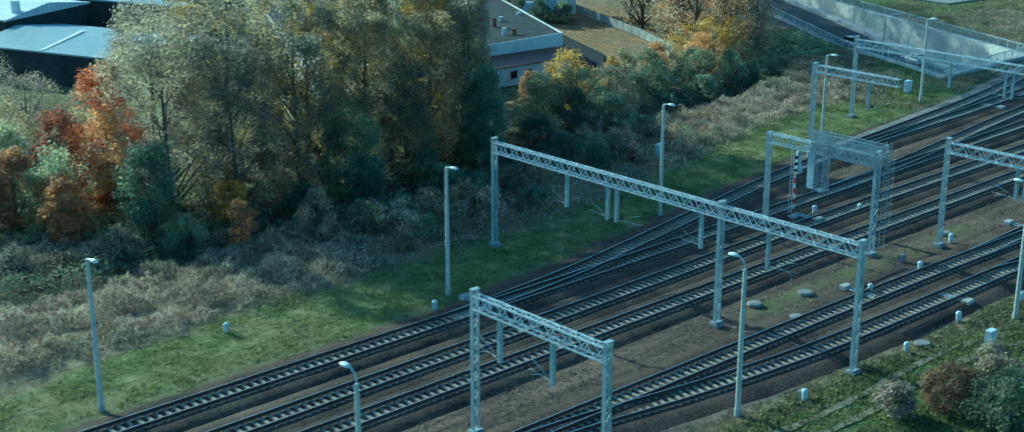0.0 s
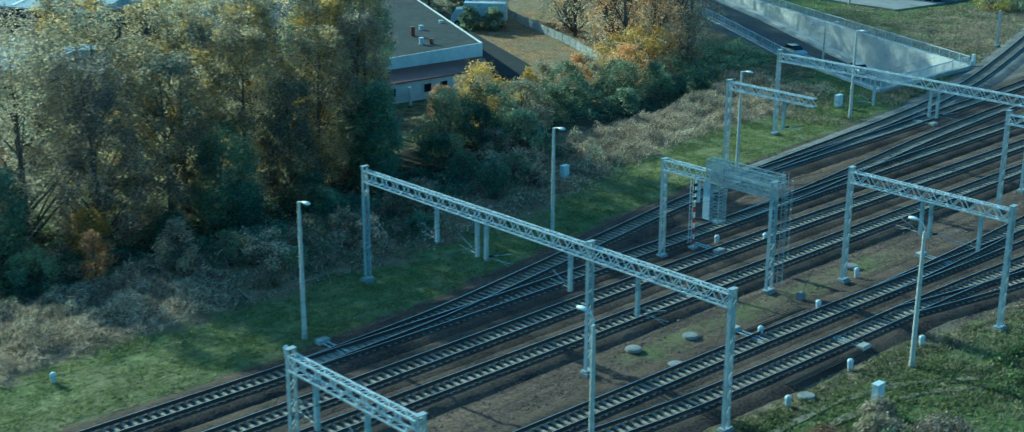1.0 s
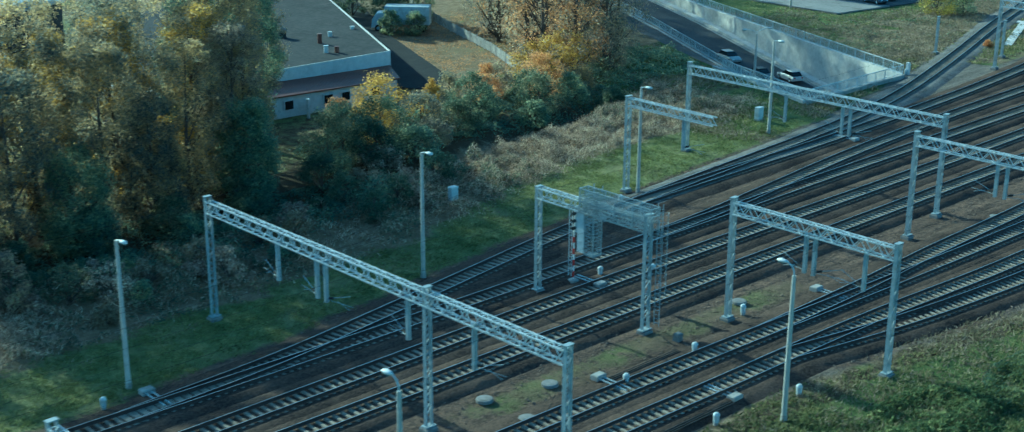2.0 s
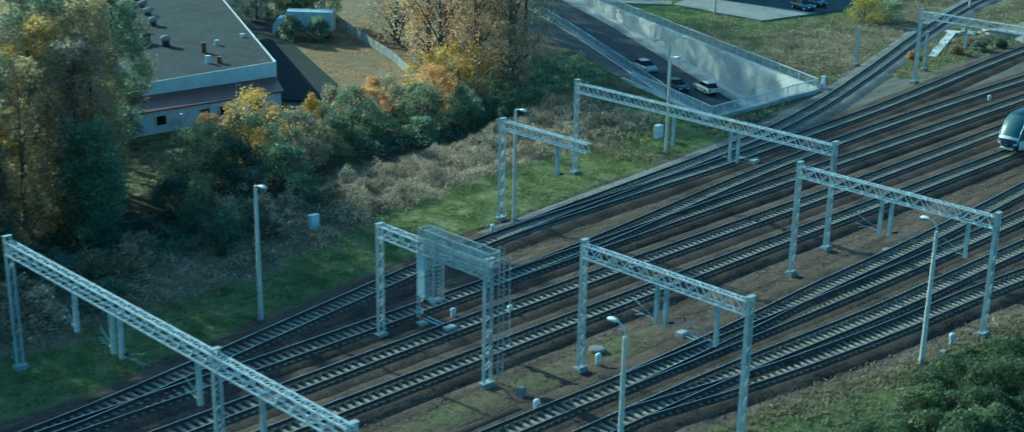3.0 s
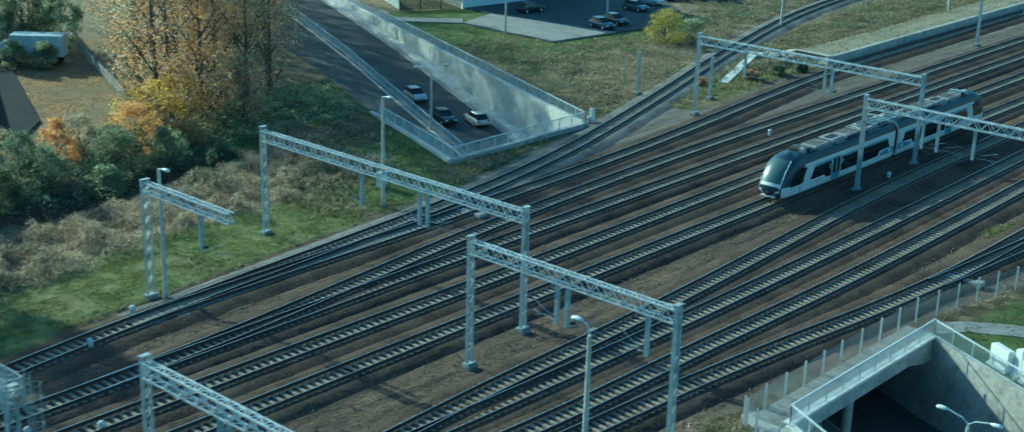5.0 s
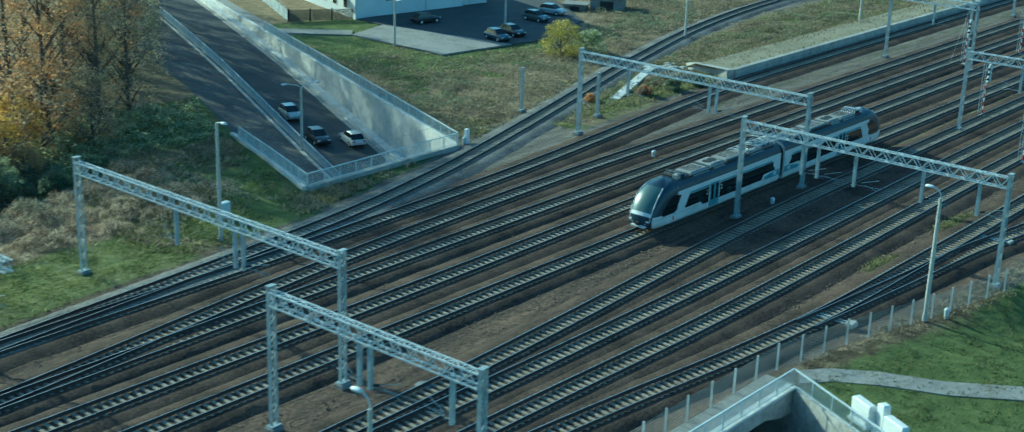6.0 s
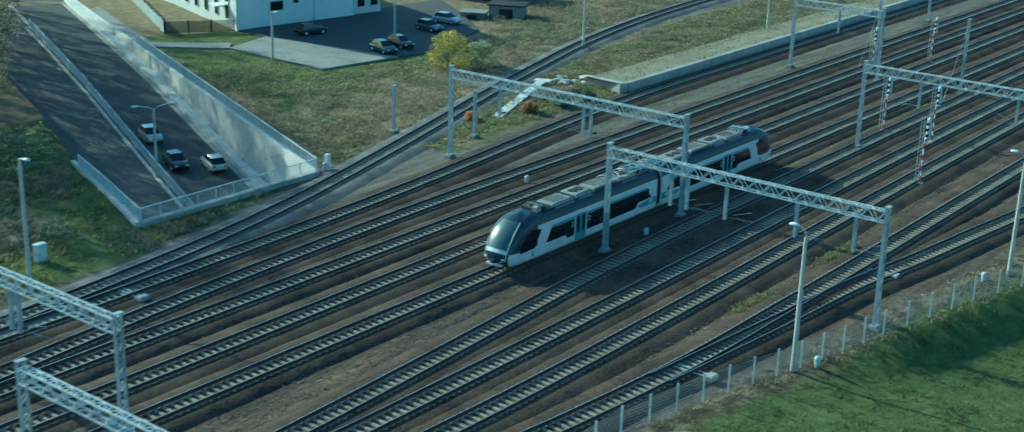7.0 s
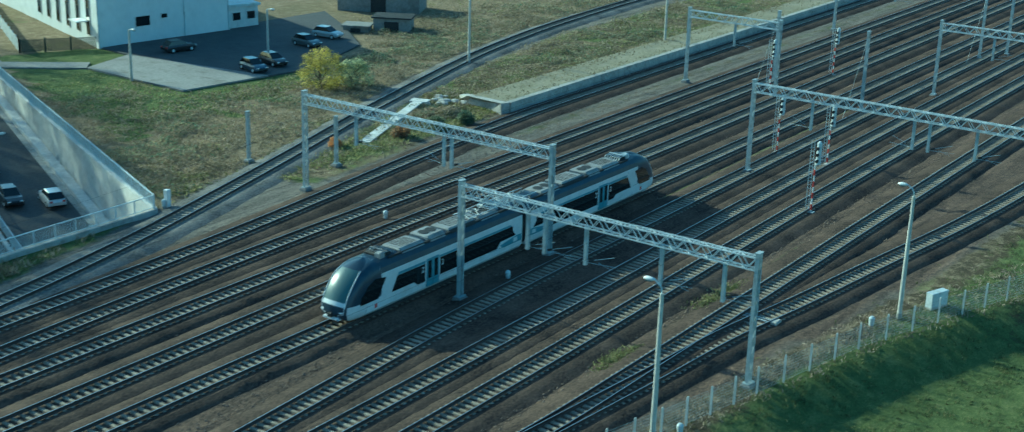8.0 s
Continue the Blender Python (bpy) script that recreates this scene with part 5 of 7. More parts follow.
# ---- trees, shrubs and growth ----
def leaf_mesh(name, centres, size, mat, rng, upright=0.0, spread=0.45, outward=None):
    """One pointed blade a leaf, turned at random; upright: how far blades stand on end; outward: the way each leaf tends to face."""
    n = len(centres)
    c = np.asarray(centres, float)
    nrm = rng.normal(size=(n, 3))
    nrm[:, 2] = nrm[:, 2] * (1 - upright) + 0.5 * (1 - upright)
    if outward is not None:
        nrm = nrm * 0.55 + np.asarray(outward)
    nrm /= np.linalg.norm(nrm, axis=1)[:, None] + 1e-9
    t = np.cross(nrm, rng.normal(size=(n, 3)))
    if upright:
        t = t * (1 - upright) + np.array([0, 0, 1.0]) * upright + rng.normal(size=(n, 3)) * 0.18
    t /= np.linalg.norm(t, axis=1)[:, None] + 1e-9
    b = np.cross(nrm, t)
    b /= np.linalg.norm(b, axis=1)[:, None] + 1e-9
    s = size * rng.uniform(0.6, 1.4, size=(n, 1))
    w = s * spread
    v = np.empty((n, 3, 3))
    v[:, 0], v[:, 1], v[:, 2] = c - t * s * 0.5 - b * w * 0.5, c - t * s * 0.5 + b * w * 0.5, c + t * s * 0.5
    me = bpy.data.meshes.new(name)
    me.vertices.add(3 * n)
    me.vertices.foreach_set("co", v.ravel())
    me.loops.add(3 * n)
    me.loops.foreach_set("vertex_index", np.arange(3 * n, dtype=np.int32))
    me.polygons.add(n)
    me.polygons.foreach_set("loop_start", np.arange(0, 3 * n, 3, dtype=np.int32))
    me.polygons.foreach_set("loop_total", np.full(n, 3, dtype=np.int32))
    me.materials.append(mat)
    me.update(calc_edges=True)
    return me


def tree(x, y, height, radius, mat, seed, label, group, low=0.18, clumps=90, leaves=110, leaf=0.26, column=False, name="tree", lean=0.0, accent=None):
    """Tapered trunk, limbs that reach to the clumps, and a ragged crown of single leaves."""
    rng = np.random.default_rng(seed)
    ob = thing(name, x, y, ground_z(x, y) - 0.05, label, "shrub" if name == "shrub" else "tree", group)
    g = Geo()
    bend = rng.normal(size=2) * 0.02 * height
    top = height * 0.92
    spine = [(bend[0] * (t**2) + lean * t, bend[1] * (t**2), top * t) for t in (0, 0.25, 0.5, 0.75, 1.0)]
    r0 = 0.014 * height + 0.05
    g.tube(spine, [r0, r0 * 0.8, r0 * 0.55, r0 * 0.3, r0 * 0.08], 8)
    lobes = [(rng.uniform(0, 2 * math.pi), rng.uniform(0.25, 0.9), rng.uniform(0.65, 1.25)) for _ in range(7)]
    cents = []
    for k in range(clumps):
        u = rng.uniform(0, 1) ** 0.85
        z = height * (low + (1 - low) * u)
        if column:
            prof = (math.sin(math.pi * min(1.0, 0.12 + 0.80 * u)) ** 0.55)
        else:
            prof = math.sqrt(max(0.03, 1 - (2 * (u - 0.42)) ** 2)) if u < 0.92 else 0.35
        a = rng.uniform(0, 2 * math.pi)
        bulge = 1.0
        for la, lu, lr in lobes:
            close = math.exp(-((math.cos(a - la) - 1) ** 2) * 2.0 - ((u - lu) / 0.22) ** 2)
            bulge += (lr - 1.0) * close
        rr = radius * prof * bulge * rng.uniform(0.45, 1.02) ** 0.5
        cents.append((rr * math.cos(a) + bend[0] * u * u + lean * u, rr * math.sin(a) + bend[1] * u * u, z))
    pick = rng.choice(len(cents), size=min(len(cents), 18), replace=False)
    for k in pick:
        cx, cy, cz = cents[k]
        z0 = max(height * low * 0.5, cz - math.hypot(cx, cy) * rng.uniform(0.9, 1.5))
        t = min(1.0, z0 / top)
        sx, sy = bend[0] * t * t + lean * t, bend[1] * t * t
        rb = r0 * (1 - t) * 0.45 + 0.015
        g.tube([(sx, sy, z0), ((sx + cx) / 2, (sy + cy) / 2, (z0 + cz) / 2 + 0.2), (cx, cy, cz)], [rb, rb * 0.6, 0.012], 5, cap=False)
    part("trunk", g, BARK, ob, "dark tapering trunk with limbs")
    pts, pts2 = [], []
    clump_r = radius * 0.22 + 0.22
    for k, cc in enumerate(cents):
        m = int(leaves * rng.uniform(0.45, 1.5))
        d = rng.normal(size=(m, 3))
        d *= (rng.uniform(0.15, 1.0, size=(m, 1)) ** 0.6) / (np.linalg.norm(d, axis=1)[:, None] + 1e-9)
        d *= np.array([clump_r, clump_r, clump_r * 0.85]) * rng.uniform(0.7, 1.25)
        away = d / (np.linalg.norm(d, axis=1)[:, None] + 1e-9) + np.array([cc[0], cc[1], 0.0]) / (radius + 0.1) * 0.6
        (pts2 if accent and rng.uniform() < 0.3 else pts).append((np.array(cc) + d, away))
    for lst, m in ((pts, mat), (pts2, accent)):
        if lst:
            allp, away = np.concatenate([q[0] for q in lst]), np.concatenate([q[1] for q in lst])
            up = allp[:, 2] > 0.05
            crown = new("crown", leaf_mesh("crown", allp[up], leaf, m, rng, 0.0, 0.62, away[up]))
            crown.parent = ob
    return ob


POPLARS = [(-95.5, 57.5, 16.5, 4.6, PALE_LEAF), (-92.0, 62.0, 15.0, 4.2, PALE_LEAF), (-97.5, 64.5, 18.0, 4.6, GOLD_LEAF), (-91.5, 68.0, 14.5, 3.6, GOLD_LEAF),
           (-95.0, 71.5, 17.0, 3.8, GOLD_LEAF), (-99.5, 73.0, 18.5, 4.2, GOLD_LEAF), (-92.5, 76.0, 15.5, 3.5, GOLD_LEAF), (-96.5, 79.5, 17.0, 3.6, GOLD_LEAF),
           (-101.0, 81.5, 18.0, 4.0, GOLD_LEAF), (-93.0, 84.0, 14.5, 3.4, GOLD_LEAF), (-97.5, 87.5, 16.5, 3.5, GOLD_LEAF), (-101.5, 90.5, 17.5, 3.6, GREEN_LEAF),
           (-97.0, 92.5, 18.0, 3.2, GOLD_LEAF), (-94.5, 89.5, 15.0, 3.0, PALE_LEAF), (-91.0, 88.5, 9.0, 2.8, GREEN_LEAF), (-91.5, 80.0, 10.5, 3.0, GOLD_LEAF), (-90.0, 72.0, 8.0, 3.0, GREEN_LEAF), (-103.0, 60.5, 17.0, 4.4, PALE_LEAF), (-103.5, 94.5, 18.0, 3.4, GOLD_LEAF), (-107.5, 99.5, 21.0, 3.2, GREEN_LEAF), (-110.8, 102.3, 23.5, 3.4, GOLD_LEAF), (-113.0, 103.6, 23.0, 3.2, GREEN_LEAF), (-104.0, 91.0, 21.0, 3.6, PALE_LEAF), (-108.0, 86.0, 21.0, 4.0, GOLD_LEAF), (-110.0, 95.0, 23.0, 4.0, GOLD_LEAF), (-104.0, 68.0, 18.0, 4.2, GOLD_LEAF)]
for k, (tx, ty, th, tr, tm) in enumerate(POPLARS):
    tree(tx, ty, th, tr, tm, 100 + k, "tall poplar with thinning olive and gold autumn leaves", "poplars along the ditch", 0.04, 150, 125, 0.205, True,
         accent=YELLOW_LEAF if tm is GOLD_LEAF and k % 3 == 1 else None)
for k, (tx, ty, th, tr, tm, tl) in enumerate(((-100.3, 54.2, 12.5, 3.2, RED_LEAF, "slender tree with rust-red autumn leaves"), (-97.8, 53.2, 9.5, 2.8, ORANGE_LEAF, "slender tree with orange-red autumn leaves"),
                                              (-101.5, 46.5, 6.5, 2.4, ORANGE_LEAF, "small tree with orange autumn leaves"), (-94.5, 47.5, 5.5, 2.0, ORANGE_LEAF, "small tree with orange autumn leaves"),
                                              (-91.5, 53.5, 7.5, 3.1, GREEN_LEAF, "broad tree with dull green leaves"), (-104.5, 43.5, 6.5, 2.8, PALE_LEAF, "bushy tree with thin pale leaves"),
                                              (-101.0, 40.5, 5.5, 2.6, GOLD_LEAF, "bushy tree with olive gold leaves"), (-107.0, 48.5, 7.0, 2.8, GREEN_LEAF, "bushy tree with dull green leaves"),
                                              (-103.4, 52.0, 8.5, 2.8, RED_LEAF, "slender tree with rust-red autumn leaves"), (-111.0, 41.0, 8.0, 3.0, GREEN_LEAF, "bushy tree with dull green leaves"), (-108.0, 54.0, 6.0, 2.6, GOLD_LEAF, "bushy tree with olive gold leaves"))):
    tree(tx, ty, th, tr, tm, 200 + k, tl, "mixed trees beside the poplars", 0.04, 90, 110, 0.2)
WOOD = [(-109.5, 142.5, 17.0, 3.7, ORANGE_LEAF), (-113.0, 146.5, 18.5, 3.9, ORANGE_LEAF), (-118.5, 148.5, 19.8, 4.1, PALE_LEAF), (-109.5, 148.0, 18.5, 3.7, ORANGE_LEAF),
        (-114.5, 153.5, 18.5, 3.9, PALE_LEAF), (-110.5, 154.5, 15.8, 3.5, GOLD_LEAF), (-118.0, 159.0, 17.8, 3.9, ORANGE_LEAF), (-122.5, 154.0, 19.1, 3.9, ORANGE_LEAF),
        (-113.5, 160.0, 14.5, 3.5, GOLD_LEAF), (-126.5, 159.5, 18.5, 4.1, PALE_LEAF), (-121.0, 165.5, 15.8, 3.7, GOLD_LEAF), (-130.0, 165.0, 17.2, 3.9, GOLD_LEAF), (-127.0, 169.0, 12.5, 3.5, GREEN_LEAF),
        (-134.0, 160.0, 16.5, 3.7, ORANGE_LEAF), (-137.0, 169.0, 16.5, 3.5, GOLD_LEAF), (-107.0, 139.0, 4.5, 2.6, YELLOW_LEAF), (-143.0, 177.0, 18.0, 3.5, GOLD_LEAF),
        (-150.0, 179.0, 18.5, 3.8, GOLD_LEAF), (-156.0, 183.0, 17.0, 4.0, GOLD_LEAF), (-163.0, 186.5, 17.0, 4.2, PALE_LEAF), (-151.0, 171.0, 16.0, 4.0, ORANGE_LEAF), (-171.0, 190.0, 17.0, 4.2, GOLD_LEAF),
        (-106.5, 145.5, 8.5, 3.0, ORANGE_LEAF), (-106.0, 150.5, 7.0, 2.6, GOLD_LEAF), (-140.5, 175.0, 17.5, 3.4, ORANGE_LEAF), (-128.5, 153.0, 15.0, 3.8, PALE_LEAF), (-133.5, 156.0, 15.0, 3.8, GOLD_LEAF), (-147.0, 181.0, 18.0, 4.0, GOLD_LEAF), (-160.0, 180.0, 18.0, 4.2, ORANGE_LEAF), (-178.0, 195.0, 18.0, 4.4, GOLD_LEAF), (-150.0, 187.0, 17.0, 4.0, GOLD_LEAF), (-160.0, 192.0, 18.0, 3.6, ORANGE_LEAF), (-172.0, 199.0, 18.0, 4.0, PALE_LEAF), (-134.0, 175.6, 17.0, 3.0, GOLD_LEAF), (-104.5, 140.5, 6.0, 2.6, YELLOW_LEAF)]
for k, (tx, ty, th, tr, tm) in enumerate(WOOD):
    tree(tx, ty, th * (1.0 if th < 10 else 1.1 if tx > -116 else 1.27), tr * 1.28, tm, 300 + k, "birch-like tree with sparse orange-brown autumn leaves", "trees beside the road", 0.05, 84 if tx > -116 else 150, 52, 0.23, True, accent=ORANGE_LEAF if tm is PALE_LEAF else PALE_LEAF)

# Added to shade the truck and yard; the last three stand out of view.
for k, (tx, ty, th, tr, tm) in enumerate(((-149.0, 150.5, 8.5, 2.8, DARK_LEAF), (-152.5, 153.5, 10.0, 3.0, DARK_LEAF), (-147.0, 154.5, 7.5, 2.6, GREEN_LEAF), (-156.0, 149.5, 9.0, 3.0, DARK_LEAF), (-168.0, 146.0, 14.0, 3.4, DARK_LEAF), (-172.0, 152.0, 14.0, 3.6, DARK_LEAF), (-163.0, 143.5, 13.0, 3.2, DARK_LEAF))):
    tree(tx, ty, th, tr, tm, 260 + k, "bushy dark green tree beyond the truck, added for shade", "trees round the yard", 0.05, 80, 100, 0.22)

SHRUBS = [(-102.5, 112.6, 5.8, 3.3, YELLOW_LEAF, "round shrub with glowing yellow leaves"), (-100.0, 109.0, 4.2, 2.6, YELLOW_LEAF, "round shrub with yellow leaves"),
          (-104.5, 108.5, 3.6, 1.8, ORANGE_LEAF, "small shrub with orange leaves"), (-101.9, 118.4, 4.6, 1.1, YELLOW_LEAF, "slim young tree with yellow leaves"),
          (-103.5, 122.5, 4.4, 1.9, GOLD_LEAF, "shrub with olive gold leaves"), (-102.7, 127.0, 4.8, 1.7, ORANGE_LEAF, "slim shrub with orange leaves"),
          (-105.5, 131.0, 4.0, 2.0, PALE_LEAF, "shrub with thin pale leaves"), (-100.5, 131.5, 3.8, 2.2, GREEN_LEAF, "dull green shrub along the ditch"),
          (-100.0, 124.0, 3.4, 2.0, GREEN_LEAF, "dull green shrub along the ditch"), (-97.0, 118.0, 3.2, 2.1, GREEN_LEAF, "dull green shrub along the ditch"), (-98.0, 135.5, 3.4, 2.0, GREEN_LEAF, "dull green shrub along the ditch"),
          (-94.5, 112.5, 2.8, 1.9, PALE_LEAF, "grey-green willow shrub along the ditch"), (-95.0, 127.0, 2.6, 1.8, GREEN_LEAF, "dull green shrub along the ditch"), (-93.5, 104.0, 4.2, 2.4, GREEN_LEAF, "dull green shrub along the ditch"),
          (-98.0, 104.0, 5.0, 2.5, GREEN_LEAF, "dull green shrub along the ditch"), (-95.5, 139.5, 2.4, 1.8, GREEN_LEAF, "dull green shrub along the ditch"), (-101.0, 140.0, 3.0, 1.9, GOLD_LEAF, "shrub with olive gold leaves"),
          (-96.5, 107.5, 5.5, 3.2, GREEN_LEAF, "dull green shrub along the ditch"), (-97.5, 113.5, 4.8, 3.0, GOLD_LEAF, "shrub with olive gold leaves"), (-98.5, 121.0, 5.2, 2.8, GREEN_LEAF, "dull green shrub along the ditch"), (-101.5, 134.5, 5.0, 2.6, ORANGE_LEAF, "shrub with orange leaves"), (-97.5, 130.0, 4.2, 2.6, GREEN_LEAF, "dull green shrub along the ditch"), (-92.5, 108.5, 3.4, 2.4, GREEN_LEAF, "dull green shrub along the ditch"), (-95.0, 100.0, 5.5, 2.8, GREEN_LEAF, "dull green shrub along the ditch"),
          (-102.5, 57.0, 5.0, 2.6, ORANGE_LEAF, "shrub with orange leaves"), (-97.5, 48.5, 7.0, 3.2, GREEN_LEAF, "broad dull green shrub"), (-142.0, 60.0, 8.5, 4.6, DRY_STALK, "bare grey-brown shrub in front of the halls"), (-134.0, 53.0, 6.5, 4.0, GREEN_LEAF, "dull green bush in front of the halls"), (-126.0, 56.0, 5.0, 3.4, GOLD_LEAF, "bushy tree with olive gold leaves"), (-112.0, 56.5, 5.5, 3.0, GREEN_LEAF, "dull green bush before the halls"), (-116.0, 60.5, 5.0, 3.0, GOLD_LEAF, "olive gold bush before the halls"),
          (-121.0, 63.5, 5.5, 3.2, GREEN_LEAF, "dull green bush before the halls"), (-117.5, 53.0, 5.0, 3.0, PALE_LEAF, "thin pale bush before the halls"), (-113.0, 49.5, 4.5, 2.6, ORANGE_LEAF, "low bush with orange leaves before the halls"),
          (-127.0, 66.5, 5.0, 3.2, GOLD_LEAF, "olive gold bush before the halls"), (-123.0, 70.0, 6.0, 3.2, GREEN_LEAF, "dull green bush before the halls"), (-131.0, 61.0, 6.0, 3.4, DRY_STALK, "bare grey-brown shrub before the halls"),
          (-80.8, 62.5, 4.4, 1.5, PALE_LEAF, "half-bare birch shrub with pale leaves"), (-85.0, 57.8, 4.2, 1.2, ORANGE_LEAF, "half-bare shrub with a few orange leaves"),
          (-88.0, 66.0, 3.4, 2.0, GREEN_LEAF, "dull green shrub along the ditch"), (-89.0, 73.0, 3.8, 2.2, GREEN_LEAF, "dull green shrub along the ditch"), (-88.5, 80.0, 4.0, 2.2, GREEN_LEAF, "dull green shrub along the ditch"),
          (-89.0, 88.0, 3.6, 2.2, GREEN_LEAF, "dull green shrub along the ditch"), (-90.5, 96.0, 3.6, 2.1, GREEN_LEAF, "dull green shrub along the ditch"), (-87.5, 54.0, 3.0, 1.9, GREEN_LEAF, "dull green shrub along the ditch"),
          (-90.0, 60.0, 3.8, 1.8, YELLOW_LEAF, "shrub with yellow leaves in the poplars' shade"), (-100.2, 216.0, 4.6, 2.6, BUSH_LEAF, "round bush with yellow-green leaves by the car park"),
          (-97.8, 219.3, 2.8, 2.2, GREEN_LEAF, "low dull green bush by the car park"), (-80.0, 206.0, 1.1, 0.8, ORANGE_LEAF, "low bramble with orange leaves"),
          (-79.4, 210.5, 1.2, 1.1, DARK_LEAF, "low bramble with olive gold leaves"), (-82.5, 199.0, 0.8, 0.6, ORANGE_LEAF, "low bramble with orange leaves"),
          (-78.3, 214.5, 1.1, 1.0, DARK_LEAF, "low bramble with green leaves"), (-29.7, 72.4, 2.6, 1.8, RUSSET_LEAF, "brown shrub with russet leaves beside the yard"), (-29.0, 76.2, 2.4, 1.7, MEADOW, "leafless brown shrub beside the yard"),
          (-30.7, 78.8, 2.0, 1.2, MEADOW, "small leafless brown shrub beside the yard"), (-26.8, 73.0, 3.0, 2.2, DARK_LEAF, "dark brown-green shrub beside the yard"), (-26.5, 78.5, 2.6, 2.0, DRY_STALK, "leafless brown shrub beside the yard"),
          (-31.3, 68.8, 2.2, 1.3, DRY_STALK, "leafless brown shrub beside the yard"), (-141.5, 145.0, 3.2, 1.7, GREEN_LEAF, "dark green shrub in front of the truck"), (-139.5, 147.5, 3.0, 1.6, GREEN_LEAF, "dark green shrub in front of the truck")]
for k, (tx, ty, th, tr, tm, tl) in enumerate(SHRUBS):
    tm = DARK_LEAF if tm is GREEN_LEAF and "ditch" in tl and k % 2 else tm
    tree(tx, ty, th, tr, tm, 400 + k, tl, "shrubs", 0.05, int(30 + tr * 15), 75, 0.16 if th < 2 else 0.18, name="shrub")


def scatter(name, count, box_, keep, height, mat, seed, label, category, upright=0.8, spread=0.12, lift=0.45, clump=0.0, dense=1):
    """Countless blades, stalks or leaves strewn over a stretch of ground."""
    rng = np.random.default_rng(seed)
    pts = []
    x0, x1, y0, y1 = box_
    for _ in range(count * 12):
        if len(pts) >= count:
            break
        x, y = rng.uniform(x0, x1), rng.uniform(y0, y1)
        k = keep(x, y)
        if k <= 0 or rng.uniform() > k:
            continue
        z = ground_z(x, y)
        for _ in range(dense):
            ox, oy = rng.normal(size=2) * clump if clump else (0, 0)
            pts.append((x + ox, y + oy, z + height * lift * rng.uniform(0.5, 1.2)))
    return tagged(new(name, leaf_mesh(name, pts, height, mat, rng, upright, spread)), label, category, kind="stuff")


def off_limits(x, y):
    if inside(x, y, FAR_HOLE) or inside(x, y, NEAR_HOLE):
        return True
    if y > 195 and (inside(x, y, LOT_AREA) or x < -133):
        return True
    return any(inside(x + dx, y + dy, FAR_HOLE) for dx in (-0.9, 0.9) for dy in (-0.9, 0.9))


LOT_AREA = [(-137, 198), (-126.3, 203.4), (-109.0, 203.4), (-106.5, 216), (-106, 223), (-111, 237), (-121, 246), (-136, 252)]


def dry_keep(x, y):
    bed, green, dry = zones(x, y)
    n = noise.noise((x * 0.22, y * 0.22, 7))
    if off_limits(x, y):
        return 0
    return max(0.0, dry * (1 - bed) * (1 - 0.85 * green) * (0.55 + 1.1 * n))


def green_keep(x, y):
    bed, green, dry = zones(x, y)
    n = noise.noise((x * 0.5, y * 0.5, 2))
    if off_limits(x, y):
        return 0
    return max(0.0, green * (1 - bed) * (0.5 + 0.9 * n))


# Pale grass thinned over the poplars' shadow, so the growth itself darkens there.
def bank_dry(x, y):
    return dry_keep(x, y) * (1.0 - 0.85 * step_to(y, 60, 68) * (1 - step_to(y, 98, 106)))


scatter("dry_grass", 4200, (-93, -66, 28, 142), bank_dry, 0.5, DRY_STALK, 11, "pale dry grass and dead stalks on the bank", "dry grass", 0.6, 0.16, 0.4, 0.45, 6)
scatter("grass_tufts", 60000, (-82, -62, 28, 148), green_keep, 0.2, GRASS_BLADE, 12, "uneven tufts of green grass beside the tracks", "grass", 0.6, 0.3, 0.35, 0.1, 3)
scatter("meadow_growth", 22000, (-125, -77, 178, 300), dry_keep, 0.32, MEADOW, 13, "dry autumn meadow growth beyond the railway", "dry grass", 0.7, 0.2, 0.4, 0.3, 3)
scatter("meadow_weeds", 12000, (-125, -77, 176, 300), green_keep, 0.22, GRASS_BLADE, 14, "low green weeds in the meadow", "weeds", 0.4, 0.45, 0.4, 0.3, 3)
def rough_keep(x, y):
    if off_limits(x, y) or bed_share(x, y) > 0.3:
        return 0
    return max(0.0, 0.35 + 1.2 * noise.noise((x * 0.15, y * 0.15, 5)) + 0.5 * noise.noise((x * 0.6, y * 0.6, 8)))


scatter("rough_grass", 16000, (-113, -75, 136, 168), rough_keep, 0.34, GRASS_BLADE, 17, "rough grass beside the footpath and the ditch", "grass", 0.6, 0.3, 0.35, 0.15, 3)
scatter("dead_weeds", 9000, (-113, -75, 136, 168), lambda x, y: rough_keep(x, y) * max(0.05, 0.4 + noise.noise((x * 0.1, y * 0.1, 33))), 0.5, MEADOW, 18, "brown dead weeds beside the footpath", "weeds", 0.6, 0.3, 0.4, 0.25, 3)
scatter("meadow_scrub", 16000, (-118, -79, 180, 300), lambda x, y: 0 if off_limits(x, y) or bed_share(x, y) > 0.3 else max(0.0, 1.2 * noise.noise((x * 0.11, y * 0.11, 6)) + 1.0 * noise.noise((x * 0.45, y * 0.45, 3)) + 0.12), 0.36, MEADOW, 19, "clumps of faded brown scrub in the meadow", "scrub", 0.4, 0.4, 0.4, 0.5, 3)
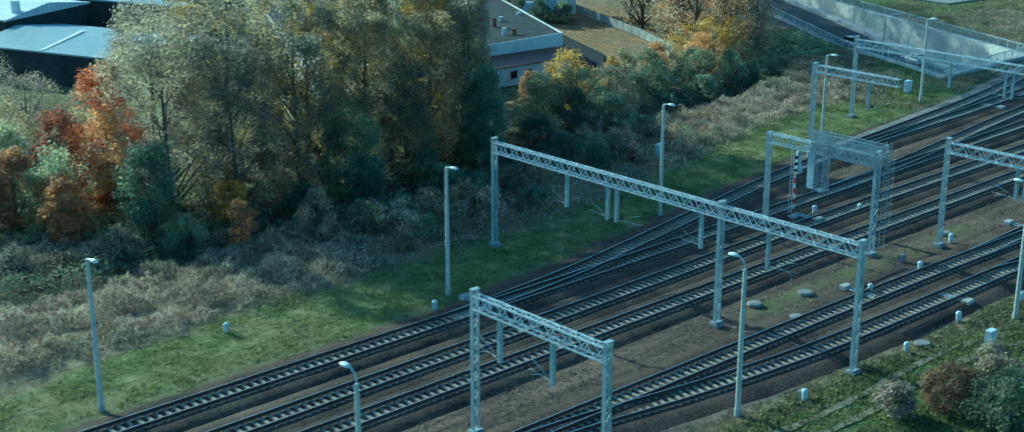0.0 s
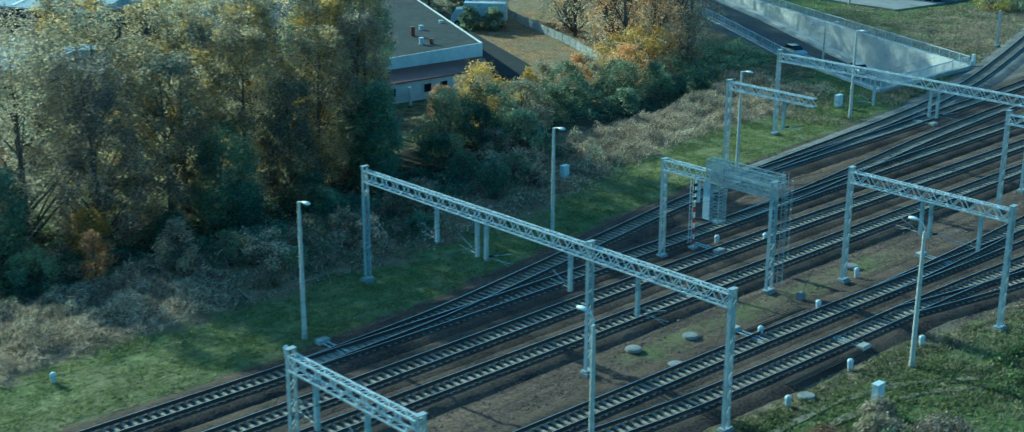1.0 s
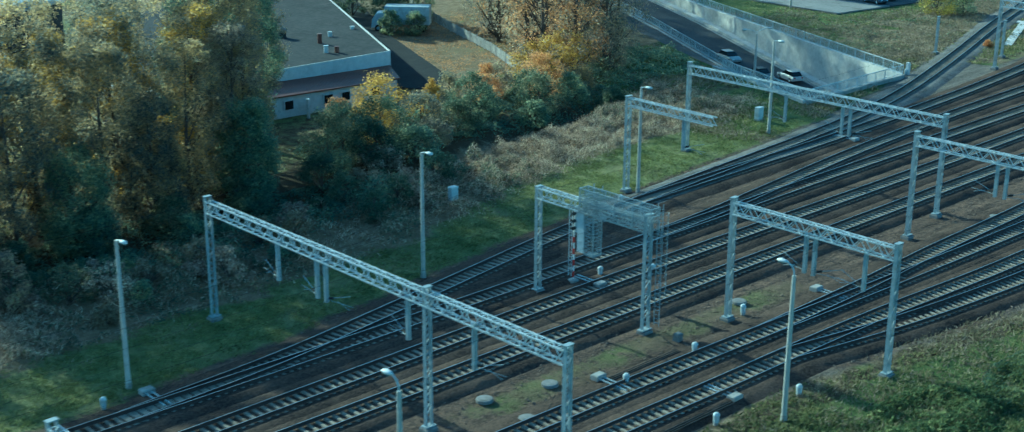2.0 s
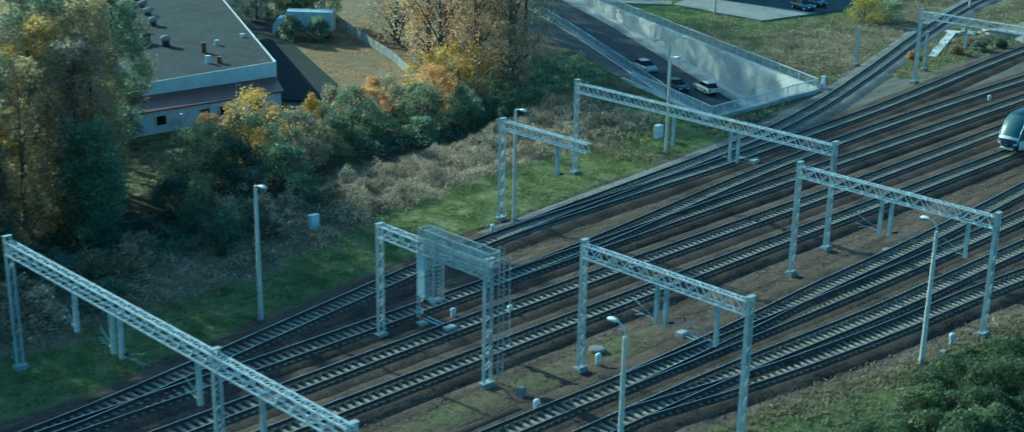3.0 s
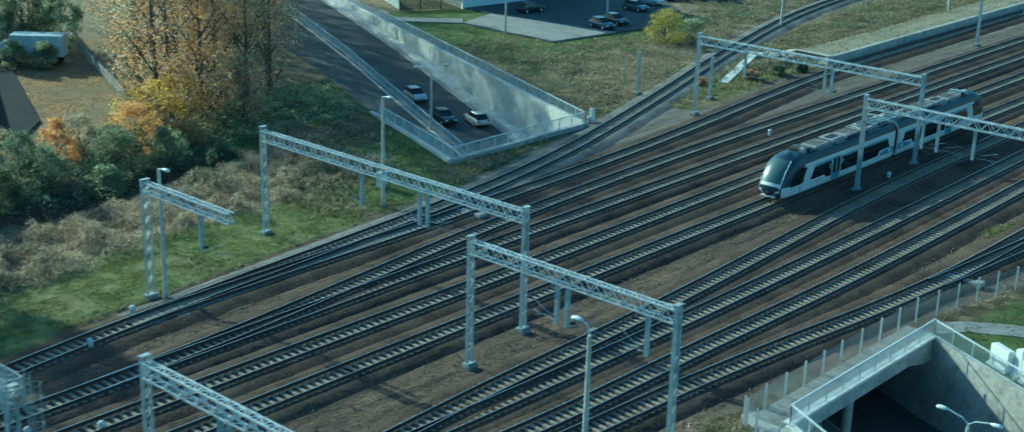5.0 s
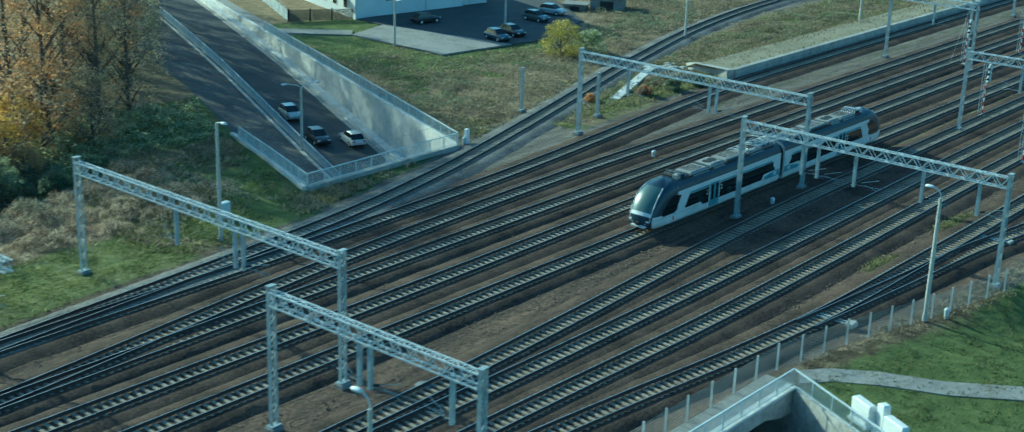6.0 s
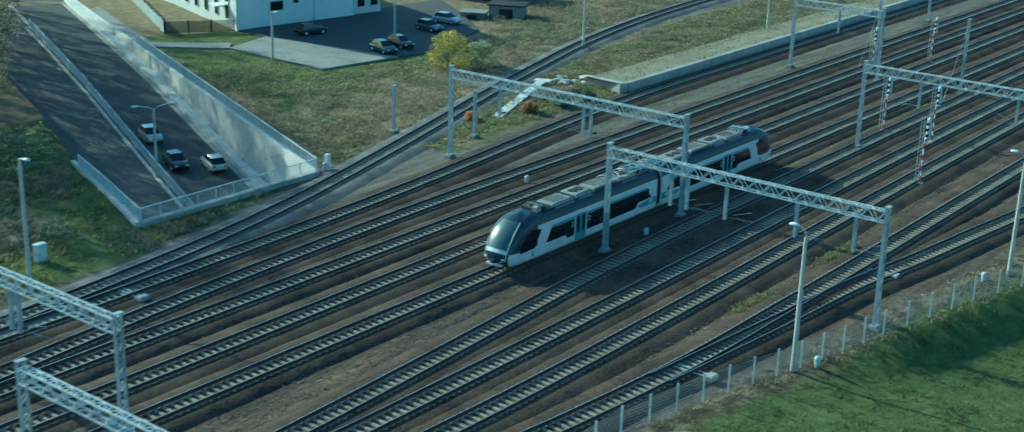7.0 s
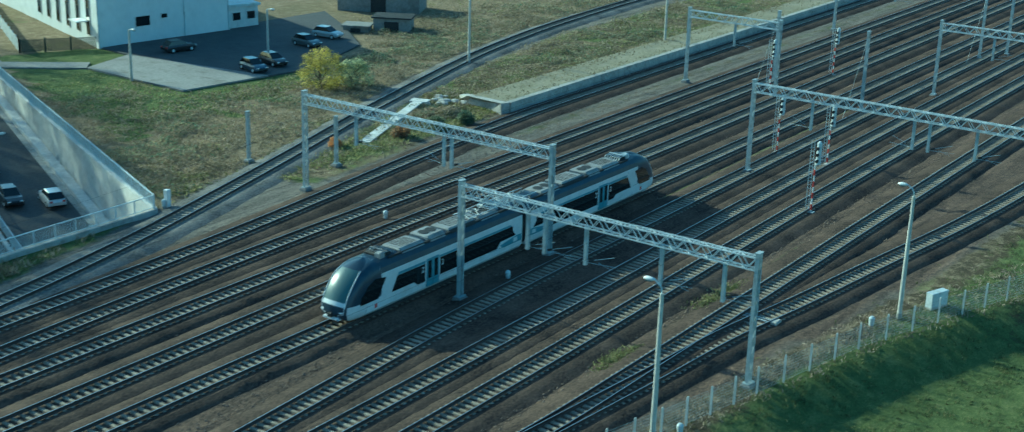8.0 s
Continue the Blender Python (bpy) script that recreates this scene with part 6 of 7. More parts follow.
def scrub_keep(x, y):
    if off_limits(x, y) or bed_share(x, y) > 0.3 or inside(x, y, [(-127, 199), (-107, 200.5), (-102.5, 217), (-107, 219.5)]):
        return 0
    return 0.9 * step_to(x, -122, -108)


scatter("slope_weeds", 5000, (-90, -78, 176, 222), green_keep, 0.3, LUSH_BLADE, 20, "low green weeds beside the curved track", "weeds", 0.4, 0.45, 0.4, 0.3, 3)
scatter("lawn_tufts", 26000, (-29, -4, 149, 232), green_keep, 0.24, LUSH_BLADE, 15, "uneven tufts of green grass behind the fence", "grass", 0.6, 0.3, 0.35, 0.12, 3)


def bank_keep(x, y):
    if x > -29 and y > 126.5 - (x + 30) * 0.5:
        return 0
    r = along_y(RIGHT_BED, y)
    n = noise.noise((x * 0.2, y * 0.2, 4))
    return max(0.0, step_to(x, r, r + 1.5) * (0.6 + 0.9 * n))


scatter("trackside_weeds", 36000, (-38, -16, 50, 128), bank_keep, 0.3, LUSH_BLADE, 16, "rough green grass beside the yard tracks", "grass", 0.5, 0.3, 0.35, 0.15, 3)


def mound(name, cx, cy, rx, ry, h, count, mat, seed, label, leaf=0.21):
    """A low thicket: leaves over a lumpy heap."""
    rng = np.random.default_rng(seed)
    pts = []
    while len(pts) < count:
        x, y = rng.uniform(-1, 1), rng.uniform(-1, 1)
        d = x * x + y * y
        if d > 1:
            continue
        px, py = cx + x * rx, cy + y * ry
        if off_limits(px, py):
            continue
        top = h * (1 - d) ** 0.35 * max(0.12, 0.5 + 1.1 * noise.noise((px * 0.42, py * 0.42, seed)) + 0.5 * noise.noise((px * 1.3, py * 1.3, seed)))
        pts.append((px, py, ground_z(px, py) + top * rng.uniform(0.15, 1.0) ** 0.5))
    return tagged(new(name, leaf_mesh(name, pts, leaf, mat, rng, 0.0, 0.6)), label, "thicket", kind="stuff")


mound("bramble_thicket", -27.0, 116.0, 4.4, 9.5, 1.6, 26000, BRAMBLE, 21, "dense green bramble thicket beside the yard tracks", 0.15)
mound("bramble_thicket", -25.0, 106.0, 5.0, 7.0, 1.4, 18000, BRAMBLE, 22, "dense green bramble thicket beside the yard tracks", 0.15)
mound("bramble_thicket", -28.5, 95.0, 3.4, 6.5, 0.9, 7000, BRAMBLE, 61, "green bramble thicket beside the yard tracks")
scatter("rut_grass", 9000, (-37, -28.5, 52, 92), lambda x, y: 0.6 + 0.5 * noise.noise((x * 0.6, y * 0.3, 40)), 0.3, LUSH_BLADE, 65, "grass that leans over the wheel ruts", "grass", 0.5, 0.3, 0.45, 0.15, 3)
scatter("dry_verge", 6500, (-36, -26, 86, 128), lambda x, y: max(0.0, 0.35 + noise.noise((x * 0.3, y * 0.3, 12))) if x > along_y(RIGHT_BED, y) - 0.8 else 0.0, 0.36, MEADOW, 62, "faded dry grass along the edge of the trackbed", "dry grass", 0.6, 0.25, 0.4, 0.25, 3)
scatter("fence_verge", 6000, (-34, -4, 150, 240), lambda x, y: 0.8 if max(-4.2, along_y(RIGHT_BED, y) - along_y(FENCE_LINE, y)) < x - along_y(FENCE_LINE, y) < 0.6 else 0.0, 0.28, DRY_STALK, 63, "pale dry grass along the wire fence", "dry grass", 0.6, 0.25, 0.4, 0.2, 3)
scatter("track_weeds", 2200, (-38, -32, 166, 196), lambda x, y: max(0.0, 2.0 * noise.noise((x * 0.25, y * 0.12, 4))) * math.exp(-((x + 34.6) / 0.8) ** 2), 0.3, LUSH_BLADE, 64, "green weeds between the yard tracks", "weeds", 0.5, 0.3, 0.4, 0.2, 3)
mound("bramble_thicket", -27.0, 116.0, 4.6, 9.8, 1.5, 15000, DARK_LEAF, 21, "dark bramble leaves among the green thicket", 0.15)
mound("bramble_thicket", -25.0, 106.0, 5.2, 7.2, 1.3, 10000, DARK_LEAF, 22, "dark bramble leaves among the green thicket", 0.15)
mound("ditch_growth", -86.5, 78.0, 6.0, 27.0, 1.7, 30000, GREEN_LEAF, 23, "dark undergrowth below the poplars")
mound("ditch_growth", -100.0, 122.0, 6.0, 22.0, 2.0, 24000, GREEN_LEAF, 24, "tangled green undergrowth along the ditch")


def lumps(name, count, box_, keep, top, mat, seed, label, category, leaf=0.2, grain=0.45, upright=0.0, spread=0.5, field=5.0, base=0.3):
    """Dead weeds, brambles and scrub over uneven heaps with bare gaps between them."""
    rng = np.random.default_rng(seed)
    pts, tries = [], 0
    while len(pts) < count and tries < count * 14:
        tries += 1
        x, y = rng.uniform(box_[0], box_[1]), rng.uniform(box_[2], box_[3])
        k = keep(x, y)
        if k <= 0.02 or rng.uniform() > k:
            continue
        h = top * (base + 1.25 * noise.noise((x * grain, y * grain, field)) + 0.55 * noise.noise((x * grain * 3.1, y * grain * 3.1, field + 4)))
        if h < 0.05:
            continue
        pts.append((x, y, ground_z(x, y) + h * rng.uniform(0.05, 1.0) ** 0.45))
    return tagged(new(name, leaf_mesh(name, pts, leaf, mat, rng, upright, spread)), label, category, kind="stuff")


def weed_keep(x, y):
    """The strip between the mown grass and the ditch."""
    l, ditch = along_y(LEFT_BED, y), along_y(DITCH, y)
    width = along_y([(20, 9), (60, 9), (75, 8), (92, 6), (110, 9), (130, 10), (150, 8)], y)
    return step_to(x, ditch + 1.2, ditch + 3.2) * step_to(l - x, width * 0.7, width * 1.25)


# Pale stalks mostly kept off the shaded stretch, its shade set by plant tone.
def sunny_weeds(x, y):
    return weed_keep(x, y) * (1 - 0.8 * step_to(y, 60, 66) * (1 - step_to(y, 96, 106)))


WEED_BOX = (-98, -72, 26, 150)
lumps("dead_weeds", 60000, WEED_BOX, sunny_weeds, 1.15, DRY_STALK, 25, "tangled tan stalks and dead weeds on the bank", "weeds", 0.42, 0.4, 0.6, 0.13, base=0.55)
lumps("dead_weeds", 24000, WEED_BOX, lambda x, y: weed_keep(x, y) * max(0.0, 0.5 + noise.noise((x * 0.2, y * 0.2, 61))), 1.3, MEADOW, 26, "brown withered weeds on the bank", "weeds", 0.22, 0.4)
lumps("russet_weeds", 9000, WEED_BOX, lambda x, y: sunny_weeds(x, y) * max(0.0, 1.6 * noise.noise((x * 0.3, y * 0.3, 91)) - 0.1), 1.35, RUSSET_LEAF, 34, "russet bramble shoots among the dead weeds", "weeds", 0.2, 0.4, base=0.55)
# More dark leaves between y 62 and 96, adding to the poplars' shade.
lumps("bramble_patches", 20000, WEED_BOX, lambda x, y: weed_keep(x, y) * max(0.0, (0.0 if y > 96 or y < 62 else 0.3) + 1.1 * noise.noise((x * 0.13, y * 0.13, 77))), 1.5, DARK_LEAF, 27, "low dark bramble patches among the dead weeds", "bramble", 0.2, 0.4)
lumps("scrub", 16000, (-97, -86.5, 24, 62), lambda x, y: 0.9, 1.9, DRY_STALK, 28, "tangled brown scrub with bare twigs beyond the ditch", "scrub", 0.45, 0.35, 0.5, 0.1)
lumps("scrub", 12000, (-97, -86.5, 24, 62), lambda x, y: 0.9, 1.8, MEADOW, 29, "tangled brown scrub with withered leaves beyond the ditch", "scrub", 0.24, 0.35)
lumps("ditch_bramble", 9000, (-90, -82.5, 24, 64), lambda x, y: 0.9 * math.exp(-((x - along_y(DITCH, y)) / 2.2) ** 2), 1.3, DARK_LEAF, 33, "dark wet bramble in the ditch", "bramble", 0.2, 0.4, base=0.6)
brush_rng = np.random.default_rng(77)
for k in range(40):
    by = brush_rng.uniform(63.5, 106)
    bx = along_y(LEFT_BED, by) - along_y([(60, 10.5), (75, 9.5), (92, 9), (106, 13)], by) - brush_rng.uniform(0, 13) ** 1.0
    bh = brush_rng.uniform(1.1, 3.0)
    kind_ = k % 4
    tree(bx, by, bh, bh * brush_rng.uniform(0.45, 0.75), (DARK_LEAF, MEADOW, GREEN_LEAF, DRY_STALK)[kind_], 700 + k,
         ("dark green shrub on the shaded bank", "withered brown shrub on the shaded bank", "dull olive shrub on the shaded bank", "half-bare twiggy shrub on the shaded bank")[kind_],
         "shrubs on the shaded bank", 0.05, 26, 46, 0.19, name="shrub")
lumps("meadow_heath", 40000, (-122, -82, 177, 310), scrub_keep, 0.75, MEADOW, 71, "brown withered scrub over the meadow", "scrub", 0.24, 0.28, 0.1, 0.5, 15.0)
lumps("meadow_bramble", 22000, (-122, -82, 177, 310), lambda x, y: scrub_keep(x, y) * max(0.0, 0.2 + 1.2 * noise.noise((x * 0.1, y * 0.1, 31))), 0.85, DARK_LEAF, 72, "dark olive bramble patches in the meadow", "bramble", 0.22, 0.28, 0.0, 0.5, 15.0)
mound("scrub", -83.0, 214.0, 2.6, 5.0, 0.7, 4000, MEADOW, 53, "tangled brown scrub between the tracks")
mound("undergrowth", -107.0, 152.0, 8.0, 16.0, 1.6, 18000, GREEN_LEAF, 28, "dark undergrowth between the trees and the footpath")
mound("undergrowth", -98.0, 54.0, 11.0, 11.0, 1.8, 20000, GREEN_LEAF, 29, "dark undergrowth among the trees")
scatter("fallen_leaves", 20000, (-150, -104, 130, 164), lambda x, y: 0.5 + 0.8 * noise.noise((x * 0.2, y * 0.2, 1)), 0.16, ORANGE_LEAF, 31, "orange fallen leaves on the ground", "leaves", 0.0, 0.7, 0.15)


def stones(name, count, box_, size, mat, seed, label):
    """Loose stones strewn over the trackbed: one small pointed lump each, sunk in the gravel."""
    rng = np.random.default_rng(seed)
    base = np.array([(1, 0, -0.5), (0, 1, -0.5), (-1, 0, -0.5), (0, -1, -0.5), (0, 0, 1)], float)
    tri = np.array([(0, 1, 4), (1, 2, 4), (2, 3, 4), (3, 0, 4)])
    verts, faces = [], []
    while len(verts) < count:
        x, y = rng.uniform(box_[0], box_[1]), rng.uniform(box_[2], box_[3])
        if bed_share(x, y) < 0.4 or rng.uniform() > 0.6 + 0.6 * noise.noise((x * 0.2, y * 0.08, 3)):
            continue
        s = size * rng.uniform(0.5, 1.6) ** 1.5
        verts.append(base * s * rng.uniform(0.6, 1.3, size=(5, 1)) * (1, 1, 0.7) + (x, y, ground_z(x, y) + 0.06))
        faces.append(tri + 5 * (len(verts) - 1))
    me = bpy.data.meshes.new(name)
    me.from_pydata(np.concatenate(verts).tolist(), [], np.concatenate(faces).tolist())
    me.materials.append(mat)
    return tagged(new(name, me), label, "stones", kind="stuff")


STONE = worn("loose trackbed stone", (0.08, 0.065, 0.055), (0.34, 0.26, 0.195), 2.5, 0.3, 0.95)
stones("loose_stones", 34000, (-74, -30, 45, 240), 0.052, STONE, 41, "loose brown and grey stones on the trackbed")


# ---- beyond the railway: buildings, yard, car park ----
ROOF_FELT = worn("grey roofing felt", (0.034, 0.04, 0.044), (0.07, 0.074, 0.076), 2.0, 0.2, 0.95, spec=0.12, dirt=(0.085, 0.085, 0.085))
RENDER_WHITE = worn("off-white render", (0.55, 0.56, 0.55), (0.70, 0.70, 0.68), 2.0, 0.2, 0.85, dirt=(0.42, 0.42, 0.40))
BROWN_ROOF = ribbed("red-brown sheet roof", (0.10, 0.045, 0.035), (0.16, 0.07, 0.05), 0.3, 1)
BLUE_ROOF = ribbed("light blue sheet roof", (0.24, 0.30, 0.33), (0.33, 0.39, 0.42), 0.4, 0)
WHITE_ROOF = ribbed("white ribbed roof", (0.55, 0.56, 0.56), (0.70, 0.70, 0.69), 0.8, 1)
CLADDING = worn("off-white cladding", (0.63, 0.655, 0.66), (0.72, 0.74, 0.735), 0.8, 0.12, 0.6, dirt=(0.56, 0.58, 0.575))
DARK_FENCE = worn("dark green fence", (0.03, 0.045, 0.04), (0.055, 0.075, 0.065), 3.0, 0.5, 0.7)

# low workshop with a felt roof, white fascia and a brown lean-to
shop = thing("workshop", -116.0, 124.3, -0.3, "low white workshop with a grey felt roof and white fascia", "building")
v1, v2 = Vector((-0.1, -0.995)), Vector((-0.91, 0.42))


def sp(a, b, z):
    p = v1 * a + v2 * b
    return (p.x, p.y, z)


part("wall", Geo().prism([sp(0.2, 0.2, 0), sp(0.2, 42, 0), sp(34, 42, 0), sp(34, 0.2, 0)], (0, 0, 4.0)), RENDER_WHITE, shop)
roof = part("roof", Geo().prism([sp(0, 0, 4.25), sp(0, 42.3, 4.9), sp(34.3, 42.3, 4.2), sp(34.3, 0, 3.55)], (0, 0, 0.3)), ROOF_FELT, shop, "grey felt roof")
part("fascia", Geo().prism([sp(-0.15, -0.12, 2.95), sp(34.4, -0.12, 2.9), sp(34.4, -0.12, 3.95), sp(-0.15, -0.12, 4.72)], (-0.12, 0, 0)), RENDER_WHITE, shop, "white fascia board")
part("fascia", Geo().prism([sp(-0.15, -0.1, 4.1), sp(-0.15, 42.3, 4.7), sp(-0.15, 42.3, 5.3), sp(-0.15, -0.1, 4.72)], (0, -0.12, 0)), RENDER_WHITE, shop, "white fascia board")
leanto = part("lean_to", Geo().prism([sp(0.3, -4.4, 0), sp(34, -4.4, 0), sp(34, 0, 0), sp(0.3, 0, 0)], (0, 0, 2.45)), RENDER_WHITE, shop, "white lean-to")
part("lean_to_roof", Geo().prism([sp(0.0, -4.8, 2.45), sp(34.4, -4.8, 2.45), sp(34.4, 0.05, 2.95), sp(0.0, 0.05, 2.95)], (0, 0, 0.14)), BROWN_ROOF, leanto, "red-brown sheet metal roof")
for a in (3.2, 7.0, 9.2, 14.0, 20.0, 26.0):
    p = sp(a, -4.45, 0.9)
    wdw = part("window", Geo().box(p[0], p[1], 0.9, 0.12, 1.3, 1.1), RENDER_WHITE, leanto, "white-framed window")
    part("pane", Geo().box(p[0] + 0.05, p[1], 1.0, 0.1, 1.05, 0.9), GLASS, wdw)
# chimneys, turbine ventilators and hooded skylights on the roof
for vx, vy, h, m, lab in ((-125.3, 121.4, 1.0, BROWN_ROOF, "red-brown chimney pot"), (-120.0, 119.9, 0.5, BROWN_ROOF, "red-brown chimney pot"), (-120.8, 119.0, 0.6, CABINET, "grey vent pipe"),
                          (-129.0, 129.0, 0.4, CABINET, "grey vent pipe"), (-127.5, 124.5, 0.5, CABINET, "grey vent pipe"), (-123.5, 110.0, 0.5, CABINET, "grey vent pipe")):
    px, py = vx + 116.0, vy - 124.3
    part("roof_vent", Geo().tube([(px, py, 4.1), (px, py, 4.6 + h), (px, py, 4.7 + h)], [0.27, 0.25, 0.30], 10), m, roof, lab)
for vx, vy in ((-156.8, 131.6), (-151.7, 129.4), (-147.0, 127.3), (-141.4, 124.7), (-130.9, 120.0), (-136.0, 112.0)):
    px, py = vx + 116.0, vy - 124.3
    turbine = part("ventilator", Geo().tube([(px, py, 4.2), (px, py, 5.2)], [0.55, 0.42], 10), STEEL_DARK, roof, "dark turbine ventilator")
    dome = Geo().blob((px, py, 5.45), 0.62, 10, 6, squash=(1.0, 1.0, 0.6))
    part("turbine_dome", dome, PAVING, turbine)
for vx, vy in ((-151.9, 125.8), (-145.5, 122.9), (-140.3, 120.8), (-134.5, 118.3), (-137.5, 108.5)):
    px, py = vx + 116.0, vy - 124.3
    hood = part("skylight", Geo().prism([(px - 1.3, py - 1.3, 4.2), (px + 1.0, py - 1.3, 4.2), (px + 1.0, py - 1.3, 5.7), (px + 0.3, py - 1.3, 5.8)], (0, 2.6, 0)), ROOF_FELT, roof, "dark hooded skylight")
    # Light grey on the sunward face: its sunlight is put into the colour.
    part("pane", Geo().prism([(px - 1.36, py - 1.15, 4.35), (px - 1.36, py + 1.15, 4.35), (px + 0.18, py + 1.15, 5.78), (px + 0.18, py - 1.15, 5.78)], (-0.04, 0, 0.05)), CABINET, hood, "skylight pane, painted pale for its sunlit side")
for a in (12, 18, 24):
    p = sp(a, -6.0, 0)
    part("flue", Geo().tube([(p[0], p[1], 0), (p[0], p[1], 2.2)], 0.18, 8), CABINET, shop)

g = Geo()
g.prism([(-112, 128, 0), (-118.5, 134.5, 0), (-138.5, 143.2, 0), (-170, 160, 0), (-176, 152, 0), (-116.3, 125.2, 0)][::-1], (0, 0, -0.12))
# Yard surface carries the building's shade in its base colour.
solid("yard_paving", g, SHADE_ASPHALT, "asphalt yard beside the workshop, darkened for shade", "yard", kind="structure")


def truck():
    ob = thing("truck", -142.6, 148.2, -0.15, "white box truck parked on the yard's edge", "truck", yaw=0.75)
    body = part("cargo_box", Geo().box(0.6, 0, 1.0, 6.2, 2.4, 2.5, chamfer=0.05), CABINET, ob, "white cargo box")
    part("cab", Geo().loft([[(-2.6, -1.1, 0.5), (-2.6, 1.1, 0.5), (-2.6, 1.1, 2.6), (-2.6, -1.1, 2.6)], [(-3.7, -1.1, 0.5), (-3.7, 1.1, 0.5), (-3.7, 1.05, 2.5), (-3.7, -1.05, 2.5)],
                                [(-4.4, -1.05, 0.5), (-4.4, 1.05, 0.5), (-4.3, 0.95, 1.6), (-4.3, -0.95, 1.6)]]), WHITE, ob)
    part("windscreen", Geo().prism([(-4.31, -0.85, 1.65), (-4.31, 0.85, 1.65), (-3.8, 0.9, 2.4), (-3.8, -0.9, 2.4)], (-0.04, 0, 0.02)), GLASS, ob)
    for wx in (-3.4, 1.6, 2.7):
        for s in (-1, 1):
            w = part("wheel", Geo().tube([(wx, s * 0.95, 0.48), (wx, s * 1.2, 0.48)], 0.48, 14), TYRE, ob)
            part("rim", Geo().tube([(wx, s * 1.19, 0.48), (wx, s * 1.22, 0.48)], 0.24, 10), CABINET, w)


truck()
g = Geo()
yard_fence = thing("yard_fence", -109.6, 140.1, -0.25, "pale weathered yard fence of narrow boards", "fence")
a0 = Vector((-109.6, 140.1))
line = [Vector((-109.6, 140.1)), Vector((-123.7, 147.2)), Vector((-137.9, 152.7)), Vector((-156.5, 160.5)), Vector((-175, 168))]
for a, b in zip(line, line[1:]):
    n = round((b - a).length / 2.4)
    for k in range(n):
        p, q = a.lerp(b, k / n) - a0, a.lerp(b, (k + 1) / n) - a0
        part("post", Geo().box(p.x, p.y, 0, 0.14, 0.14, 1.5), CONCRETE, yard_fence)
        bay = Geo()
        for j in range(14):
            c = p.lerp(q, (j + 0.5) / 14)
            bay.box(c.x, c.y, 0.15, 0.11, 0.03, 1.2, yaw=math.atan2((q - p).y, (q - p).x))
        bay.beam((p.x, p.y, 0.4), (q.x, q.y, 0.4), 0.05)
        bay.beam((p.x, p.y, 1.1), (q.x, q.y, 1.1), 0.05)
        part("fence_panel", bay, CONCRETE, yard_fence)["kind"] = "stuff"

# blue-roofed hall and white-roofed hall behind the poplars
for name_, ox, oy, yaw, sx, sy, hz, m, lab in (("storage_hall", -152.6, 80.0, 0.4, 24.0, 15.0, 4.2, BLUE_ROOF, "low hall with a light blue sheet metal roof"),
                                               ("storage_hall", -179.6, 76.0, 0.4, 26.0, 15.0, 6.0, WHITE_ROOF, "hall with a white ribbed roof and dark walls"),
                                               ("storage_hall", -171.6, 98.0, 0.4, 22.0, 14.0, 6.0, BLUE_ROOF, "hall with a curved blue-grey roof")):
    hall = thing(name_, ox, oy, -0.3, lab, "building", "halls behind the poplars", yaw=yaw)
    part("wall", Geo().box(0, 0, 0, sx, sy, hz), ROOF_FELT, hall)
    g = Geo()
    g.loft([[(-sx / 2 - 0.4, y_, z_) for y_, z_ in ((-sy / 2 - 0.4, hz), (0, hz + 1.1), (sy / 2 + 0.4, hz), (sy / 2 + 0.4, hz - 0.2), (-sy / 2 - 0.4, hz - 0.2))],
            [(sx / 2 + 0.4, y_, z_) for y_, z_ in ((-sy / 2 - 0.4, hz), (0, hz + 1.1), (sy / 2 + 0.4, hz), (sy / 2 + 0.4, hz - 0.2), (-sy / 2 - 0.4, hz - 0.2))]])
    rf = part("roof", g, m, hall)
    part("roof_light", Geo().prism([(-2.0, -sy / 2, hz + 0.06), (-1.4, -sy / 2, hz + 0.06), (-1.4, 0, hz + 1.16), (-2.0, 0, hz + 1.16)], (0, 0, 0.06)), WHITE, rf, "white translucent roof strip")
    part("chimney", Geo().tube([(sx / 2 - 1.0, -sy / 2 + 3.0, hz), (sx / 2 - 1.0, -sy / 2 + 3.0, hz + 1.9)], [0.6, 0.6], 12), WHITE, rf, "short white chimney")

# cream hall by the car park
hall = thing("cream_hall", -134.1, 212.5, -0.3, "large off-white hall with plain clad walls by the car park", "building")
u, w = Vector((0.17, 0.985)), Vector((-0.955, 0.297))


def hp(a, b, z):
    p = u * a + w * b
    return (p.x, p.y, z)


part("wall", Geo().prism([hp(0, 0, 0), hp(19, 0, 0), hp(19, 60, 0), hp(0, 60, 0)], (0, 0, 11.2)), CLADDING, hall, "off-white clad wall")
part("roof", Geo().prism([hp(-0.3, -0.3, 11.2), hp(19.3, -0.3, 11.2), hp(19.3, 60, 11.2), hp(-0.3, 60, 11.2)], (0, 0, 0.5)), ROOF_FELT, hall)
part("annex", Geo().prism([hp(19, 0.5, 0), hp(24, 0.5, 0), hp(24, 12, 0), hp(19, 12, 0)], (0, 0, 3.2)), RENDER_WHITE, hall, "low white annex")
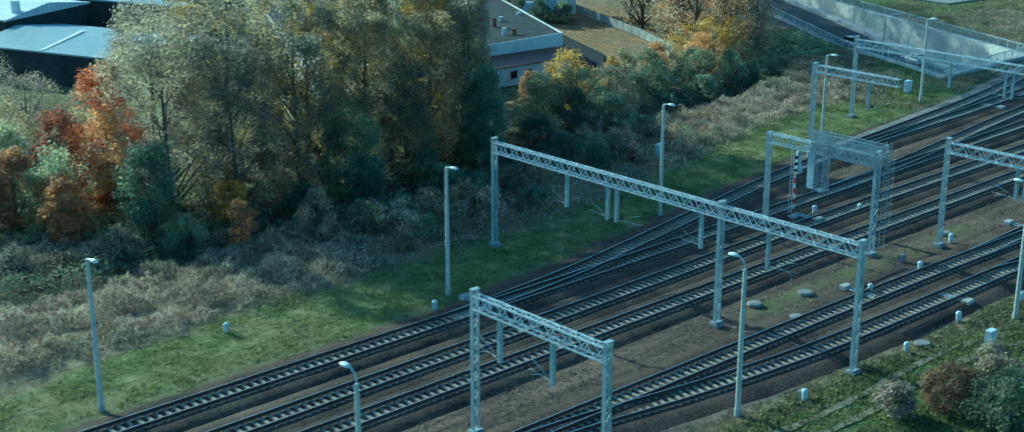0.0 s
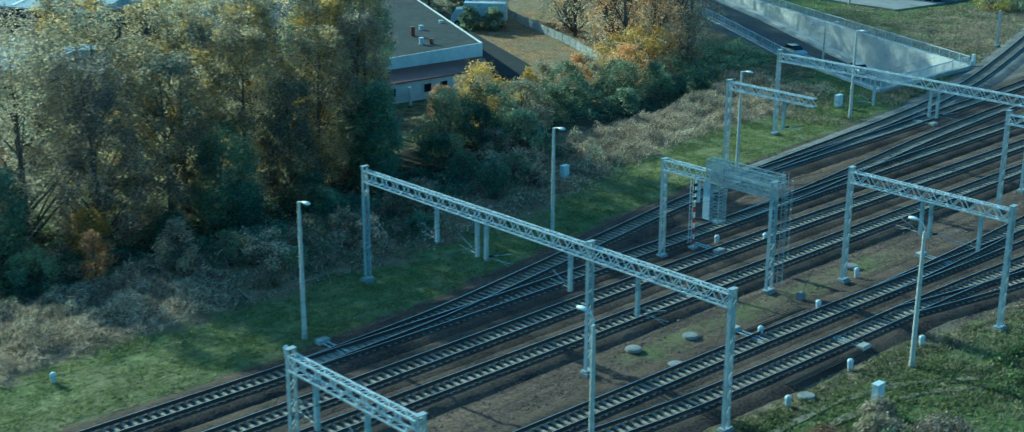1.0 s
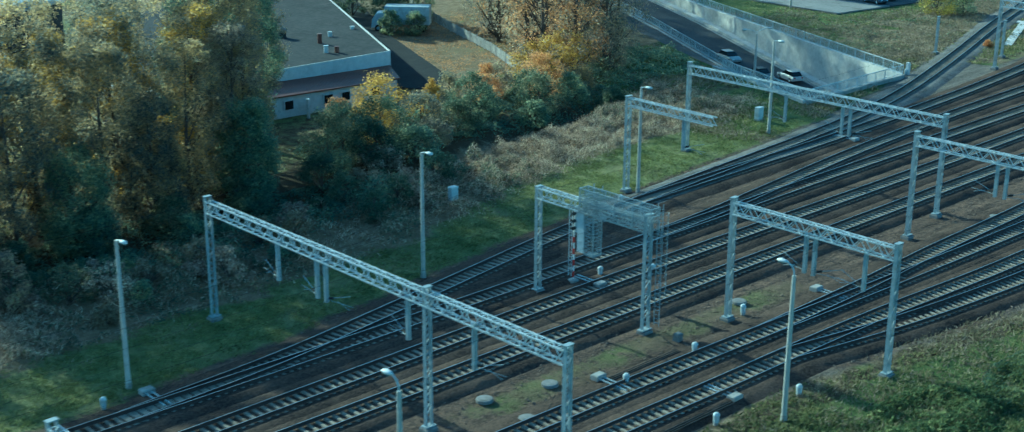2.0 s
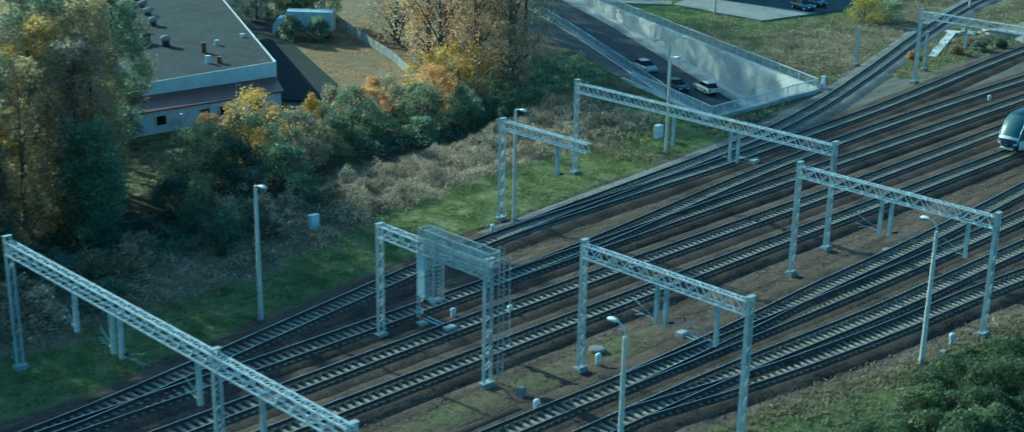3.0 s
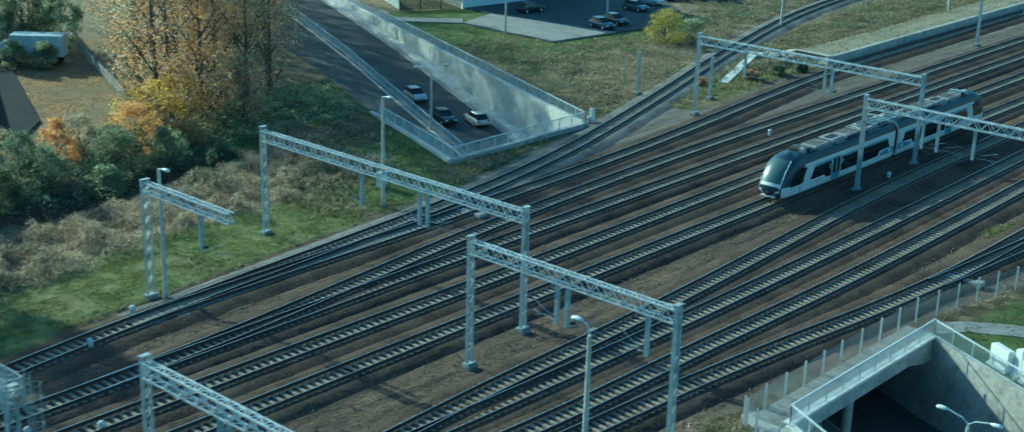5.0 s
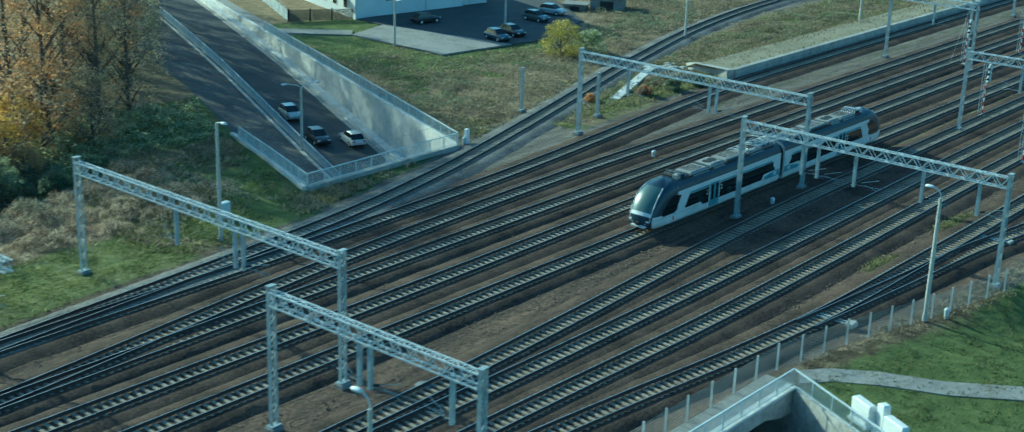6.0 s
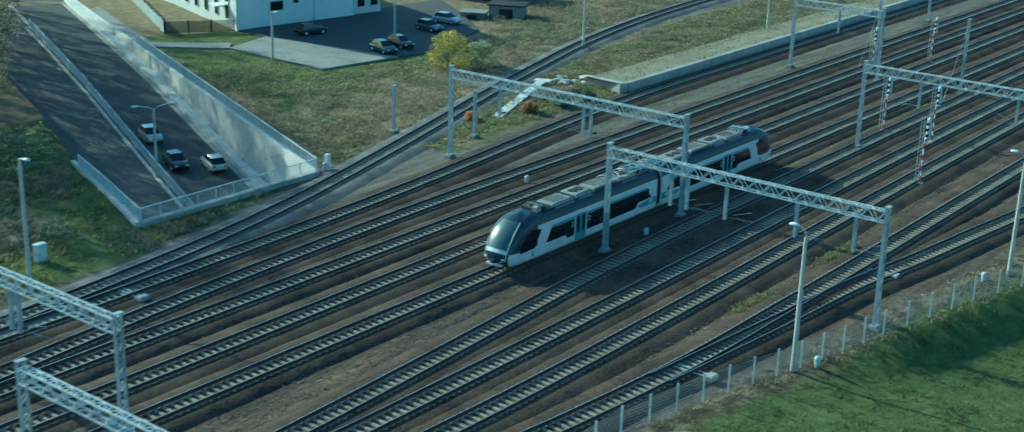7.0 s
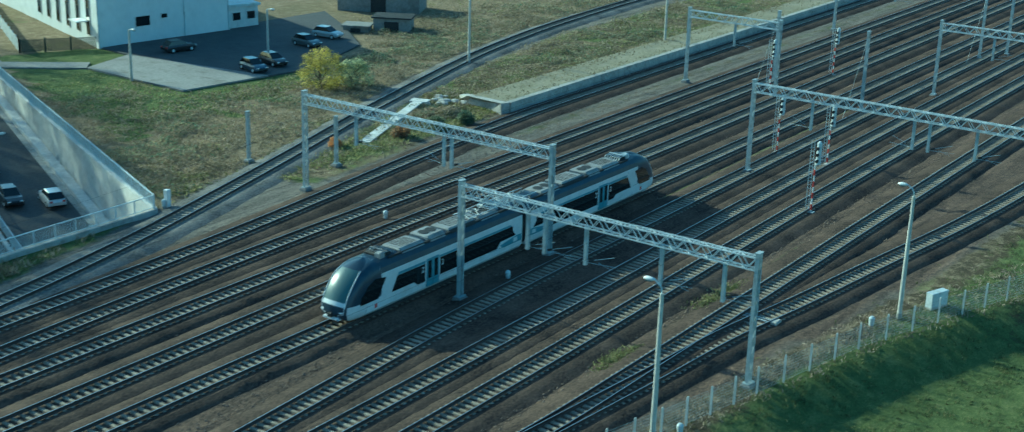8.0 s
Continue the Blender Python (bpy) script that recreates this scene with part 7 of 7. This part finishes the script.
part("annex_roof", Geo().prism([hp(18.9, 0.2, 3.2), hp(24.3, 0.2, 3.0), hp(24.3, 12, 3.0), hp(18.9, 12, 3.2)], (0, 0, 0.3)), CABINET, hall)
for a, z, sw, sh in ((6.2, 2.2, 2.0, 1.2), (9.3, 2.9, 0.8, 0.5), (20.5, 1.2, 1.2, 1.0), (22.8, 1.2, 1.2, 1.0)):
    p = hp(a, -0.02 if a < 19 else 0.47, 0)
    wdw = part("window", Geo().box(p[0], p[1], z, 0.14, sw + 0.2, sh + 0.2, yaw=-0.17), RENDER_WHITE, hall, "framed window")
    part("pane", Geo().box(p[0] + 0.03, p[1], z + 0.1, 0.14, sw, sh, yaw=-0.17), GLASS, wdw)
for b in (3.0, 6.5, 10.0, 13.5, 17.0, 20.5):
    p = hp(-0.02, b, 0)
    wdw = part("window", Geo().box(p[0], p[1], 1.2, 1.3, 0.14, 4.8, yaw=-0.3), RENDER_WHITE, hall, "tall narrow window")
    part("pane", Geo().box(p[0] - 0.01, p[1] - 0.03, 1.35, 1.05, 0.14, 4.5, yaw=-0.3), GLASS, wdw)
for a in (0.0, 12.3, 19.0):
    p = hp(a, -0.06, 0)
    part("downpipe", Geo().tube([(p[0], p[1], 0), (p[0], p[1], 11.2)], 0.09, 8), CABINET, hall)
p = hp(-1.0, 4.2, 0)
part("canopy", Geo().box(p[0], p[1], 3.0, 2.4, 1.6, 0.15, yaw=-0.3), WHITE, hall)

LOT = [(-126.3, 204.3), (-109.8, 204.2), (-108.1, 215.7), (-128.4, 212.2)]
g = Geo()
g.prism([(x, y, -0.02) for x, y in LOT], (0, 0, -0.2))
solid("car_park", g, PAVING, "light grey paved car park", "car park", kind="structure")
g = Geo()
g.prism([(x, y, -0.04) for x, y in ((-133.8, 212.6), (-128.4, 212.2), (-108.1, 215.7), (-107.0, 222.0), (-112.0, 236.0), (-122.0, 244.0), (-131.0, 250.0))], (0, 0, -0.2))
solid("car_park_drive", g, ASPHALT, "grey asphalt drive beside the cream hall", "car park", kind="structure")
g = Geo()
g.prism([(x, y, -0.05) for x, y in ((-126.3, 204.3), (-128.4, 206.5), (-136.0, 199.8), (-160.0, 209.5), (-159.0, 207.0), (-134.5, 197.2))], (0, 0, -0.2))
solid("footway", g, PAVING, "light grey footway beside the road", "footway", kind="structure")

hall_fence = thing("metal_fence", -139.2, 204.6, -0.25, "dark green metal fence panels in front of the cream hall", "fence")
o_ = Vector((-139.2, 204.6))
for a, b, m in ((Vector((-139.2, 204.6)), Vector((-134.1, 212.1)), DARK_FENCE), (Vector((-139.2, 204.6)), Vector((-172.0, 222.0)), CABINET)):
    n = round((b - a).length / 2.6)
    for k in range(n):
        p, q = a.lerp(b, k / n) - o_, a.lerp(b, (k + 1) / n) - o_
        part("post", Geo().box(p.x, p.y, 0, 0.16, 0.16, 1.8), m, hall_fence)
        bay = Geo()
        for j in range(16):
            c = p.lerp(q, (j + 0.5) / 16)
            bay.box(c.x, c.y, 0.1, 0.12, 0.03, 1.55, yaw=math.atan2((q - p).y, (q - p).x))
        part("fence_panel", bay, m, hall_fence)["kind"] = "stuff"

for sx_, sy_, w_, d_, h_, m, lab in ((-116.0, 247.5, 5.0, 3.2, 1.7, ROOF_FELT, "low shed with a dark roof"), (-119.0, 243.5, 3.4, 2.6, 0.7, PAVING, "low concrete hatch with a pale flat top"), (-127.0, 258.0, 12.0, 6.0, 3.0, ROOF_FELT, "long low garage with a flat roof")):
    shed = thing("shed", sx_, sy_, -0.25, lab, "shed", "sheds behind the car park", yaw=0.5)
    part("wall", Geo().box(0, 0, 0, w_, d_, h_), PAVING, shed)
    part("roof", Geo().box(0, 0, h_, w_ + 0.5, d_ + 0.5, 0.2), m, shed)
    part("door", Geo().box(0, -d_ / 2 - 0.03, 0, min(2.2, w_ * 0.4), 0.08, h_ * 0.75), STEEL_DARK, shed)

PLATFORM_TOP = worn("overgrown platform surface", (0.17, 0.155, 0.09), (0.36, 0.32, 0.225), 3.0, 0.3, 0.95, dirt=(0.30, 0.275, 0.22))
# platform with its retaining edge, and the pale slab steps
g = Geo()
ring = lambda y, k: [(-77.3, y, -0.3), (-77.3, y, 0.95 * k), (-77.9, y, 0.97 * k), (-82.3, y, 0.95 * k), (-83.6, y, -0.2)]
g.loft([ring(221.0, 1.0), ring(240.0, 1.0), ring(300.0, 1.0), ring(420.0, 1.0)], mat=lambda k, i: 1 if i in (2, 3) else 0)
solid("platform", g, [CONCRETE, PLATFORM_TOP], "disused concrete platform overgrown with grass", "platform", kind="structure")
scatter("platform_grass", 9000, (-83.0, -77.7, 221, 330), lambda x, y: (0.9 if x > -78.6 or x < -80.6 else 0.25) + 0.5 * noise.noise((x, y * 0.3, 1)), 0.3, MEADOW, 33, "thin grass on the platform edge", "grass", 0.6, 0.3, 4.2)
g = Geo()
g.prism([(-77.4, 220.9, -0.3), (-85.0, 223.5, -0.3), (-85.0, 223.5, 0.2), (-82.3, 221.4, 0.9), (-77.4, 220.9, 0.95)], (-0.4, -1.0, 0))
solid("platform_end", g, CONCRETE, "crumbling concrete end wall of the platform", "platform", kind="structure")
steps = thing("slab_steps", -81.4, 202.4, -0.2, "pale concrete slab steps across the slope beside the curved track", "steps")
for k in range(13):
    part("slab", Geo().box(-0.48 * k, 1.28 * k, 0.02 * k, 1.1 + (0.9 if k > 11 else 0), 1.34, 0.14, yaw=0.36 + 0.02 * math.sin(k * 2.1), chamfer=0.02), PALE_CONCRETE, steps)
g = Geo()
for k in range(14):
    random.seed(k)
    g.blob((-85.5 + random.uniform(-2.5, 3), 221 + random.uniform(-4, 1), -0.1), random.uniform(0.25, 0.55), 6, 4, squash=(1.3, 1.0, 0.6))
ob = solid("rubble", g, CONCRETE, "broken concrete lumps at the platform's end", "rubble", kind="stuff")
post = thing("marker_post", -80.6, 176.3, -0.25, "thick white marker post at the bridge corner", "post")
part("post", Geo().box(0, 0, 0, 0.4, 0.4, 1.5, chamfer=0.04), WHITE, post)

# near side: footpath, concrete blocks, wheel ruts
NEAR_PATH = [(-28.9, 150.6), (-27.6, 152.2), (-24.9, 153.9), (-21.2, 155.7), (-17.2, 158.4), (-10.0, 163.5), (4.0, 174.0)]
left = [(x - 0.5, y + 0.9, ground_z(x, y) + 0.07) for x, y in NEAR_PATH]
right = [(x + 0.5, y - 0.9, ground_z(x, y) + 0.07) for x, y in NEAR_PATH]
strip("footpath", left, right, PAVING, "light grey footpath across the grass", "path", 0.3)
for k, (bx, by, bh) in enumerate(((-22.9, 147.5, 1.5), (-21.5, 147.2, 1.85), (-20.2, 146.2, 1.55))):
    blk = thing("concrete_block", bx, by, -0.25, "white-painted concrete block standing on the grass", "concrete block", "concrete blocks", yaw=-0.5)
    part("block", Geo().box(0, 0, 0, 1.75 if k != 1 else 0.6, 0.55, bh, chamfer=0.06), WHITE, blk)
    part("lip", Geo().box(0, 0, -0.02, 1.85 if k != 1 else 0.7, 0.9, 0.2), CABINET, blk)
RUT = worn("worn earth of a wheel rut", (0.15, 0.135, 0.095), (0.30, 0.265, 0.19), 4.0, 0.6, 0.95, bump=0.5, depth=0.05, spec=0.1, dirt=(0.12, 0.12, 0.06))
for off in (0.0, 1.7):
    pts = [(-35.6 + off, 52.0), (-34.9 + off, 61.0), (-34.5 + off, 69.0), (-34.8 + off, 76.0), (-34.4 + off, 82.0), (-33.0 + off, 86.5), (-30.2 + off, 90.5)]
    fine = spline([(y, x) for x, y in pts], 0.6)
    wide = [0.24 + 0.2 * noise.noise((x * 0.7, y * 0.55, off)) for x, y in fine]
    strip("wheel_rut", [(x - max(0.12, w_) - 0.08 * noise.noise((y, 1, off)), y, ground_z(x, y) + 0.06) for (x, y), w_ in zip(fine, wide)],
          [(x + max(0.12, w_) + 0.08 * noise.noise((y, 2, off)), y, ground_z(x, y) + 0.06) for (x, y), w_ in zip(fine, wide)], RUT,
          "worn earth wheel rut in the grass", "path", 0.08)


# ---- cars ----
def car_paint(name, c):
    n = Nodes(name)
    n.bsdf.inputs["Coat Weight"].default_value = 0.6
    f = n.noise(n.position(), 3.0, 3.0)
    return n.finish(n.ramp(f, [(0.3, tuple(v * 0.85 for v in c)), (0.7, c)]), 0.32, 0.3, 0.5)


PAINTS = {"silver": car_paint("silver car paint", (0.42, 0.44, 0.45)), "black": car_paint("black car paint", (0.02, 0.022, 0.025)),
          "white": car_paint("white car paint", (0.70, 0.71, 0.70)), "dark blue": car_paint("dark blue car paint", (0.03, 0.06, 0.10)), "grey": car_paint("grey car paint", (0.10, 0.12, 0.13))}


def parked_car(x, y, z, yaw, tone, label, group):
    ob = thing("car", x, y, z, label, "car", group, yaw=yaw)
    prof = [(-2.1, 0.35, 0.62, 0.78), (-1.95, 0.28, 0.85, 0.84), (-1.0, 0.25, 0.92, 0.88), (0.6, 0.25, 0.92, 0.88), (1.5, 0.27, 0.86, 0.86), (2.0, 0.33, 0.70, 0.78), (2.12, 0.42, 0.58, 0.68)]
    g = Geo()
    g.loft([[(px, -w_, lo), (px, -w_ * 1.0, hi * 0.75), (px, -w_ * 0.9, hi), (px, w_ * 0.9, hi), (px, w_, hi * 0.75), (px, w_, lo)] for px, lo, hi, w_ in prof])
    body = part("body", g, PAINTS[tone], ob)
    g = Geo()
    g.loft([[(-1.85, -0.72, 0.88), (-1.85, 0.72, 0.88), (-1.35, 0.62, 1.38), (-1.35, -0.62, 1.38)], [(0.95, -0.74, 0.9), (0.95, 0.74, 0.9), (0.15, 0.62, 1.42), (0.15, -0.62, 1.42)]])
    part("glasshouse", g, GLASS, body, "dark car windows")
    part("roof", Geo().box(-0.6, 0, 1.37, 1.5, 1.22, 0.07, chamfer=0.03), PAINTS[tone], body)
    for wx in (-1.3, 1.3):
        for s in (-1, 1):
            wheel = part("wheel", Geo().tube([(wx, s * 0.68, 0.31), (wx, s * 0.89, 0.31)], 0.31, 14), TYRE, ob)
            part("rim", Geo().tube([(wx, s * 0.885, 0.31), (wx, s * 0.9, 0.31)], 0.19, 10), CABINET, wheel)
    for s in (-1, 1):
        part("headlight", Geo().box(2.03, s * 0.55, 0.56, 0.12, 0.32, 0.14, chamfer=0.02), WHITE, body)
        part("tail_light", Geo().box(-2.05, s * 0.58, 0.62, 0.1, 0.24, 0.16), RED, body)


road_yaw = math.atan2(FAR_D.y, FAR_D.x)
for s, w_, tone, flip in ((29.0, 6.9, "silver", 1), (20.7, 6.7, "black", 1), (19.2, 3.3, "white", 0)):
    parked_car(*far_at(s, w_), road_z(s) + 0.02, road_yaw + (math.pi if flip else 0), tone, f"{tone} car on the dipping road", "cars on the road")
for cx, cy, yaw, tone in ((-111.2, 216.4, -0.25, "dark blue"), (-111.8, 220.2, -0.2, "black"), (-125.6, 217.8, 1.4, "black"), (-116.3, 230.8, -0.1, "grey"), (-118.0, 236.5, 0.1, "silver")):
    parked_car(cx, cy, -0.03, yaw, tone, f"{tone} car parked on the asphalt drive", "parked cars")


# ---- the tracks with their sleepers, last ----
for number, key in enumerate(TRACKS):
    build_track(key, number)
